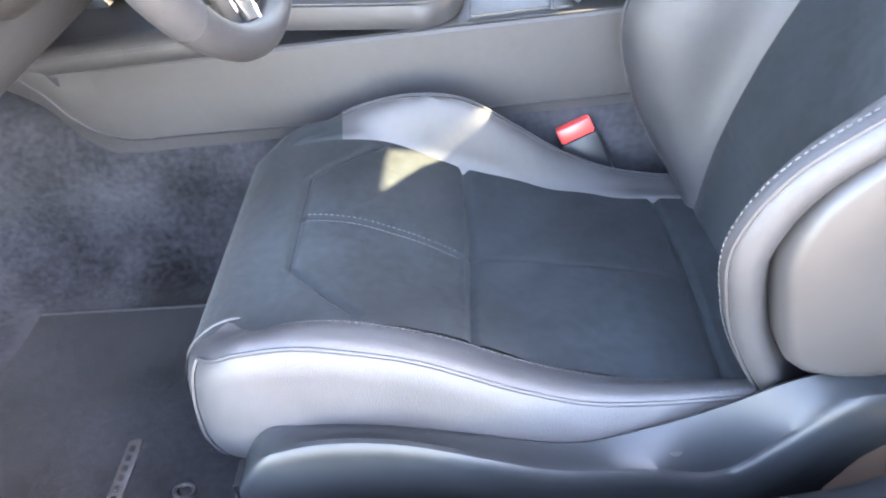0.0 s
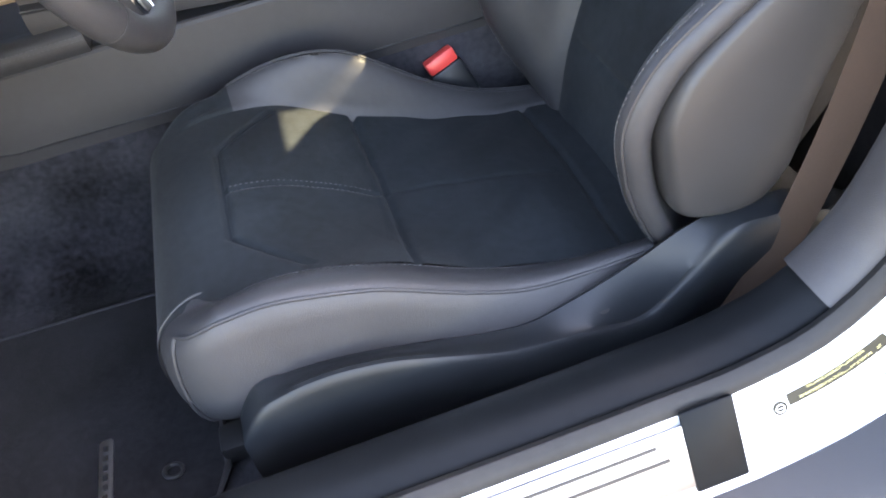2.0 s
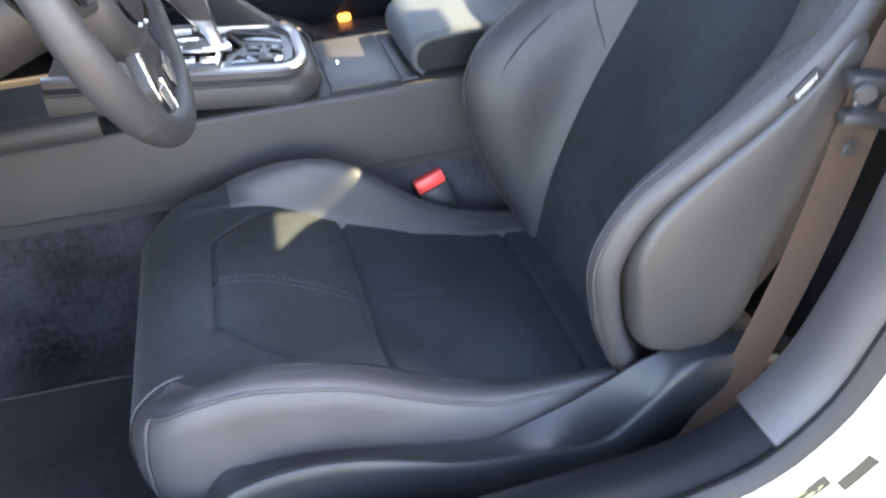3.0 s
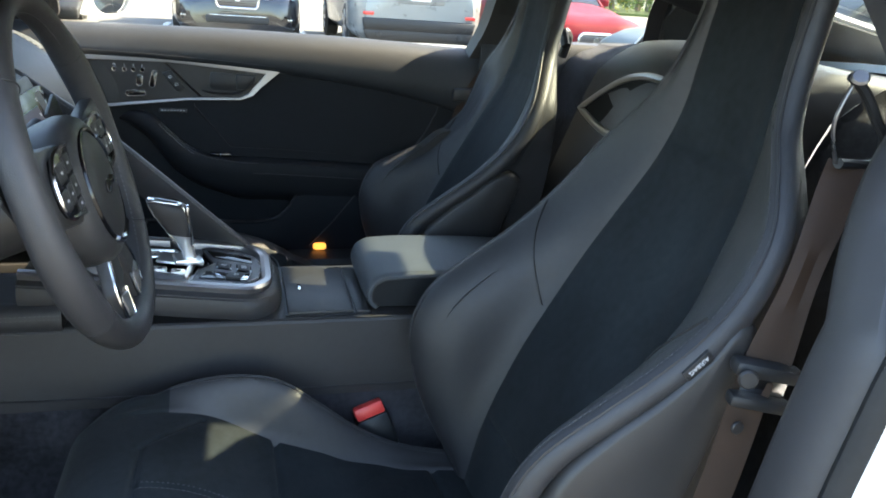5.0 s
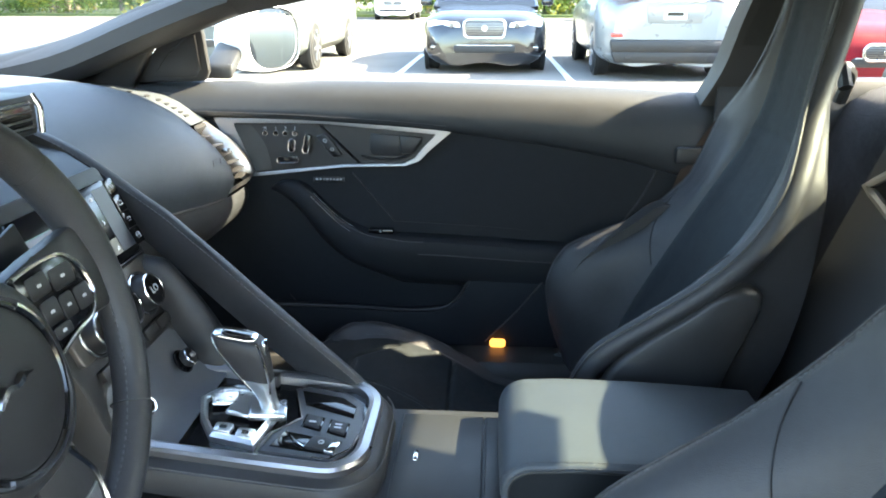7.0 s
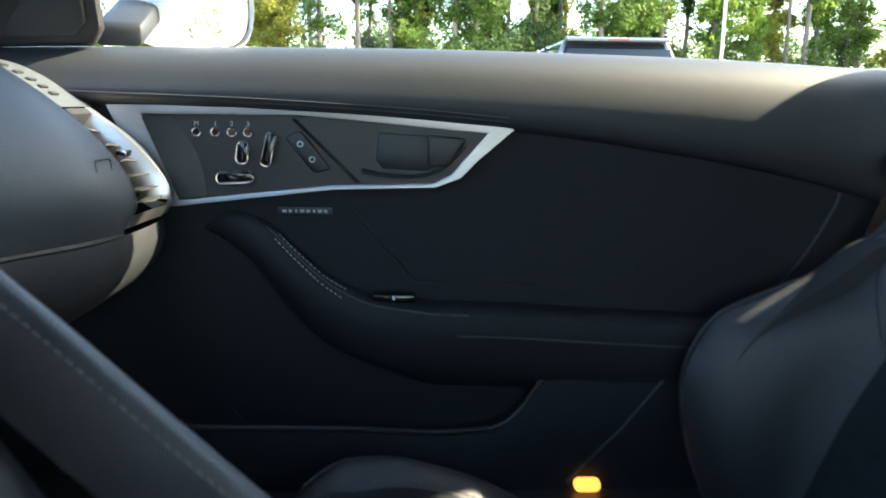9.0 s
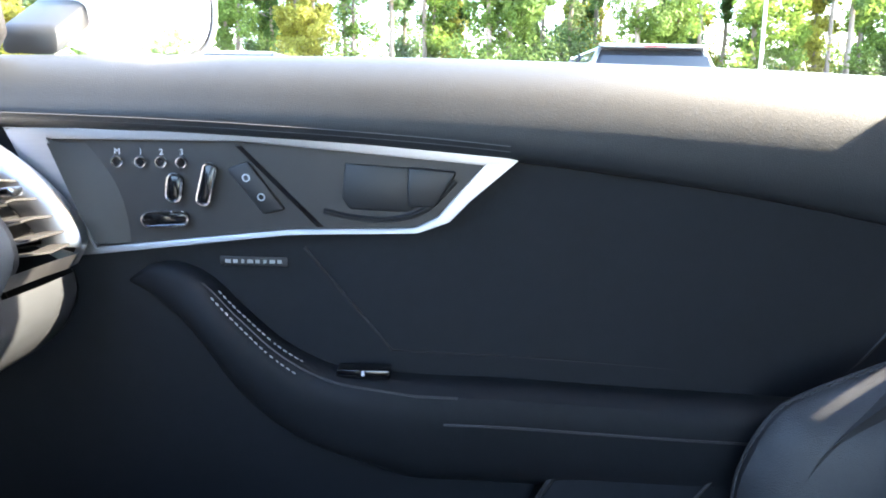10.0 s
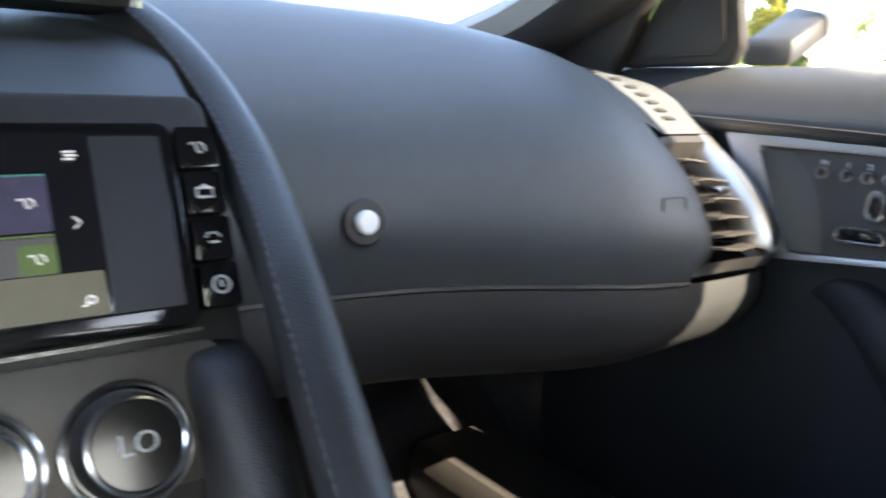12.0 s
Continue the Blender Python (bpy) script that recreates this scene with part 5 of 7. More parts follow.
# gear selector
gear = thing("gear_selector", (-0.45, 0.0, 0.63), "black leather gear selector with polished stem and faceted bright gate", "gear selector")
rows = []
for x, w, l, z in ((-0.424, 0.0100, 0.0110, 0.650), (-0.427, 0.0095, 0.0105, 0.662), (-0.432, 0.0110, 0.0135, 0.676), (-0.438, 0.0140, 0.0190, 0.692), (-0.445, 0.0170, 0.0245, 0.710), (-0.452, 0.0190, 0.0290, 0.727), (-0.456, 0.0195, 0.0305, 0.739), (-0.459, 0.0175, 0.0290, 0.7455), (-0.460, 0.0135, 0.0250, 0.748)):
    rows.append([(x + l * math.copysign(abs(math.cos(a)) ** 0.55, math.cos(a)), w * math.copysign(abs(math.sin(a)) ** 0.55, math.sin(a)), z - 0.16 * l * math.copysign(abs(math.cos(a)) ** 0.55, math.cos(a))) for a in np.linspace(0, 2 * math.pi, 32, endpoint=False)])
part("stem", grid(rows[:4], wrap=True), GATE_METAL, gear, "polished metal stem")
part("grip", grid(rows[3:], wrap=True, cap=True), LEATHER, gear, "black leather grip flaring towards the top")
for e in (1, -1):
    at = [min(range(32), key=lambda j: (r[j][0] - (r[0][0] + (0.0 if e > 0 else r[16][0] - r[0][0]))) ** 2 + (r[j][1] + abs(r[24][1]) * 0.96) ** 2) for r in rows]
    part("grip_edge", tube([Vector(r[j]) for r, j in zip(rows[2:8], at[2:8])], 0.0016, 6), CHROME, gear, "bright line along the grip's edge")
cap_pts = [(a, b) for a, b in rounded(0.052, 0.028, 0.009)]
part("grip_cap", slab([(-0.460 + a, b, 0.7465 - 0.16 * a) for a, b in cap_pts], (0, 0, 0.0035), 0.0015), CHROME, gear, "bright rounded top plate")
part("cap_inlay", slab([(-0.458 + a * 0.70, b * 0.62, 0.7502 - 0.16 * a * 0.70) for a, b in cap_pts], (0, 0, 0.0010), 0.0004), GLOSS_BLACK, gear, "gloss black inlay")
part("release_key", slab([(-0.4275, b, 0.730 + c) for b, c in rounded(0.016, 0.024, 0.005)], (0.004, 0, 0), 0.0012), CHROME, gear, "bright release key")
gate = [(-0.520, 0.020), (-0.506, 0.050), (-0.450, 0.058), (-0.414, 0.022), (-0.420, -0.030), (-0.426, -0.072), (-0.480, -0.064), (-0.505, -0.025)]
mid = Vector((-0.462, -0.002))
rows = [[pod(mid.x + (x - mid.x) * k, mid.y + (y - mid.y) * k, d) for x, y in gate] for k, d in ((1.0, -0.007), (0.985, 0.001), (0.90, 0.004), (0.84, 0.003), (0.80, -0.004))]
part("gate_surround", grid(rows, wrap=True), GATE_METAL, gear, "polished faceted gate surround", angle=20)
part("gate_well", slab([pod(mid.x + (x - mid.x) * 0.81, mid.y + (y - mid.y) * 0.81, -0.006) for x, y in gate], (0, 0, 0.003)), GLOSS_BLACK, gear, "gloss black well")
for x, y, w, h, t, tilt in ((-0.428, 0.000, 0.046, 0.040, 0.010, 12), (-0.455, 0.006, 0.040, 0.046, 0.006, -8), (-0.487, 0.020, 0.034, 0.030, 0.004, 20)):
    turn = Matrix.Rotation(radians(tilt), 4, "Z") @ Matrix.Rotation(radians(6), 4, "Y")
    part("gate_facet", box(pod(x, y, 0.001 + t / 2), (w, h, t), 0.003, turn), GATE_METAL, gear, "polished stepped facet", angle=20)
for x, y in ((-0.468, -0.047), (-0.440, -0.053)):
    key = pod_plate("park_key", [(x + a, y + b) for a, b in rounded(0.021, 0.018, 0.003, 3)], 0.001, 0.005, GATE_METAL, gear, "bright square key")
    part("key_symbol", slab([pod(x + a, y + b, 0.0061) for a, b in rounded(0.008, 0.007, 0.001, 2)], (0, 0, 0.0004)), PLASTIC_DARK, key)
part("gate_stub", slab([pod(-0.448 + a, 0.080 + b, -0.004) for a, b in rounded(0.026, 0.016, 0.004)], (0, 0, 0.016), 0.004), DARK_METAL, gear, "small bright block behind the lever")

# slanting grab beam between console and dashboard
beam_path = spline([(-0.86, 0.080, 1.012), (-0.79, 0.108, 0.990), (-0.725, 0.134, 0.957), (-0.674, 0.146, 0.918), (-0.631, 0.145, 0.886), (-0.585, 0.137, 0.856), (-0.553, 0.132, 0.830), (-0.523, 0.127, 0.806), (-0.470, 0.119, 0.761), (-0.392, 0.109, 0.694), (-0.325, 0.101, 0.636), (-0.285, 0.092, 0.598)], 48)
BEAM = [(-0.0125, -0.056), (-0.0150, -0.035), (-0.0150, -0.014), (-0.0125, -0.0045), (-0.006, -0.0005), (0.004, 0.0), (0.010, -0.003), (0.0135, -0.010), (0.0140, -0.034), (0.0110, -0.056)]
rows = []
for i, q in enumerate(beam_path):
    a, b = Vector(beam_path[max(i - 1, 0)]), Vector(beam_path[min(i + 1, 47)])
    t = (b - a).normalized()
    up = Vector((0, 1, 0)).cross(t).normalized() * -1
    if up.z < 0:
        up = -up
    k = min(1.0, 0.45 + 0.04 * i)
    rows.append([Vector(q) + Vector((0, 1, 0)) * (e - 0.28 * f) * min(1, 0.6 + 0.4 * k) + up * f * k for e, f in BEAM])
part("grab_beam", grid(rows, wrap=True, cap=True), LEATHER, con, "slanting leather grab beam up to the dashboard")
part("beam_stitching", dashes([Vector(r[3]) + Vector((0.0004, -0.0004, 0.0004)) for r in rows[4:45]], 0.001), THREAD, con)

# ---------- dashboard ----------
dash = thing("dashboard", (-0.85, 0.1, 0.6), "black leather dashboard with centre screen, vents and glovebox", "dashboard")
SEC = [(-1.32, 0.975), (-1.18, 1.010), (-1.02, 1.020), (-0.90, 0.990), (-0.825, 0.935), (-0.785, 0.870), (-0.775, 0.815), (-0.793, 0.765)]
LOW = [(-0.794, 0.763), (-0.792, 0.745), (-0.805, 0.705), (-0.845, 0.665), (-0.90, 0.645), (-1.2, 0.63)]


dash_pull = along([(0, 0), (0.25, 0.009), (0.5, 0.036), (0.7, 0.084), (0.81, 0.113), (0.9, 0.126), (1.0, 0.131), (1.2, 0.132)])


def dash_at(y, sec, n):
    """The dashboard's cross-section at y: it curves back towards the door and drops at its end."""
    e = min(1.2, max(0.0, (y - 0.12) / 0.5))
    lift = 0.12 * min(1.03, e) ** 3
    pull = dash_pull(e)
    e = min(1.0, e)
    drop = 0.012 * e + 0.045 * e ** 4
    return [(x + pull * (1 - 0.25 * min(1, e) ** 4 * max(0, min(1, (z - 0.80) / 0.13))) * max(0, min(1, (x + 1.32) / 0.4)), y, z - drop * max(0, min(1, (z - 0.76) / 0.2)) + lift * max(0, 0.76 - z)) for x, z in spline(sec, n)]


ys = np.linspace(0.10, 0.581, 42)
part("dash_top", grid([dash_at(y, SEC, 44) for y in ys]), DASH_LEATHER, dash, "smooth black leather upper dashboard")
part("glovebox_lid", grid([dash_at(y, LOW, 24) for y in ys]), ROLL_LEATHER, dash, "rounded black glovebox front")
part("lower_seam", tube([dash_at(y, SEC, 44)[-1] for y in ys], 0.003, 6), PLASTIC_DARK, dash)
# end of the dashboard: recessed vent with slats, satin surround, leather cap above
def end_point(y, z, sink=0.0):
    """A place on the dashboard's rear face at a given y and height, set in by sink metres."""
    sec = [q for q in dash_at(y, SEC, 80) if q[0] > -1.0]
    for a, b in zip(sec, sec[1:]):
        if b[2] <= z <= a[2]:
            f = (a[2] - z) / max(1e-9, a[2] - b[2])
            t = Vector((b[0] - a[0], 0, b[2] - a[2])).normalized()
            return Vector((a[0] + (b[0] - a[0]) * f, y, z)) - Vector((-t.z, 0, t.x)) * sink
    q = Vector(sec[-1])
    return Vector((q.x, y, z)) - Vector((1, 0, 0)) * sink


def end_strip(yd, z0, z1, n=22):
    """A strip of the dashboard's end: pairs of (y, sink) over a range of heights."""
    return grid([[end_point(y, z, d) for z in np.linspace(z0, z1, n)] for y, d in yd])


CAP = [(y, 0.0) for y in np.linspace(0.581, 0.706, 7)]
keep = sum(1 for q in dash_at(0.66, SEC, 60) if q[0] < -0.75 or q[2] > 0.891)
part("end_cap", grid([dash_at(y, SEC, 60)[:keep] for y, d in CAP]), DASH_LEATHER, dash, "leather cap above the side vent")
vent = part("side_vent", end_strip([(0.590, 0.034), (0.677, 0.034)], 0.780, 0.891), MESH_BLACK, dash, "upright side vent with satin surround")
part("vent_edge", end_strip([(0.581, 0.0), (0.588, 0.001), (0.590, 0.035)], 0.780, 0.891), PLASTIC_DARK, vent)
part("vent_lip", grid([[end_point(y, z, d) for y in np.linspace(0.581, 0.678, 5)] for z, d in ((0.886, 0.024), (0.887, 0.0), (0.892, -0.001))]), PLASTIC, vent)
part("vent_surround", end_strip([(0.677, 0.035), (0.678, 0.002), (0.681, -0.0015), (0.693, -0.001), (0.702, 0.002), (0.708, 0.010)], 0.772, 0.893), BRUSHED, vent, "satin metal vent surround")
part("vent_base", end_strip([(0.581, 0.0), (0.640, 0.001), (0.679, -0.001)], 0.770, 0.784, 4), BRUSHED, vent)
for k in range(6):
    z = 0.794 + k * 0.0172
    part("vent_slat", band([end_point(0.592, z, 0.015), end_point(0.634, z, 0.011), end_point(0.676, z, 0.017)], (1, 0, 0.08), (-0.08, 0, 1), 0.018, 0.0018), PLASTIC, vent)
part("vent_tab", box(end_point(0.634, 0.846, 0.001), (0.012, 0.018, 0.008), 0.002), CHROME, vent, "small bright vent tab")
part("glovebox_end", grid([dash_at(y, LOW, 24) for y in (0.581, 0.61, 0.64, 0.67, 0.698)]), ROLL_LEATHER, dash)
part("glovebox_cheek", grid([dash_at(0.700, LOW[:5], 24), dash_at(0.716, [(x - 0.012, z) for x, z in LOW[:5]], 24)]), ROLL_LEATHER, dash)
# demister grille at the end of the dashboard top
for k in range(7):
    q = end_point(0.655, 0.908 + 0.0075 * k, -0.001)
    part("demister_slot", box(q, (0.006, 0.016, 0.003), 0.001, Matrix.Rotation(radians(25), 4, "Y")), PLASTIC_DARK, dash)
c = end_point(0.287, 0.828, -0.001)
n = Vector((0.97, -0.14, 0.15)).normalized()
part("button_bezel", disc(c - n * 0.004, n, 0.019, 0.0062, 0.002, 28), PLASTIC_DARK, dash)
part("glovebox_button", disc(c + n * 0.001, n, 0.0095, 0.006, 0.002, 24), BUTTON_LIT, dash, "pale round glovebox button")
part("dash_mark", tube([end_point(0.547 + 0.9 * a, 0.838, -0.001) + Vector((-0.1, 0, 1)) * b for a, b in rounded(0.030, 0.014, 0.004)], 0.0008, 5, closed=True), PLASTIC_DARK, dash, "embossed oblong mark")

# centre stack
SU = Vector((-0.40, 0, 0.915)).normalized()
SN = Vector((0.915, 0, 0.40)).normalized()
SO = Vector((-0.622, 0.0, 0.82))


def stack(y, h, out=0.0):
    """A place on the slanting centre stack: metres across, up its slope, and out of it."""
    return SO + Vector((0, y, 0)) + SU * h + SN * out


def stack_plate(name, y0, y1, h0, h1, out, thick, mat, parent, label="", r=0.004, bevel=0.001):
    pts = [stack((y0 + y1) / 2 + a, (h0 + h1) / 2 + b, out) for a, b in rounded(y1 - y0, h1 - h0, r, 3)]
    return part(name, slab(pts, SN * thick, bevel), mat, parent, label)


stack_plate("stack_body", -0.120, 0.129, -0.20, 0.115, -0.05, 0.045, PLASTIC, dash, "soft black surround of the centre stack", 0.01, 0.004)
screen = stack_plate("screen", -0.104, 0.105, -0.005, 0.096, -0.006, 0.012, GLOSS_BLACK, dash, "gloss black centre screen, lit with a small menu", 0.006, 0.002)
stack_plate("screen_glass", -0.096, 0.099, 0.004, 0.089, 0.006, 0.0012, SCREEN, screen)
WARM_SATIN = material("warm_satin_panel", (0.14, 0.13, 0.12), 0.42, metal=0.5, vary=0.08, scale=30)
PICTURE = material("screen_picture", (0.05, 0.05, 0.08), 0.3, emit=(0.13, 0.11, 0.24), strength=0.014, vary=0.5, scale=40)
PICTURE_LOW = material("screen_menu", (0.08, 0.08, 0.06), 0.3, emit=(0.34, 0.32, 0.24), strength=0.018)
IDLE_FIELD = material("idle_screen", (0.03, 0.032, 0.04), 0.35, vary=0.04)
PICTURE_TEAL = material("screen_teal", (0.03, 0.1, 0.1), 0.3, emit=(0.12, 0.45, 0.40), strength=0.03)
PICTURE_GREY = material("screen_grey", (0.06, 0.06, 0.06), 0.3, emit=(0.16, 0.15, 0.17), strength=0.022)
PICTURE_GREEN = material("screen_green", (0.05, 0.1, 0.03), 0.3, emit=(0.30, 0.38, 0.16), strength=0.016)
MARK_LIT = material("lit_mark", (0.6, 0.6, 0.6), 0.4, emit=(0.8, 0.8, 0.78), strength=0.04)
stack_plate("idle_field", 0.066, 0.098, 0.005, 0.088, 0.0072, 0.0004, IDLE_FIELD, screen, "unlit slate field beside the menu", 0.001, 0)
stack_plate("menu_picture", -0.094, 0.046, 0.045, 0.070, 0.0074, 0.0004, PICTURE, screen, "violet picture field", 0.001, 0)
stack_plate("menu_line", -0.094, 0.046, 0.0702, 0.0710, 0.0076, 0.0003, PICTURE_TEAL, screen, "", 0.0003, 0)
stack_plate("menu_line", -0.094, 0.046, 0.0428, 0.0438, 0.0076, 0.0003, PICTURE_GREEN, screen, "", 0.0003, 0)
stack_plate("menu_shade", -0.094, 0.046, 0.026, 0.0425, 0.0074, 0.0004, PICTURE_GREY, screen, "", 0.001, 0)
stack_plate("menu_field", -0.094, 0.064, 0.0055, 0.0255, 0.0074, 0.0004, PICTURE_LOW, screen, "pale olive menu field", 0.001, 0)
stack_plate("menu_tile", 0.031, 0.046, 0.026, 0.039, 0.0080, 0.0004, PICTURE_GREEN, screen, "", 0.001, 0)


def symbol(y, h, out, r, shape, mat, parent):
    """A small pictogram of a few strokes on the stack."""
    strokes = {"seat": [[(-1, 0.4), (-0.3, 0.5), (0, -0.6), (0.4, -0.7)], [(0.3, 0.6), (0.8, 0.2), (0.9, -0.5)]], "roof": [[(-1, -0.6), (-1, 0.5), (0.9, 0.5), (0.9, -0.6), (-1, -0.6)], [(-0.5, 0.5), (0, 0.9), (0.5, 0.5)]],
               "car": [[(-0.9, 0.1), (-0.5, 0.6), (0.5, 0.6), (0.9, 0.1)], [(-0.6, -0.5), (0.6, -0.5)]], "ring": [[(math.cos(a), math.sin(a)) for a in np.linspace(0, 6.28, 14)], [(0, 0.5), (0, -0.3)]],
               "next": [[(-0.4, 0.8), (0.4, 0), (-0.4, -0.8)]], "lines": [[(-0.9, 0.5), (0.7, 0.5)], [(-0.6, 0.0), (0.9, 0.0)], [(-0.9, -0.5), (0.5, -0.5)]], "gear": [[(0.5 * math.cos(a) + 0.3, 0.5 * math.sin(a) + 0.2) for a in np.linspace(0, 6.28, 10)], [(-0.9, -0.5), (-0.3, -0.5), (-0.3, 0.1)]]}[shape]
    part("symbol", merge(*[tube([stack(y + a * r, h + b * r, out) for a, b in st], r * 0.16, 5) for st in strokes]), mat, parent)


for y, h, shape in ((0.057, 0.079, "lines"), (0.037, 0.058, "seat"), (0.056, 0.048, "next"), (0.038, 0.033, "seat"), (0.014, 0.017, "roof"), (0.056, 0.012, "gear")):
    symbol(y, h, 0.0084, 0.0034, shape, MARK_LIT, screen)
stack_plate("screen_rim", -0.104, 0.104, -0.0085, -0.0065, 0.0, 0.006, CHROME, screen, "thin bright lower rim", 0.0008, 0)
for k, shape in enumerate(("seat", "roof", "car", "ring")):
    h = 0.083 - k * 0.0235
    key = stack_plate("side_key", 0.1075, 0.1275, h - 0.0108, h + 0.0108, -0.004, 0.009, GLOSS_BLACK, dash, "black key with a pale symbol", 0.002, 0.001)
    symbol(0.1175, h, 0.0053, 0.0042, shape, GREY_MARK, key)
knobs = stack_plate("climate_panel", -0.105, 0.112, -0.076, -0.012, -0.006, 0.007, WARM_SATIN, dash, "warm grey satin climate panel", 0.006, 0.0015)
for j, y in enumerate((-0.060, 0.002, 0.064)):
    c = stack(y, -0.053)
    part("knob_collar", ring(c + SN * 0.002, SN, 0.0275, 0.0020, 44, 8), CHROME, knobs)
    part("collar_gap", disc(c - SN * 0.001, SN, 0.0268, 0.003, 0, 40), GLOSS_BLACK, knobs)
    part("climate_knob", disc(c, SN, 0.0245, 0.018, 0.002, 40, 0.0225), PLASTIC_DARK, knobs, "black rotary knob with display")
    part("knob_ring", ring(c + SN * 0.0175, SN, 0.0205, 0.0016, 40, 8), CHROME, knobs, "bright knob ring")
    part("knob_face", disc(c + SN * 0.0165, SN, 0.0195, 0.002, 0.0005, 36), GLOSS_BLACK, knobs)
    if j != 1:
        writing("knob_word", "LO", 0.0135, c + SN * 0.0190, (0, 1, 0), SU, GREY_MARK, knobs)
# row of keys and small round controls under the knobs
for k in range(5):
    y = -0.072 + k * 0.036
    stack_plate("toggle_key", y - 0.016, y + 0.016, -0.104, -0.090, -0.004, 0.008, PLASTIC_DARK, dash, "", 0.002, 0.001)
slope = spline([(-0.600, 0.748), (-0.586, 0.722), (-0.571, 0.700), (-0.557, 0.678), (-0.545, 0.662), (-0.530, 0.653), (-0.508, 0.6495)], 20)
rows = [[(x - 0.016 * (1 - min(1, max(0, (0.11 - abs(y)) / 0.03))) ** 2, y, z + 0.010 * (1 - min(1, max(0, (0.11 - abs(y)) / 0.03))) ** 2) for y in np.linspace(-0.110, 0.104, 24)] for x, z in slope]
part("stack_slope", grid(rows), SLOPE_GREY, dash, "slate satin slope curving down to the selector")
dial = Vector((-0.551, 0.055, 0.684))
DN = Vector((0.80, 0.05, 0.60)).normalized()
part("mode_dial_collar", disc(dial - DN * 0.006, DN, 0.0165, 0.006, 0.002, 32), GLOSS_BLACK, dash, "round black drive dial")
part("mode_dial", disc(dial, DN, 0.0125, 0.012, 0.003, 32), PLASTIC_DARK, dash)
part("mode_dial_ring", ring(dial + DN * 0.011, DN, 0.0105, 0.0013, 32, 6), CHROME, dash)
part("mode_dial_grip", box(dial + DN * 0.014, (0.006, 0.021, 0.007), 0.002, Matrix.Rotation(radians(-50), 4, "Y") @ Matrix.Rotation(radians(30), 4, "Z")), DARK_METAL, dash)
dial = Vector((-0.556, -0.058, 0.680))
part("side_button", disc(dial - DN * 0.002, DN, 0.0135, 0.009, 0.003, 28), GLOSS_BLACK, dash, "round start button with a bright ring")
part("side_button_ring", ring(dial + DN * 0.007, DN, 0.0115, 0.0016, 28, 6), CHROME, dash)
# leather cheek beside the stack, with a bright line
rows = []
for u in np.linspace(0, 1, 24):
    h = -0.006 - 0.185 * u
    swell = math.sin(min(1, 0.12 + u * 5) * math.pi / 2)
    rows.append([stack(y + 0.004 * math.sin(u * 3), h, (o + 0.03) * swell - 0.03 + 0.030 * math.sin(u * math.pi * 0.5)) for y, o in spline([(0.092, -0.03), (0.094, 0.002), (0.100, 0.014), (0.110, 0.019), (0.121, 0.015), (0.128, 0.004), (0.130, -0.04)], 18)])
part("stack_cheek", grid(rows), LEATHER, dash, "curved leather cheek of the centre stack")
# raised centre vent
cv = part("centre_vent", box((-0.765, 0.012, 0.992), (0.070, 0.205, 0.052), 0.008), PLASTIC_DARK, dash, "raised centre vent on top of the dashboard")
for s in (-0.045, 0.045):
    part("vent_mouth", box((-0.7305, s + 0.012, 0.992), (0.006, 0.080, 0.036), 0.002), GLOSS_BLACK, cv)
    for k in range(4):
        part("vent_slat", box((-0.728, s + 0.012, 0.979 + k * 0.009), (0.008, 0.078, 0.002), 0), PLASTIC, cv)
part("vent_rim", tube([(-0.727, 0.113, 0.968), (-0.727, 0.115, 1.0), (-0.735, 0.113, 1.016)], 0.004, 8), CHROME, cv, "bright vent edge")
rows = [[(x, y, z - 0.05 * (y < -0.1) * 0) for y in np.linspace(-0.68, 0.125, 30)] for x, z in spline([(-1.32, 0.975), (-1.1, 1.005), (-0.90, 0.985), (-0.80, 0.965), (-0.70, 0.935), (-0.672, 0.915)], 16)]
part("dash_top_centre", grid(rows), DASH_LEATHER, dash, "soft black dashboard top")
rows = [[(x, y, z) for y in np.linspace(-0.68, -0.115, 20)] for x, z in spline([(-0.672, 0.915), (-0.685, 0.86), (-0.70, 0.78), (-0.72, 0.71), (-0.76, 0.67), (-0.85, 0.655)], 20)]
part("knee_panel", grid(rows), LEATHER_SOFT, dash, "soft black lower dashboard before the driver")
# instrument hood and glowing dials
rows = []
for a in np.linspace(0, math.pi, 24):
    rows.append([(x, -0.385 + (0.165 + g) * math.cos(a), 0.905 + (0.095 + g) * math.sin(a)) for x, g in ((-0.80, 0.0), (-0.66, 0.0), (-0.655, 0.006), (-0.665, 0.014), (-0.85, 0.020))])
part("instrument_hood", grid(rows), LEATHER, dash, "arched leather instrument hood")
part("instrument_face", box((-0.765, -0.385, 0.925), (0.01, 0.31, 0.13), 0.003), GLOSS_BLACK, dash)
for y in (-0.46, -0.31):
    part("dial_ring", ring((-0.757, y, 0.925), (1, 0, 0.1), 0.052, 0.003, 40, 8), CHROME, dash, "bright dial ring")

# ---------- steering wheel ----------
WC = Vector((-0.513, -0.371, 0.886))
WA = Vector((0.960, 0.0, 0.279)).normalized()
WY = Vector((0, 1, 0))
WU = WA.cross(WY) * 1.0
if WU.z < 0:
    WU = -WU
wheel = thing("steering_wheel", WC, "black leather steering wheel with chrome-edged spokes", "steering wheel")


def on_wheel(a, b, out=0.0):
    """A place on the wheel: metres across, up its face, and towards the driver."""
    return WC + WY * a + WU * b + WA * out


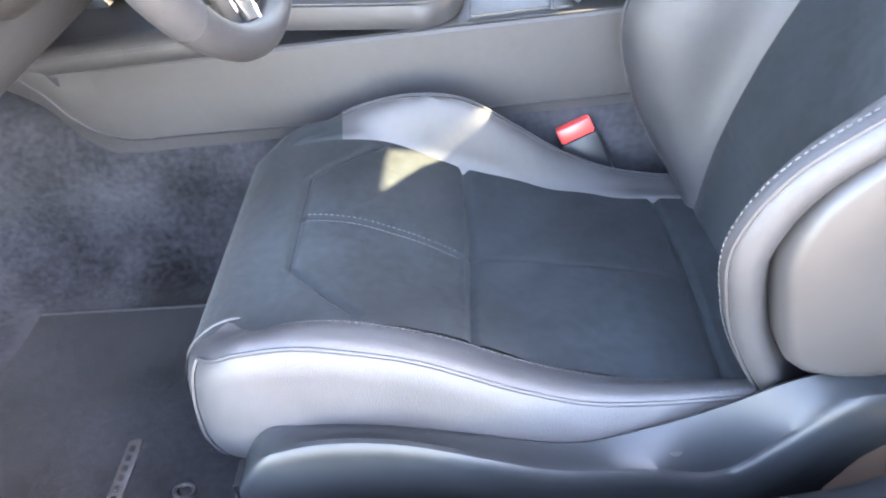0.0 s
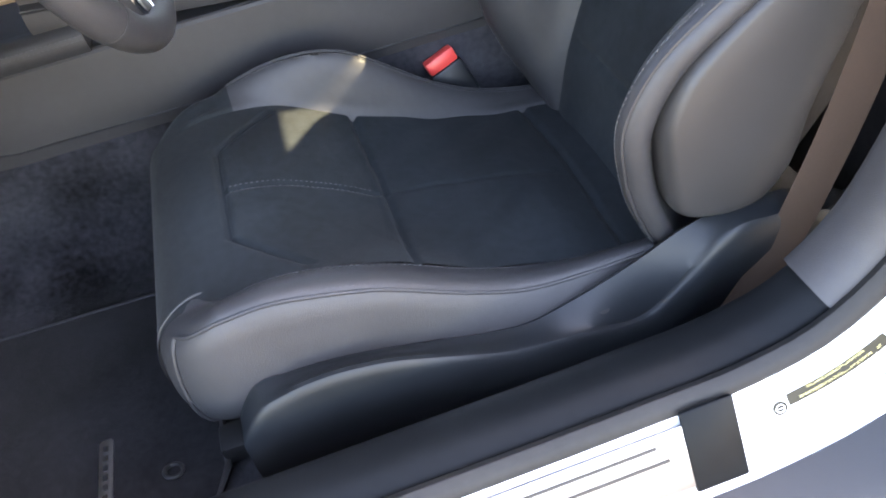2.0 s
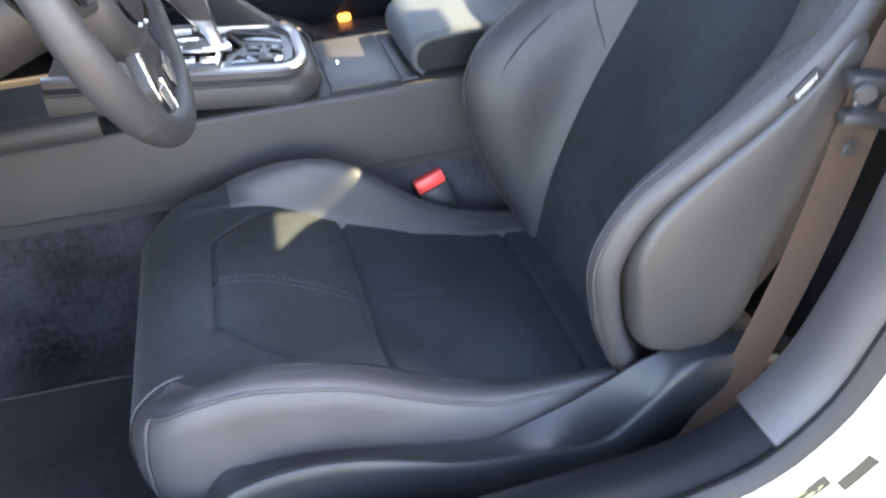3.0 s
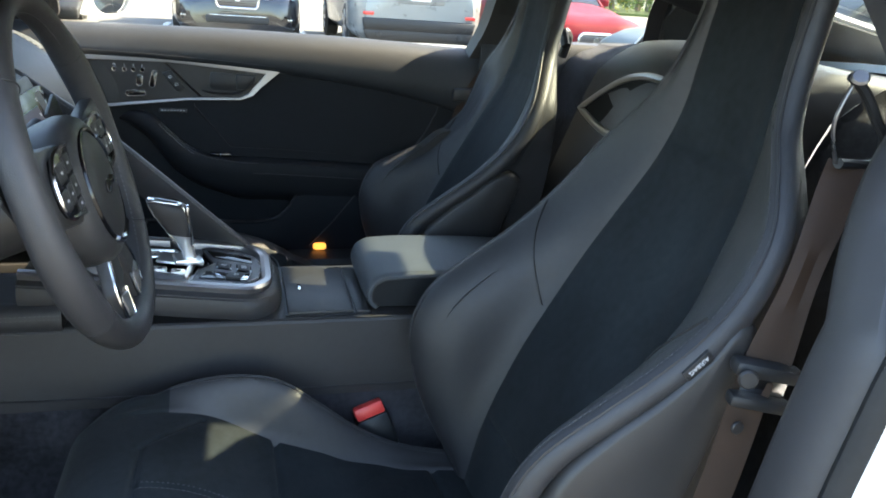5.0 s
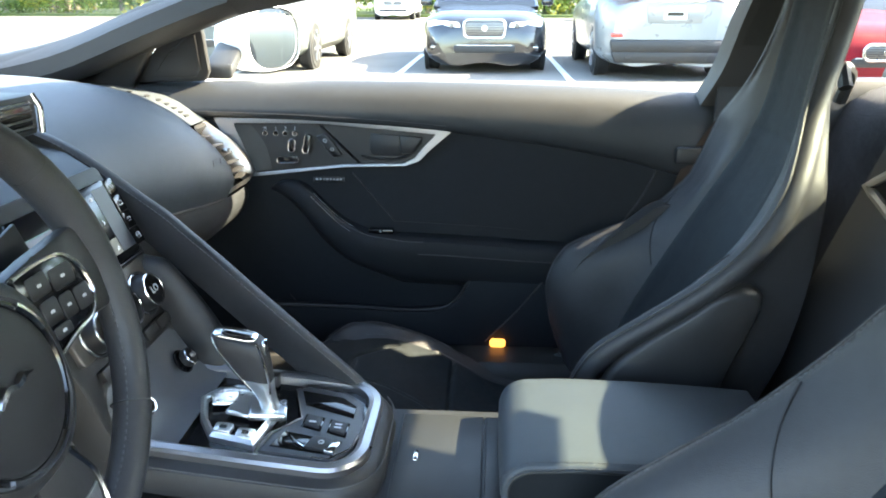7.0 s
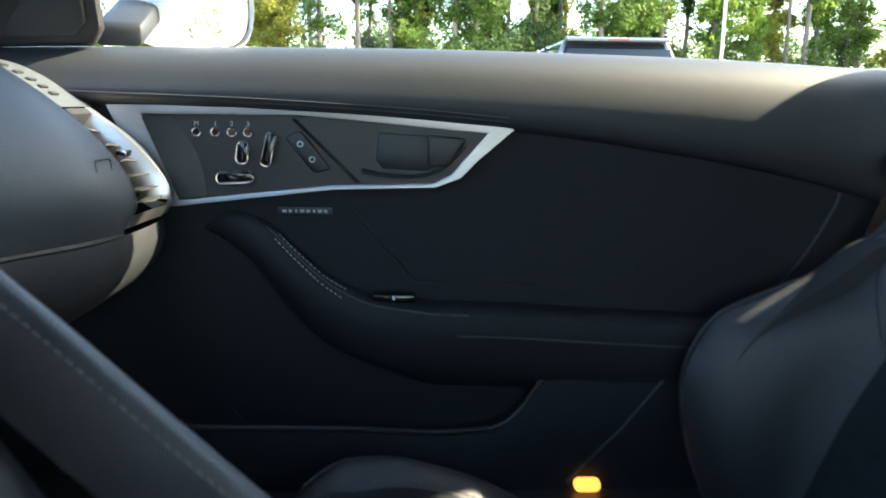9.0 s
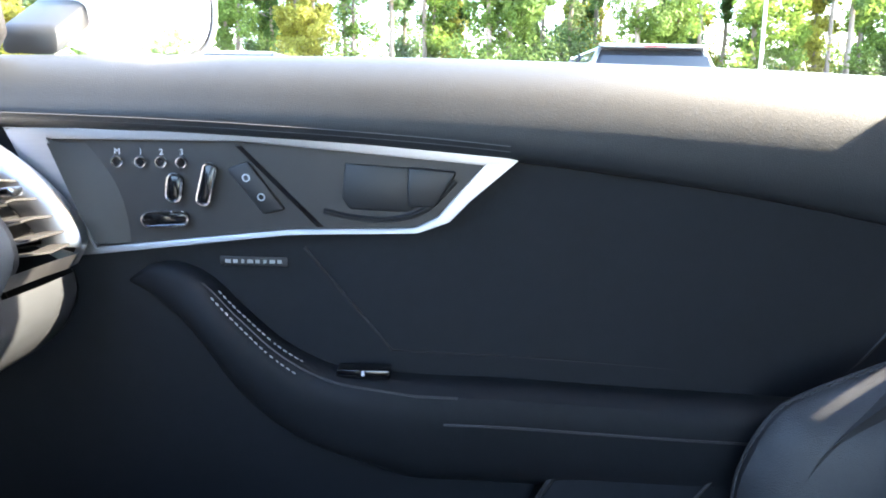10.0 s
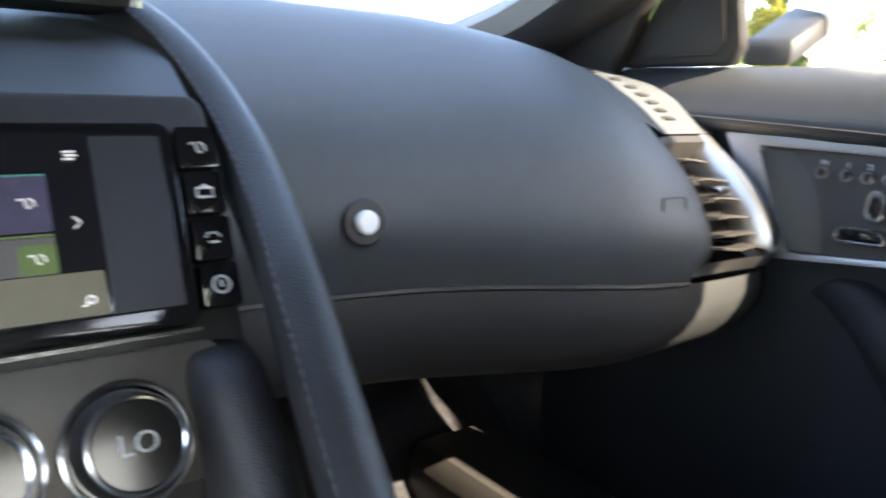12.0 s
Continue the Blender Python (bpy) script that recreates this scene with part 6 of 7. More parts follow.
rim, n = [], 72
for j in range(n):
    a = 2 * math.pi * j / n
    rim.append(on_wheel(0.191 * math.cos(a), 0.188 * math.sin(a) * (0.965 if math.sin(a) < 0 else 1.0)))
rr = []
for j in range(n):
    a = 2 * math.pi * j / n
    rr.append(0.0165 + 0.0025 * math.exp(-((math.cos(a * 2 - 0.9) - 1) / 0.25) ** 2))
part("rim", tube(rim, rr, 16, closed=True), LEATHER, wheel, "smooth black leather rim")
part("rim_stitching", dashes([on_wheel(0.1752 * math.cos(a), 0.1722 * math.sin(a) * (0.965 if math.sin(a) < 0 else 1), 0.005) for a in np.linspace(0, 2 * math.pi, 120)], 0.0012), THREAD, wheel, "grey stitched seam round the inside of the rim")
for a0 in (-38, 38, 142, 218):
    a = radians(a0)
    part("rim_joint", ring(on_wheel(0.191 * math.cos(a), 0.188 * math.sin(a) * (0.965 if a0 < 0 or a0 > 180 else 1)), -WY * math.sin(a) + WU * math.cos(a), 0.0182, 0.0008, 24, 5), PLASTIC_DARK, wheel)
# hub: padded boss round a flat disc with a bright ring and an emblem
HB = -0.018
rows = []
for k, o in ((1.0, -0.03), (1.05, -0.008), (1.03, 0.004), (0.97, 0.012), (0.88, 0.017), (0.82, 0.0185), (0.80, 0.0165)):
    rows.append([on_wheel(0.082 * k * math.copysign(abs(math.cos(a)) ** 0.82, math.cos(a)), HB + 0.079 * k * math.copysign(abs(math.sin(a)) ** 0.87, math.sin(a)), o) for a in np.linspace(0, 2 * math.pi, 48, endpoint=False)])
part("hub", grid(rows, wrap=True, cap=True), PLASTIC, wheel, "rounded black airbag hub")
rows = []
for k, o in ((1.0, 0.012), (0.99, 0.0195), (0.94, 0.0215), (0.6, 0.0235), (0.2, 0.0245)):
    rows.append([on_wheel(0.060 * k * math.cos(a), HB + 0.060 * k * math.sin(a), o) for a in np.linspace(0, 2 * math.pi, 40, endpoint=False)])
cover = part("hub_disc", grid(rows, wrap=True, cap=True), PLASTIC_DARK, wheel, "round grained centre disc")
part("hub_ring", tube([on_wheel(0.0625 * math.cos(a), HB + 0.0625 * math.sin(a), 0.0185) for a in np.linspace(0, 2 * math.pi, 48, endpoint=False)], 0.0026, 6, closed=True), GLOSS_BLACK, wheel)
part("emblem", tube([on_wheel(a, HB + b, 0.0265) for a, b in spline([(-0.021, -0.006), (-0.010, 0.003), (0.002, 0.001), (0.012, 0.005), (0.022, 0.003)], 12)], [0.002, 0.003, 0.004, 0.004, 0.004, 0.0035, 0.003, 0.004, 0.004, 0.003, 0.002, 0.0015], 6), CHROME, cover, "small bright emblem")
for lo, hi in ((20, 48), (238, 302)):
    part("hub_chrome", tube([on_wheel(0.0635 * math.cos(a), HB + 0.0635 * math.sin(a), 0.020) for a in np.linspace(radians(lo), radians(hi), 12)], 0.0032, 6), CHROME, wheel, "bright arc on the hub ring")
for e in (1, -1):
    sp = [(0.060, 0.046), (0.10, 0.052), (0.140, 0.056), (0.176, 0.060), (0.182, 0.020), (0.176, -0.022), (0.146, -0.020), (0.100, -0.030), (0.064, -0.038)]
    spoke = part("spoke", slab([on_wheel(e * a, b, -0.012) for a, b in sp], WA * 0.020, 0.006), PLASTIC, wheel, "black spoke with thumb switches")
    pad = [(0.060, 0.044), (0.100, 0.046), (0.128, 0.042), (0.144, 0.026), (0.148, 0.000), (0.138, -0.012), (0.104, -0.019), (0.074, -0.026), (0.070, -0.008), (0.064, 0.020)]
    part("switch_pad", slab([on_wheel(e * a, b, 0.007) for a, b in pad], WA * 0.006, 0.002), GLOSS_BLACK, spoke, "glossy black switch panel")
    part("pad_rim", tube([on_wheel(e * a, b, 0.0125) for a, b in spline(pad[:8], 34)], 0.0022, 6), CHROME, spoke, "bright outline of the switch panel")
    for a, b, w, h in ((0.084, 0.030, 0.026, 0.018), (0.116, 0.027, 0.030, 0.018), (0.086, 0.007, 0.022, 0.020), (0.1085, 0.004, 0.018, 0.020), (0.1315, 0.003, 0.022, 0.020), (0.090, -0.011, 0.024, 0.010)):
        key = part("thumb_key", slab([on_wheel(e * (a + p), b + q, 0.0125) for p, q in rounded(w, h, 0.003, 3)], WA * 0.0016, 0.0005), PLASTIC_DARK, spoke)
        part("key_mark", slab([on_wheel(e * a + p, b + q, 0.0142) for p, q in rounded(0.0055, 0.0026, 0.001, 2)], WA * 0.0004), GREY_MARK, spoke)
    lw = [(0.001, -0.088), (0.044, -0.084), (0.066, -0.125), (0.060, -0.166), (0.026, -0.176), (0.018, -0.130), (0.001, -0.122)]
    low = part("lower_spoke", slab([on_wheel(e * a, b, -0.010) for a, b in lw], WA * 0.015, 0.004), PLASTIC, wheel, "slanting lower spoke")
    edge = [(0.046, -0.092), (0.063, -0.128), (0.057, -0.160), (0.028, -0.168), (0.021, -0.132)]
    part("spoke_trim", tube([on_wheel(e * a, b, 0.005) for a, b in spline(edge, 24)], 0.0024, 6), CHROME, low, "bright spoke edge")
    part("spoke_bar", slab([on_wheel(e * a, b, 0.004) for a, b in ((0.025, -0.136), (0.058, -0.130), (0.053, -0.156), (0.030, -0.163))], WA * 0.003, 0.001), BRUSHED, low, "satin metal inlay")
    part("shift_paddle", slab([on_wheel(e * a, b, -0.035) for a, b in ((0.09, 0.06), (0.15, 0.075), (0.16, 0.02), (0.12, -0.03))], WA * 0.005, 0.002), PLASTIC_DARK, wheel, "dark paddle behind the spoke")
column = thing("steering_column", (-0.66, -0.385, 0.80), "moulded grey-black steering column shroud with a round switch", "steering column")
rows = []
for u in np.linspace(0, 1, 10):
    c = WC - WA * (0.045 + 0.17 * u)
    w = 0.055 + 0.02 * u
    rows.append([c + WY * (w * math.cos(a)) + WU * (w * 0.85 * math.sin(a) - 0.015) for a in np.linspace(0, 2 * math.pi, 28, endpoint=False)])
part("shroud", grid(rows, wrap=True, cap=True), PLASTIC, column)
c = WC - WA * 0.13 - WY * 0.068 - WU * 0.025
part("switch_collar", disc(c + WY * 0.014, -WY + WA * 0.2, 0.022, 0.016, 0.004, 28), PLASTIC, column)
part("round_switch", disc(c - WY * 0.001, -WY + WA * 0.2, 0.013, 0.008, 0.003, 24), BRUSHED, column, "round silver adjuster switch")
for e in (1, -1):
    part("stalk", tube([WC - WA * 0.08 + WY * e * 0.05 + WU * 0.02, WC - WA * 0.075 + WY * e * 0.12 + WU * 0.035, WC - WA * 0.07 + WY * e * 0.175 + WU * 0.04], [0.008, 0.0075, 0.009], 10), PLASTIC_DARK, column, "black stalk")

# speaker grille and bits on the bulkhead


def on_bulk(y, z, out=0.0):
    x = 0.32 + (z - 0.72) * 0.385
    return Vector((x - 0.03 * math.exp(-(y / 0.2) ** 2) - out * 0.93, y, z + out * 0.36))


pts = spline([(0.268, 0.876), (0.20, 0.918), (0.11, 0.958), (0.0, 0.975), (-0.11, 0.958), (-0.20, 0.918), (-0.268, 0.876), (-0.15, 0.862), (0.0, 0.858), (0.15, 0.862), (0.268, 0.876)], 50)[:-1]
g = part("speaker_grille", slab([on_bulk(y, z, -0.004) for y, z in pts], (-0.009, 0, 0.0035), 0.002), MESH_BLACK, bulk, "oval perforated speaker grille")
part("grille_rim", tube([on_bulk(y, z, 0.006) for y, z in pts], 0.0075, 8, closed=True), BRUSHED, bulk, "satin metal grille rim")
part("bulk_seam", tube([on_bulk(y, 0.808, 0.0005) for y in np.linspace(-0.285, 0.285, 30)], 0.0025, 6), PLASTIC_DARK, bulk)
rb = thing("rear_belt_guide", (0.45, 0.50, 0.97), "black belt guide loop beside the passenger seat", "belt guide")
part("loop", tube(spline([(0.42, 0.50, 0.99), (0.42, 0.52, 1.02), (0.44, 0.54, 1.01), (0.44, 0.56, 0.96)], 14), 0.012, 8), PLASTIC_DARK, rb)
b2 = thing("seat_belt", (0.3, 0.66, 0.5), "black seat belt beside the passenger seat", "seat belt")
part("webbing", band(spline([(0.17, 0.700, 0.34), (0.20, 0.695, 0.60), (0.235, 0.69, 0.80), (0.30, 0.66, 0.93)], 14), (1, -0.4, -0.2), (0.3, 0.9, 0), 0.047, 0.0015), WEBBING, b2)
part("belt_tongue", box((0.225, 0.672, 0.84), (0.06, 0.02, 0.035), 0.008), PLASTIC_DARK, b2)

# ---------- the car park ----------
BLACK_PAINT = material("black_car_paint", (0.012, 0.012, 0.014), 0.15, vary=0.05, coat=1.0, rough_vary=0.05)
SILVER_PAINT = material("silver_car_paint", (0.21, 0.22, 0.225), 0.30, metal=0.35, vary=0.04, coat=0.6)
GREY_PAINT = material("grey_green_car_paint", (0.095, 0.105, 0.10), 0.38, metal=0.2, vary=0.05, spec=0.25)
RED_PAINT = material("red_car_paint", (0.13, 0.004, 0.009), 0.42, vary=0.05, spec=0.1)
BLUE_PAINT = material("dark_blue_car_paint", (0.02, 0.03, 0.06), 0.2, vary=0.05, coat=1.0)
CAR_GLASS = material("dark_car_glass", (0.015, 0.02, 0.028), 0.06, vary=0.05, rough_vary=0.02, spec=0.3)
LAMP_CLEAR = material("headlamp_lens", (0.75, 0.77, 0.8), 0.08, vary=0.1, scale=60, coat=1.0)
LAMP_RED = material("tail_lamp_lens", (0.55, 0.02, 0.015), 0.15, vary=0.15, scale=60, coat=1.0)
TYRE = material("tyre_rubber", (0.018, 0.018, 0.019), 0.8, vary=0.2)
ALLOY = material("alloy_rim", (0.45, 0.45, 0.46), 0.3, metal=0.9, vary=0.1)
BARK = material("pine_bark", (0.22, 0.17, 0.13), 0.95, vary=0.4, scale=6, bump=0.8, bump_scale=20, stretch=(1, 1, 0.3))
for ob_mat, tint in (("leaf_green", (0.15, 0.22, 0.045)), ("leaf_yellow", (0.32, 0.30, 0.05)), ("leaf_dark", (0.085, 0.14, 0.04))):
    material(ob_mat, tint, 0.6, vary=0.3, scale=2, island=0.35, spec=0.3)
for nm in ("leaf_green", "leaf_yellow", "leaf_dark"):
    m = bpy.data.materials[nm]
    nt = m.node_tree
    tl, ad = nt.nodes.new("ShaderNodeBsdfTranslucent"), nt.nodes.new("ShaderNodeMixShader")
    b = nt.nodes["Principled BSDF"]
    nt.links.new(b.inputs["Base Color"].links[0].from_socket, tl.inputs["Color"])
    ad.inputs["Fac"].default_value = 0.55
    nt.links.new(b.outputs[0], ad.inputs[1])
    nt.links.new(tl.outputs[0], ad.inputs[2])
    nt.links.new(ad.outputs[0], nt.nodes["Material Output"].inputs["Surface"])


def parked_car(name, at, yaw, style, paint, label):
    """A parked car, nose along its own +x before it is turned. style: saloon, suv, coupe."""
    L, W, H = {"saloon": (5.1, 1.90, 1.45), "suv": (4.8, 1.94, 1.76), "coupe": (4.4, 1.88, 1.31)}[style]
    m = Matrix.Translation((at[0], at[1], 0)) @ Matrix.Rotation(radians(yaw), 4, "Z")
    car = thing(name, (at[0], at[1], 0.0), label, "car", "parked cars")
    clear = {"saloon": 0.17, "suv": 0.25, "coupe": 0.14}[style]
    hood = {"saloon": 0.84, "suv": 1.02, "coupe": 0.74}[style]
    belt_h = {"saloon": 0.98, "suv": 1.14, "coupe": 0.92}[style]
    tail = {"saloon": 1.0, "suv": 1.12, "coupe": 0.93}[style]
    deck = along([(-L / 2, tail - 0.10), (-L / 2 + 0.10, tail), (-L * 0.3, belt_h + 0.01), (0, belt_h), (L * 0.17, belt_h - 0.02), (L * 0.34, hood + 0.05), (L / 2 - 0.18, hood - 0.05), (L / 2 - 0.05, hood - 0.14), (L / 2, hood - 0.26)])
    wide = along([(-L / 2, W * 0.42), (-L / 2 + 0.12, W * 0.475), (-L * 0.3, W * 0.5), (L * 0.3, W * 0.5), (L / 2 - 0.25, W * 0.475), (L / 2 - 0.06, W * 0.43), (L / 2, W * 0.36)])

    def put(bm):
        bmesh.ops.transform(bm, matrix=m, verts=bm.verts)
        return bm

    rows = []
    for u in [-L / 2, -L / 2 + 0.03, -L / 2 + 0.10] + list(np.linspace(-L / 2 + 0.2, L / 2 - 0.3, 26)) + [L / 2 - 0.2, L / 2 - 0.12, L / 2 - 0.06, L / 2 - 0.02, L / 2]:
        w, d = wide(u), deck(u)
        half = spline([(0.0, clear), (w * 0.85, clear), (w * 0.97, clear + 0.08), (w, clear + 0.30), (w * 0.99, d - 0.18), (w * 0.94, d - 0.05), (w * 0.80, d), (0.0, d + 0.035)], 22)
        rows.append([(u, y, z) for y, z in half] + [(u, -y, z) for y, z in reversed(half[1:-1])])
    part("body", put(grid(rows, wrap=True, cap=True)), paint, car)
    # glasshouse and roof
    f0, r0 = {"saloon": (0.20 * L, -0.36 * L), "suv": (0.20 * L, -0.475 * L), "coupe": (0.12 * L, -0.40 * L)}[style]
    f1, r1 = {"saloon": (0.04 * L, -0.20 * L), "suv": (0.07 * L, -0.43 * L), "coupe": (-0.03 * L, -0.17 * L)}[style]
    ring_pts = lambda f, r, w, z: [(f, -w, z), (f, -w * 0.4, z), (f, w * 0.4, z), (f, w, z), ((f + r) / 2, w * 1.01, z), (r, w, z), (r, 0, z), (r, -w, z), ((f + r) / 2, -w * 1.01, z)]
    rows = [ring_pts(f0, r0, W * 0.445, belt_h - 0.02), ring_pts((f0 + f1) / 2 + 0.02, (r0 + r1) / 2 - 0.02, W * 0.42, (belt_h + H) / 2), ring_pts(f1, r1, W * 0.355, H - 0.05)]
    part("glasshouse", put(grid(rows, wrap=True)), CAR_GLASS, car, "dark car windows", angle=20)
    rows = [ring_pts(f1 + 0.03, r1 - 0.03, W * 0.365, H - 0.07), ring_pts(f1 - 0.02, r1 + 0.03, W * 0.34, H - 0.02), ring_pts(f1 - 0.25, r1 + 0.25, W * 0.25, H)]
    part("roof", put(grid(rows, wrap=True, cap=True)), paint, car)
    for s in (1, -1):
        for a, b in (((f0, belt_h - 0.03), (f1, H - 0.05)), ((r0, belt_h - 0.03), (r1, H - 0.05)), ((-0.08 * L, belt_h - 0.02), (-0.10 * L, H - 0.05))):
            part("window_pillar", put(tube([(a[0], s * W * 0.449, a[1]), ((a[0] + b[0]) / 2 + (0.02 if a[0] > 0 else -0.02 if a[0] < -0.1 * L else 0), s * W * 0.425, (a[1] + b[1]) / 2), (b[0], s * W * 0.36, b[1])], 0.035, 6)), paint if a[0] != -0.08 * L else TYRE, car)
        mir = part("door_mirror", put(box((f0 - 0.42, s * (W * 0.5 + 0.10), belt_h + 0.06), (0.12, 0.20, 0.13), 0.04)), paint, car)
        part("mirror_glass", put(box((f0 - 0.482, s * (W * 0.5 + 0.10), belt_h + 0.06), (0.004, 0.16, 0.095), 0.0)), MIRROR, mir)
        for u in (L * 0.5 - 0.92, -L * 0.5 + 0.95):
            R = 0.37 if style == "suv" else 0.345
            y0 = s * (W * 0.5 - 0.215)
            part("wheel_arch", put(disc((u, s * (W * 0.5 - 0.05), R + 0.01), (0, s, 0), R + 0.055, 0.055, 0.0, 30)), PLASTIC_DARK, car)
            wh = part("wheel", put(disc((u, y0, R), (0, s, 0), R, 0.235, 0.03, 34)), TYRE, car)
            part("rim", put(disc((u, y0 + s * 0.236, R), (0, s, 0), R * 0.70, 0.008, 0.003, 28)), PLASTIC_DARK, wh)
            for k in range(7):
                a = 2 * math.pi * k / 7
                sp = box((0, 0, R * 0.36), (0.05, 0.014, R * 0.62), 0.004, None)
                bmesh.ops.transform(sp, matrix=Matrix.Translation((u, y0 + s * 0.247, R)) @ Matrix.Rotation(a, 4, "Y"), verts=sp.verts)
                part("spoke", put(sp), ALLOY, wh)
    # nose
    fx = L / 2

    def face(pts, x, depth, bevel=0.01, name="", mat=None, label="", end=1):
        return part(name, put(slab([(x, y, z) for y, z in pts], (depth * end, 0, 0), bevel)), mat, car, label)

    gw, gz, gh = {"saloon": (0.62, 0.66, 0.26), "suv": (0.90, 0.80, 0.20), "coupe": (0.55, 0.46, 0.20)}[style]
    pts = [(a, gz + b) for a, b in rounded(gw, gh, 0.08)]
    face(pts, fx - 0.06, 0.075, 0.01, "grille", DARK_METAL, "mesh grille")
    part("grille_frame", put(tube([(fx + 0.015, y, z) for y, z in pts], 0.020, 8, closed=True)), CHROME, car, "bright grille frame")
    for k in range(1, 7):
        z = gz - gh / 2 + gh * k / 7
        part("grille_bar", put(box((fx + 0.016, 0, z), (0.006, gw * 0.9, 0.008), 0)), PLASTIC_DARK, car)
    part("grille_disc", put(disc((fx + 0.018, 0, gz + 0.01), (1, 0, 0), 0.045, 0.012, 0.003, 20)), CHROME, car)
    low = [(a, clear + 0.20 + b) for a, b in rounded(gw * 1.5, 0.12, 0.04)]
    face(low, fx - 0.09, 0.095, 0.01, "lower_intake", PLASTIC_DARK)
    part("intake_strip", put(box((fx + 0.008, 0, clear + 0.25), (0.012, gw * 1.35, 0.012), 0.003)), CHROME, car)
    for s in (1, -1):
        hl = [(s * y, z) for y, z in ((gw * 0.55 + 0.02, gz + 0.02), (W * 0.36, gz - 0.01), (W * 0.455, gz + 0.03), (W * 0.465, gz + 0.11), (W * 0.40, gz + 0.12), (gw * 0.55 + 0.05, gz + 0.09))]
        lamp = part("headlamp", put(slab([(fx - 0.10 - abs(y) ** 3 * 0.17, y, z) for y, z in hl], (0.10, 0, 0), 0.02)), LAMP_CLEAR, car, "clear headlamp")
        part("lamp_bowl", put(disc((fx - 0.03 - abs(gw * 0.55 + 0.15) ** 3 * 0.17, s * (gw * 0.55 + 0.15), gz + 0.05), (1, 0, 0), 0.04, 0.035, 0.008, 16)), DARK_METAL, lamp)
        part("fog_intake", put(slab([(fx - 0.10, s * y, z) for y, z in ((W * 0.30, clear + 0.16), (W * 0.43, clear + 0.17), (W * 0.42, clear + 0.28), (W * 0.33, clear + 0.27))], (0.06, 0, 0), 0.01)), PLASTIC_DARK, car)
        part("fog_strip", put(box((fx - 0.03, s * W * 0.37, clear + 0.225), (0.02, W * 0.12, 0.014), 0.003)), CHROME, car)
    # tail
    rx = -L / 2
    for s in (1, -1):
        tz = tail - 0.16 if style != "suv" else tail - 0.02
        part("tail_lamp", put(slab([(rx + 0.04, s * y, z) for y, z in ((W * 0.24, tz), (W * 0.44, tz - 0.02), (W * 0.465, tz + 0.06), (W * 0.45, tz + 0.14), (W * 0.26, tz + 0.11))], (-0.055, 0, 0), 0.015)), LAMP_RED, car, "red tail lamp")
        part("reflector", put(box((rx - 0.004, s * W * 0.40, 0.62), (0.02, 0.16, 0.05), 0.006)), LAMP_RED, car, "red rear reflector")
    if style == "suv":
        part("tailgate_glass", put(slab([(r0 - 0.01 + 0.0 * z, y, z) for y, z in ((-W * 0.40, belt_h + 0.02), (W * 0.40, belt_h + 0.02), (W * 0.36, H - 0.16), (-W * 0.36, H - 0.16))], (-0.015, 0, 0), 0.004)), CAR_GLASS, car)
        part("roof_spoiler", put(slab([(r1 - 0.22, -W * 0.36, H - 0.06), (r1 - 0.22, W * 0.36, H - 0.06), (r1 + 0.1, W * 0.36, H - 0.03), (r1 + 0.1, -W * 0.36, H - 0.03)], (0, 0, 0.05), 0.02)), paint, car)
        part("brake_lamp", put(box((r1 - 0.222, 0, H - 0.035), (0.012, 0.30, 0.022), 0.004)), LAMP_RED, car)
        part("rear_valance", put(slab([(rx + 0.10, y, z) for y, z in ((-W * 0.40, 0.24), (W * 0.40, 0.24), (W * 0.44, 0.40), (-W * 0.44, 0.40))], (-0.13, 0, 0), 0.03)), PLASTIC_DARK, car, "dark lower rear valance")
        part("tailgate_trim", put(box((rx - 0.003, 0, tail - 0.05), (0.02, 0.80, 0.035), 0.006)), CHROME, car)
    part("plate_recess", put(slab([(rx + 0.02, y, z) for y, z in ((-0.36, tail - 0.34), (0.36, tail - 0.34), (0.40, tail - 0.10), (-0.40, tail - 0.10))], (-0.028, 0, 0), 0.008)), paint, car)
    part("number_plate", put(box((rx - 0.012, 0, tail - 0.22), (0.008, 0.31, 0.15), 0.004)), LABEL_WHITE, car, "plain pale number plate")
    part("plate_bar", put(box((rx - 0.0165, 0, tail - 0.22), (0.002, 0.22, 0.05), 0)), LABEL_DARK, car)
    part("rear_bumper", put(slab([(rx + 0.06, y, z) for y, z in ((-W * 0.43, 0.38), (W * 0.43, 0.38), (W * 0.45, 0.56), (-W * 0.45, 0.56))], (-0.10, 0, 0), 0.04)), PLASTIC_DARK if style == "suv" else paint, car, "dark rear bumper" if style == "suv" else "")
    for s in (1, -1):
        part("exhaust_tip", put(disc((rx + 0.02, s * 0.62, clear + 0.08), (-1, 0, 0), 0.045, 0.06, 0.008, 16)), PLASTIC_DARK, car)
    return car


parked_car("saloon_car", (-0.30, 13.75), -90, "saloon", BLACK_PAINT, "glossy black saloon with a bright-framed mesh grille, parked nose out")
parked_car("sport_utility_car", (2.32, 12.75), 90, "suv", SILVER_PAINT, "pale silver sport utility car parked tail out")
parked_car("coupe_car", (4.75, 11.6), -90, "coupe", RED_PAINT, "bright red coupe parked beside the silver car")
parked_car("coupe_car", (5.75, 6.2), 180, "coupe", GREY_PAINT, "grey-green coupe parked parallel to the open car")
parked_car("sport_utility_car", (-4.0, 13.3), -90, "suv", GREY_PAINT, "pale silver sport utility car with blue-dark windows")
parked_car("sport_utility_car", (-5.1, 40.5), -90, "suv", WHITE_PAINT, "white sport utility car far across the car park")
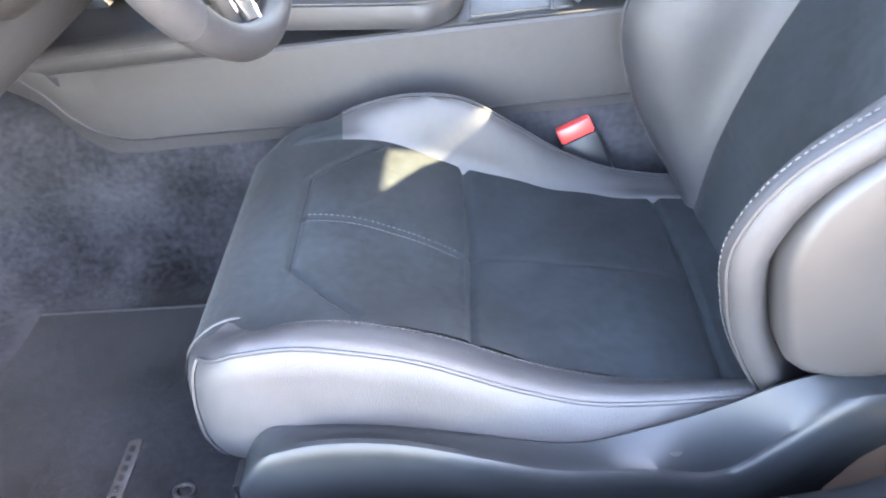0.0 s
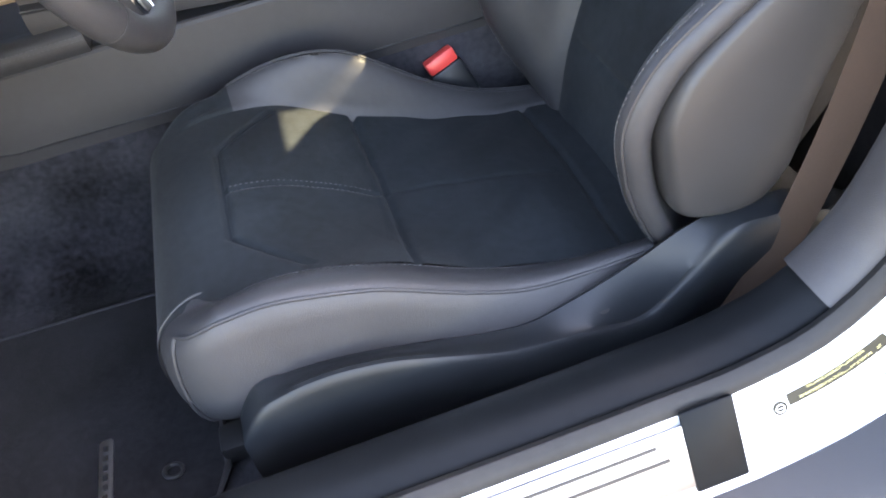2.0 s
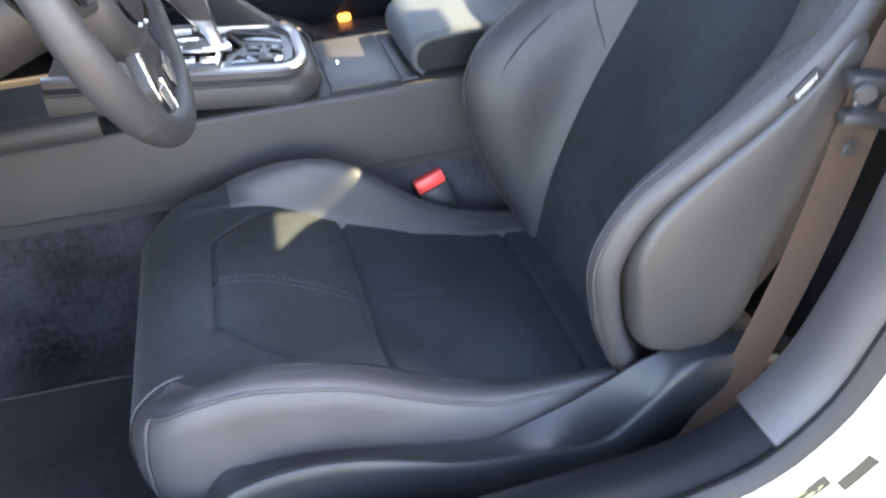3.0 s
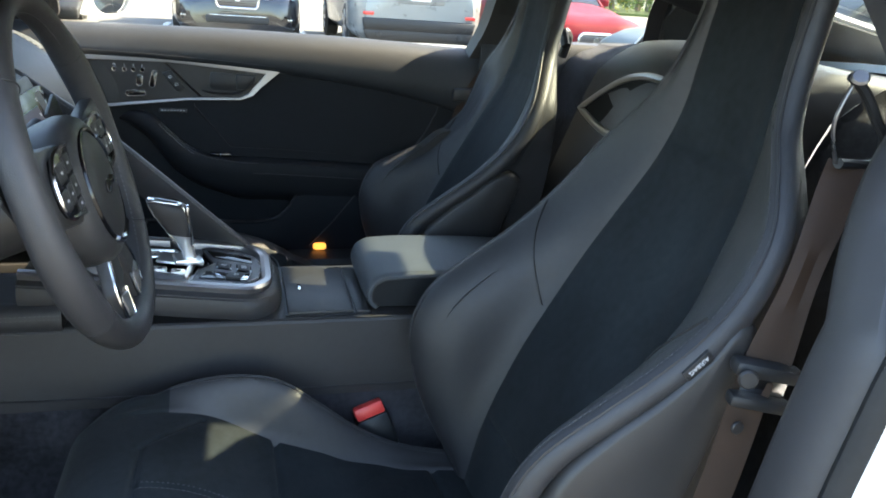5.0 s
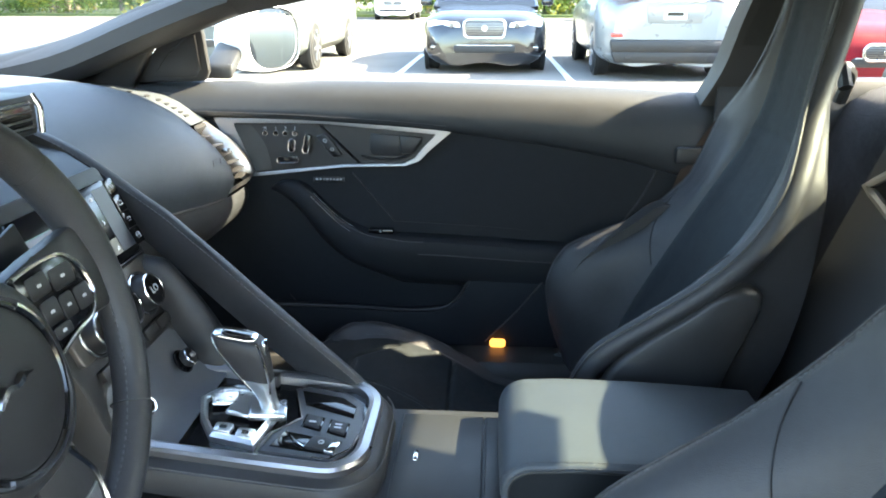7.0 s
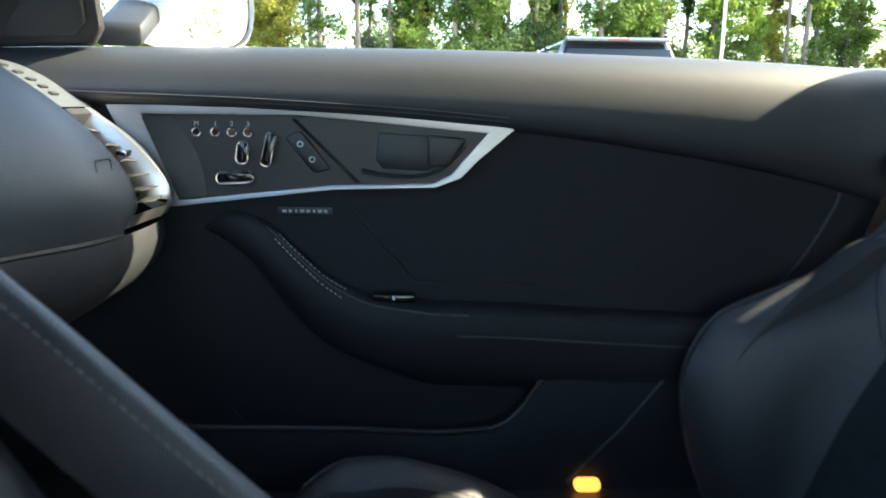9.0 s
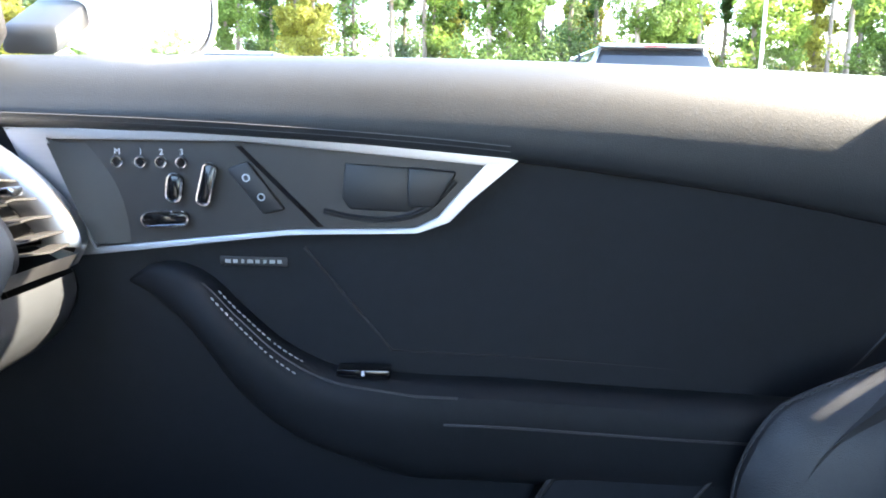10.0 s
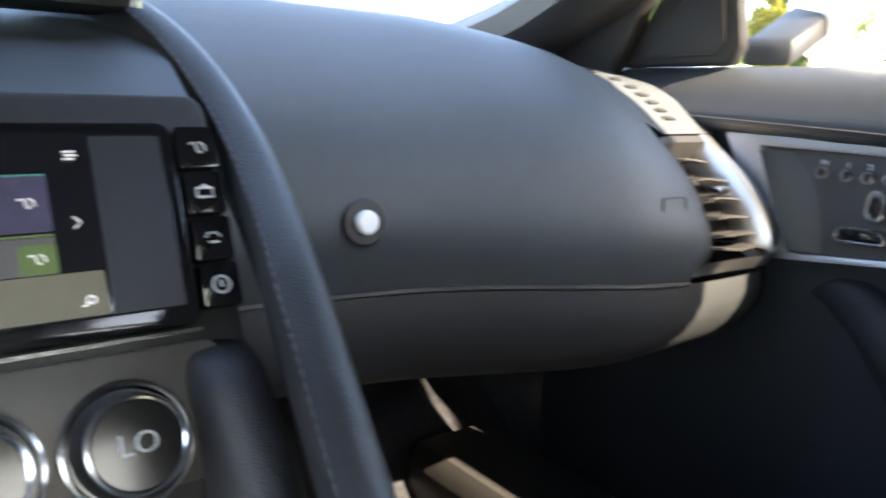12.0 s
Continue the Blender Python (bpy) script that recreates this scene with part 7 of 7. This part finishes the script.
parked_car("saloon_car", (5.4, 37.5), -90, "saloon", SILVER_PAINT, "silver saloon far across the car park")
parked_car("sport_utility_car", (8.6, 38.5), 90, "suv", BLUE_PAINT, "dark blue sport utility car far across the car park")
parked_car("saloon_car", (-9.2, 40.0), -90, "saloon", BLACK_PAINT, "black saloon far across the car park")
parked_car("sport_utility_car", (-8.2, 7.4), -70, "suv", BLUE_PAINT, "dark blue sport utility car seen through the windscreen")
parked_car("saloon_car", (-11.6, 10.0), -80, "saloon", WHITE_PAINT, "white saloon seen through the windscreen")

parked_car("sport_utility_car", (17.5, 11.8), 200, "suv", GREY_PAINT, "grey sport utility car parked behind, seen in the door mirror")
parked_car("saloon_car", (22.0, 15.8), 200, "saloon", SILVER_PAINT, "silver saloon parked behind, seen in the door mirror")
parked_car("saloon_car", (22.5, 11.0), 195, "saloon", BLUE_PAINT, "dark blue saloon parked behind, seen in the door mirror")

lines = thing("bay_markings", (0, 12, 0), "worn white bay lines painted on the asphalt", "road marking", kind="structure")
for k in range(-5, 7):
    x = 0.93 + 2.52 * k
    part("bay_line", slab([(x - 0.05, 9.6, 0.004), (x + 0.05, 9.6, 0.004), (x + 0.05, 15.2, 0.004), (x - 0.05, 15.2, 0.004)], (0, 0, 0.002)), PAINT_LINE, lines, smooth=False)

# verge and trees at the far edge
GRASS = material("verge_grass", (0.07, 0.10, 0.025), 0.9, vary=0.4, scale=1.5, bump=0.8, bump_scale=30)
bm = slab([(-70, 43.0, 0.0), (70, 43.0, 0.0), (70, 80, 0.0), (-70, 80, 0.0)], (0, 0, 0.14))
tagged(part("verge", bm, GRASS, smooth=False), "grass verge behind the car park", "verge", kind="structure")


def leaf_cloud(rnd, spots, per, size):
    """Many small leaves scattered in uneven clumps; spots: centre and radius of each clump."""
    v, f = [], []
    for c, r in spots:
        for _ in range(per):
            d = Vector((rnd.gauss(0, 1), rnd.gauss(0, 1), rnd.gauss(0, 0.8)))
            d = d.normalized() * r * rnd.random() ** 0.45
            p = Vector(c) + d
            a = Vector((rnd.gauss(0, 1), rnd.gauss(0, 1), rnd.gauss(0, 1))).normalized()
            b = a.orthogonal().normalized()
            s = size * rnd.uniform(0.5, 1.3)
            n = len(v)
            v += [p - a * s, p + b * s * 0.45, p + a * s, p - b * s * 0.45]
            f.append((n, n + 1, n + 2, n + 3))
    return v, f


def plain_mesh(name, v, f, mat, parent, label=""):
    me = bpy.data.meshes.new(name)
    me.from_pydata([tuple(p) for p in v], [], f)
    me.materials.append(mat)
    ob = new(name, me)
    ob.parent = parent
    if label:
        ob["label"] = label
    return ob


def tree(seed, at, height, spread, leaf, label, bare=0.25):
    rnd = random.Random(seed)
    t = thing("tree", at, label, "tree", "trees behind the car park")
    bend = rnd.uniform(-0.5, 0.5)
    path = [(at[0] + bend * (k / 8) ** 2 + rnd.uniform(-0.05, 0.05), at[1] + rnd.uniform(-0.1, 0.1), at[2] + height * k / 8) for k in range(9)]
    bms = [tube(path, [0.20 * (1 - 0.085 * k) for k in range(9)], 9)]
    spots = []
    for k in range(34):
        h = height * (bare + (1 - bare) * rnd.random())
        a = rnd.uniform(0, 6.28)
        r = spread * rnd.uniform(0.25, 1.0) * (1.15 - 0.7 * h / height)
        base = Vector((bend * (h / height) ** 2, 0, h))
        tip = base + Vector((math.cos(a) * r, math.sin(a) * r, rnd.uniform(-0.2, 0.7)))
        if k < 14:
            bms.append(tube([Vector(at) + base, Vector(at) + (base + tip) / 2 + Vector((0, 0, 0.15)), Vector(at) + tip], [0.05, 0.03, 0.012], 5))
        spots.append((tip, rnd.uniform(0.35, 0.85) * spread * 0.60))
        if k % 2 == 0:
            spots.append((base, rnd.uniform(0.3, 0.6) * spread * 0.6))
    part("trunk", merge(*bms), BARK, t)
    v, f = leaf_cloud(rnd, spots, 210, 0.13)
    plain_mesh("crown", v, f, bpy.data.materials[leaf], t)
    return t


rnd = random.Random(5)
kinds = [tree(11, (-14.0, 47, 0.1), 13, 1.9, "leaf_green", "tall vine-covered tree in fresh green leaf"),
         tree(12, (-8.6, 46, 0.1), 9, 1.7, "leaf_yellow", "yellow-green young tree in the sun"),
         tree(13, (-4.2, 48, 0.1), 15, 1.6, "leaf_dark", "slim dark green pine with a bare lower trunk", 0.45),
         tree(14, (1.6, 46, 0.1), 12, 2.5, "leaf_green", "broad vine-covered tree in fresh green leaf", 0.12),
         tree(15, (6.4, 48, 0.1), 14, 2.2, "leaf_dark", "dense dark green tree", 0.2)]
for k in range(56):
    x = -44 + k * 1.65 + rnd.uniform(-0.9, 0.9)
    y = 46 + rnd.uniform(-1, 9)
    s = rnd.uniform(0.85, 1.2)
    c = copy_thing(kinds[k % 5], Matrix.Translation((x, y, 0.1)) @ Matrix.Rotation(rnd.uniform(0, 6.28), 4, "Z"))
    c.scale = (s, s, s)
for k in range(14):
    x = -40 + k * 6.2 + rnd.uniform(-2, 2)
    path = [(x + rnd.uniform(-0.1, 0.1), 50 + (k % 3) * 2, 0.1 + h) for h in (0, 4, 8, 12, 16)]
    t = thing("tree", path[0], "tall thin bare pine trunk at the wood's edge", "tree", "trees behind the car park")
    part("trunk", tube(path, [0.17, 0.15, 0.13, 0.11, 0.08], 8), BARK, t)
hedge = thing("hedge", (0, 44.5, 0.1), "low green undergrowth along the verge", "hedge", kind="stuff")
for nm, n, seed in (("leaf_green", 60, 31), ("leaf_yellow", 40, 32), ("leaf_dark", 50, 33)):
    r2 = random.Random(seed)
    v, f = leaf_cloud(r2, [((r2.uniform(-40, 40), r2.uniform(-0.6, 2.0), r2.uniform(0.3, 1.6)), r2.uniform(0.6, 1.2)) for _ in range(n * 2)], 110, 0.12)
    plain_mesh("undergrowth", v, f, bpy.data.materials[nm], hedge)
wood = thing("far_wood", (0, 62, 0.1), "continuous dark green wood far behind", "wood", kind="stuff")
r2 = random.Random(41)
for nm, n in (("leaf_dark", 380), ("leaf_green", 260)):
    v, f = leaf_cloud(r2, [((r2.uniform(-60, 60), r2.uniform(-3, 5), r2.uniform(0.5, 9.0) * r2.random() ** 0.5), r2.uniform(0.7, 1.7)) for _ in range(n)], 110, 0.20)
    plain_mesh("foliage", v, f, bpy.data.materials[nm], wood)
r2 = random.Random(43)
for nm, n in (("leaf_dark", 200), ("leaf_green", 140)):
    v, f = leaf_cloud(r2, [((70 + r2.uniform(-4, 6), r2.uniform(-70, 0), r2.uniform(0.5, 9.0) * r2.random() ** 0.5), r2.uniform(1.0, 2.2)) for _ in range(n)], 80, 0.30)
    plain_mesh("foliage", v, f, bpy.data.materials[nm], wood)
r2 = random.Random(47)
for nm, n in (("leaf_dark", 160), ("leaf_green", 160), ("leaf_yellow", 60)):
    v, f = leaf_cloud(r2, [((70 + r2.uniform(-4, 6), r2.uniform(-58, 20), r2.uniform(0.5, 12.0) * r2.random() ** 0.5), r2.uniform(1.0, 2.2)) for _ in range(n)], 80, 0.30)
    plain_mesh("foliage", v, f, bpy.data.materials[nm], wood)
lamp = thing("street_lamp", (13.5, 36, 0), "pale grey lamp post in the car park", "street lamp")
part("post", tube([(13.5, 36, 0), (13.5, 36, 5), (13.5, 36, 9)], [0.09, 0.08, 0.06], 12), BRUSHED, lamp)
part("head", box((13.2, 36, 9.05), (0.8, 0.3, 0.12), 0.04), DARK_METAL, lamp)
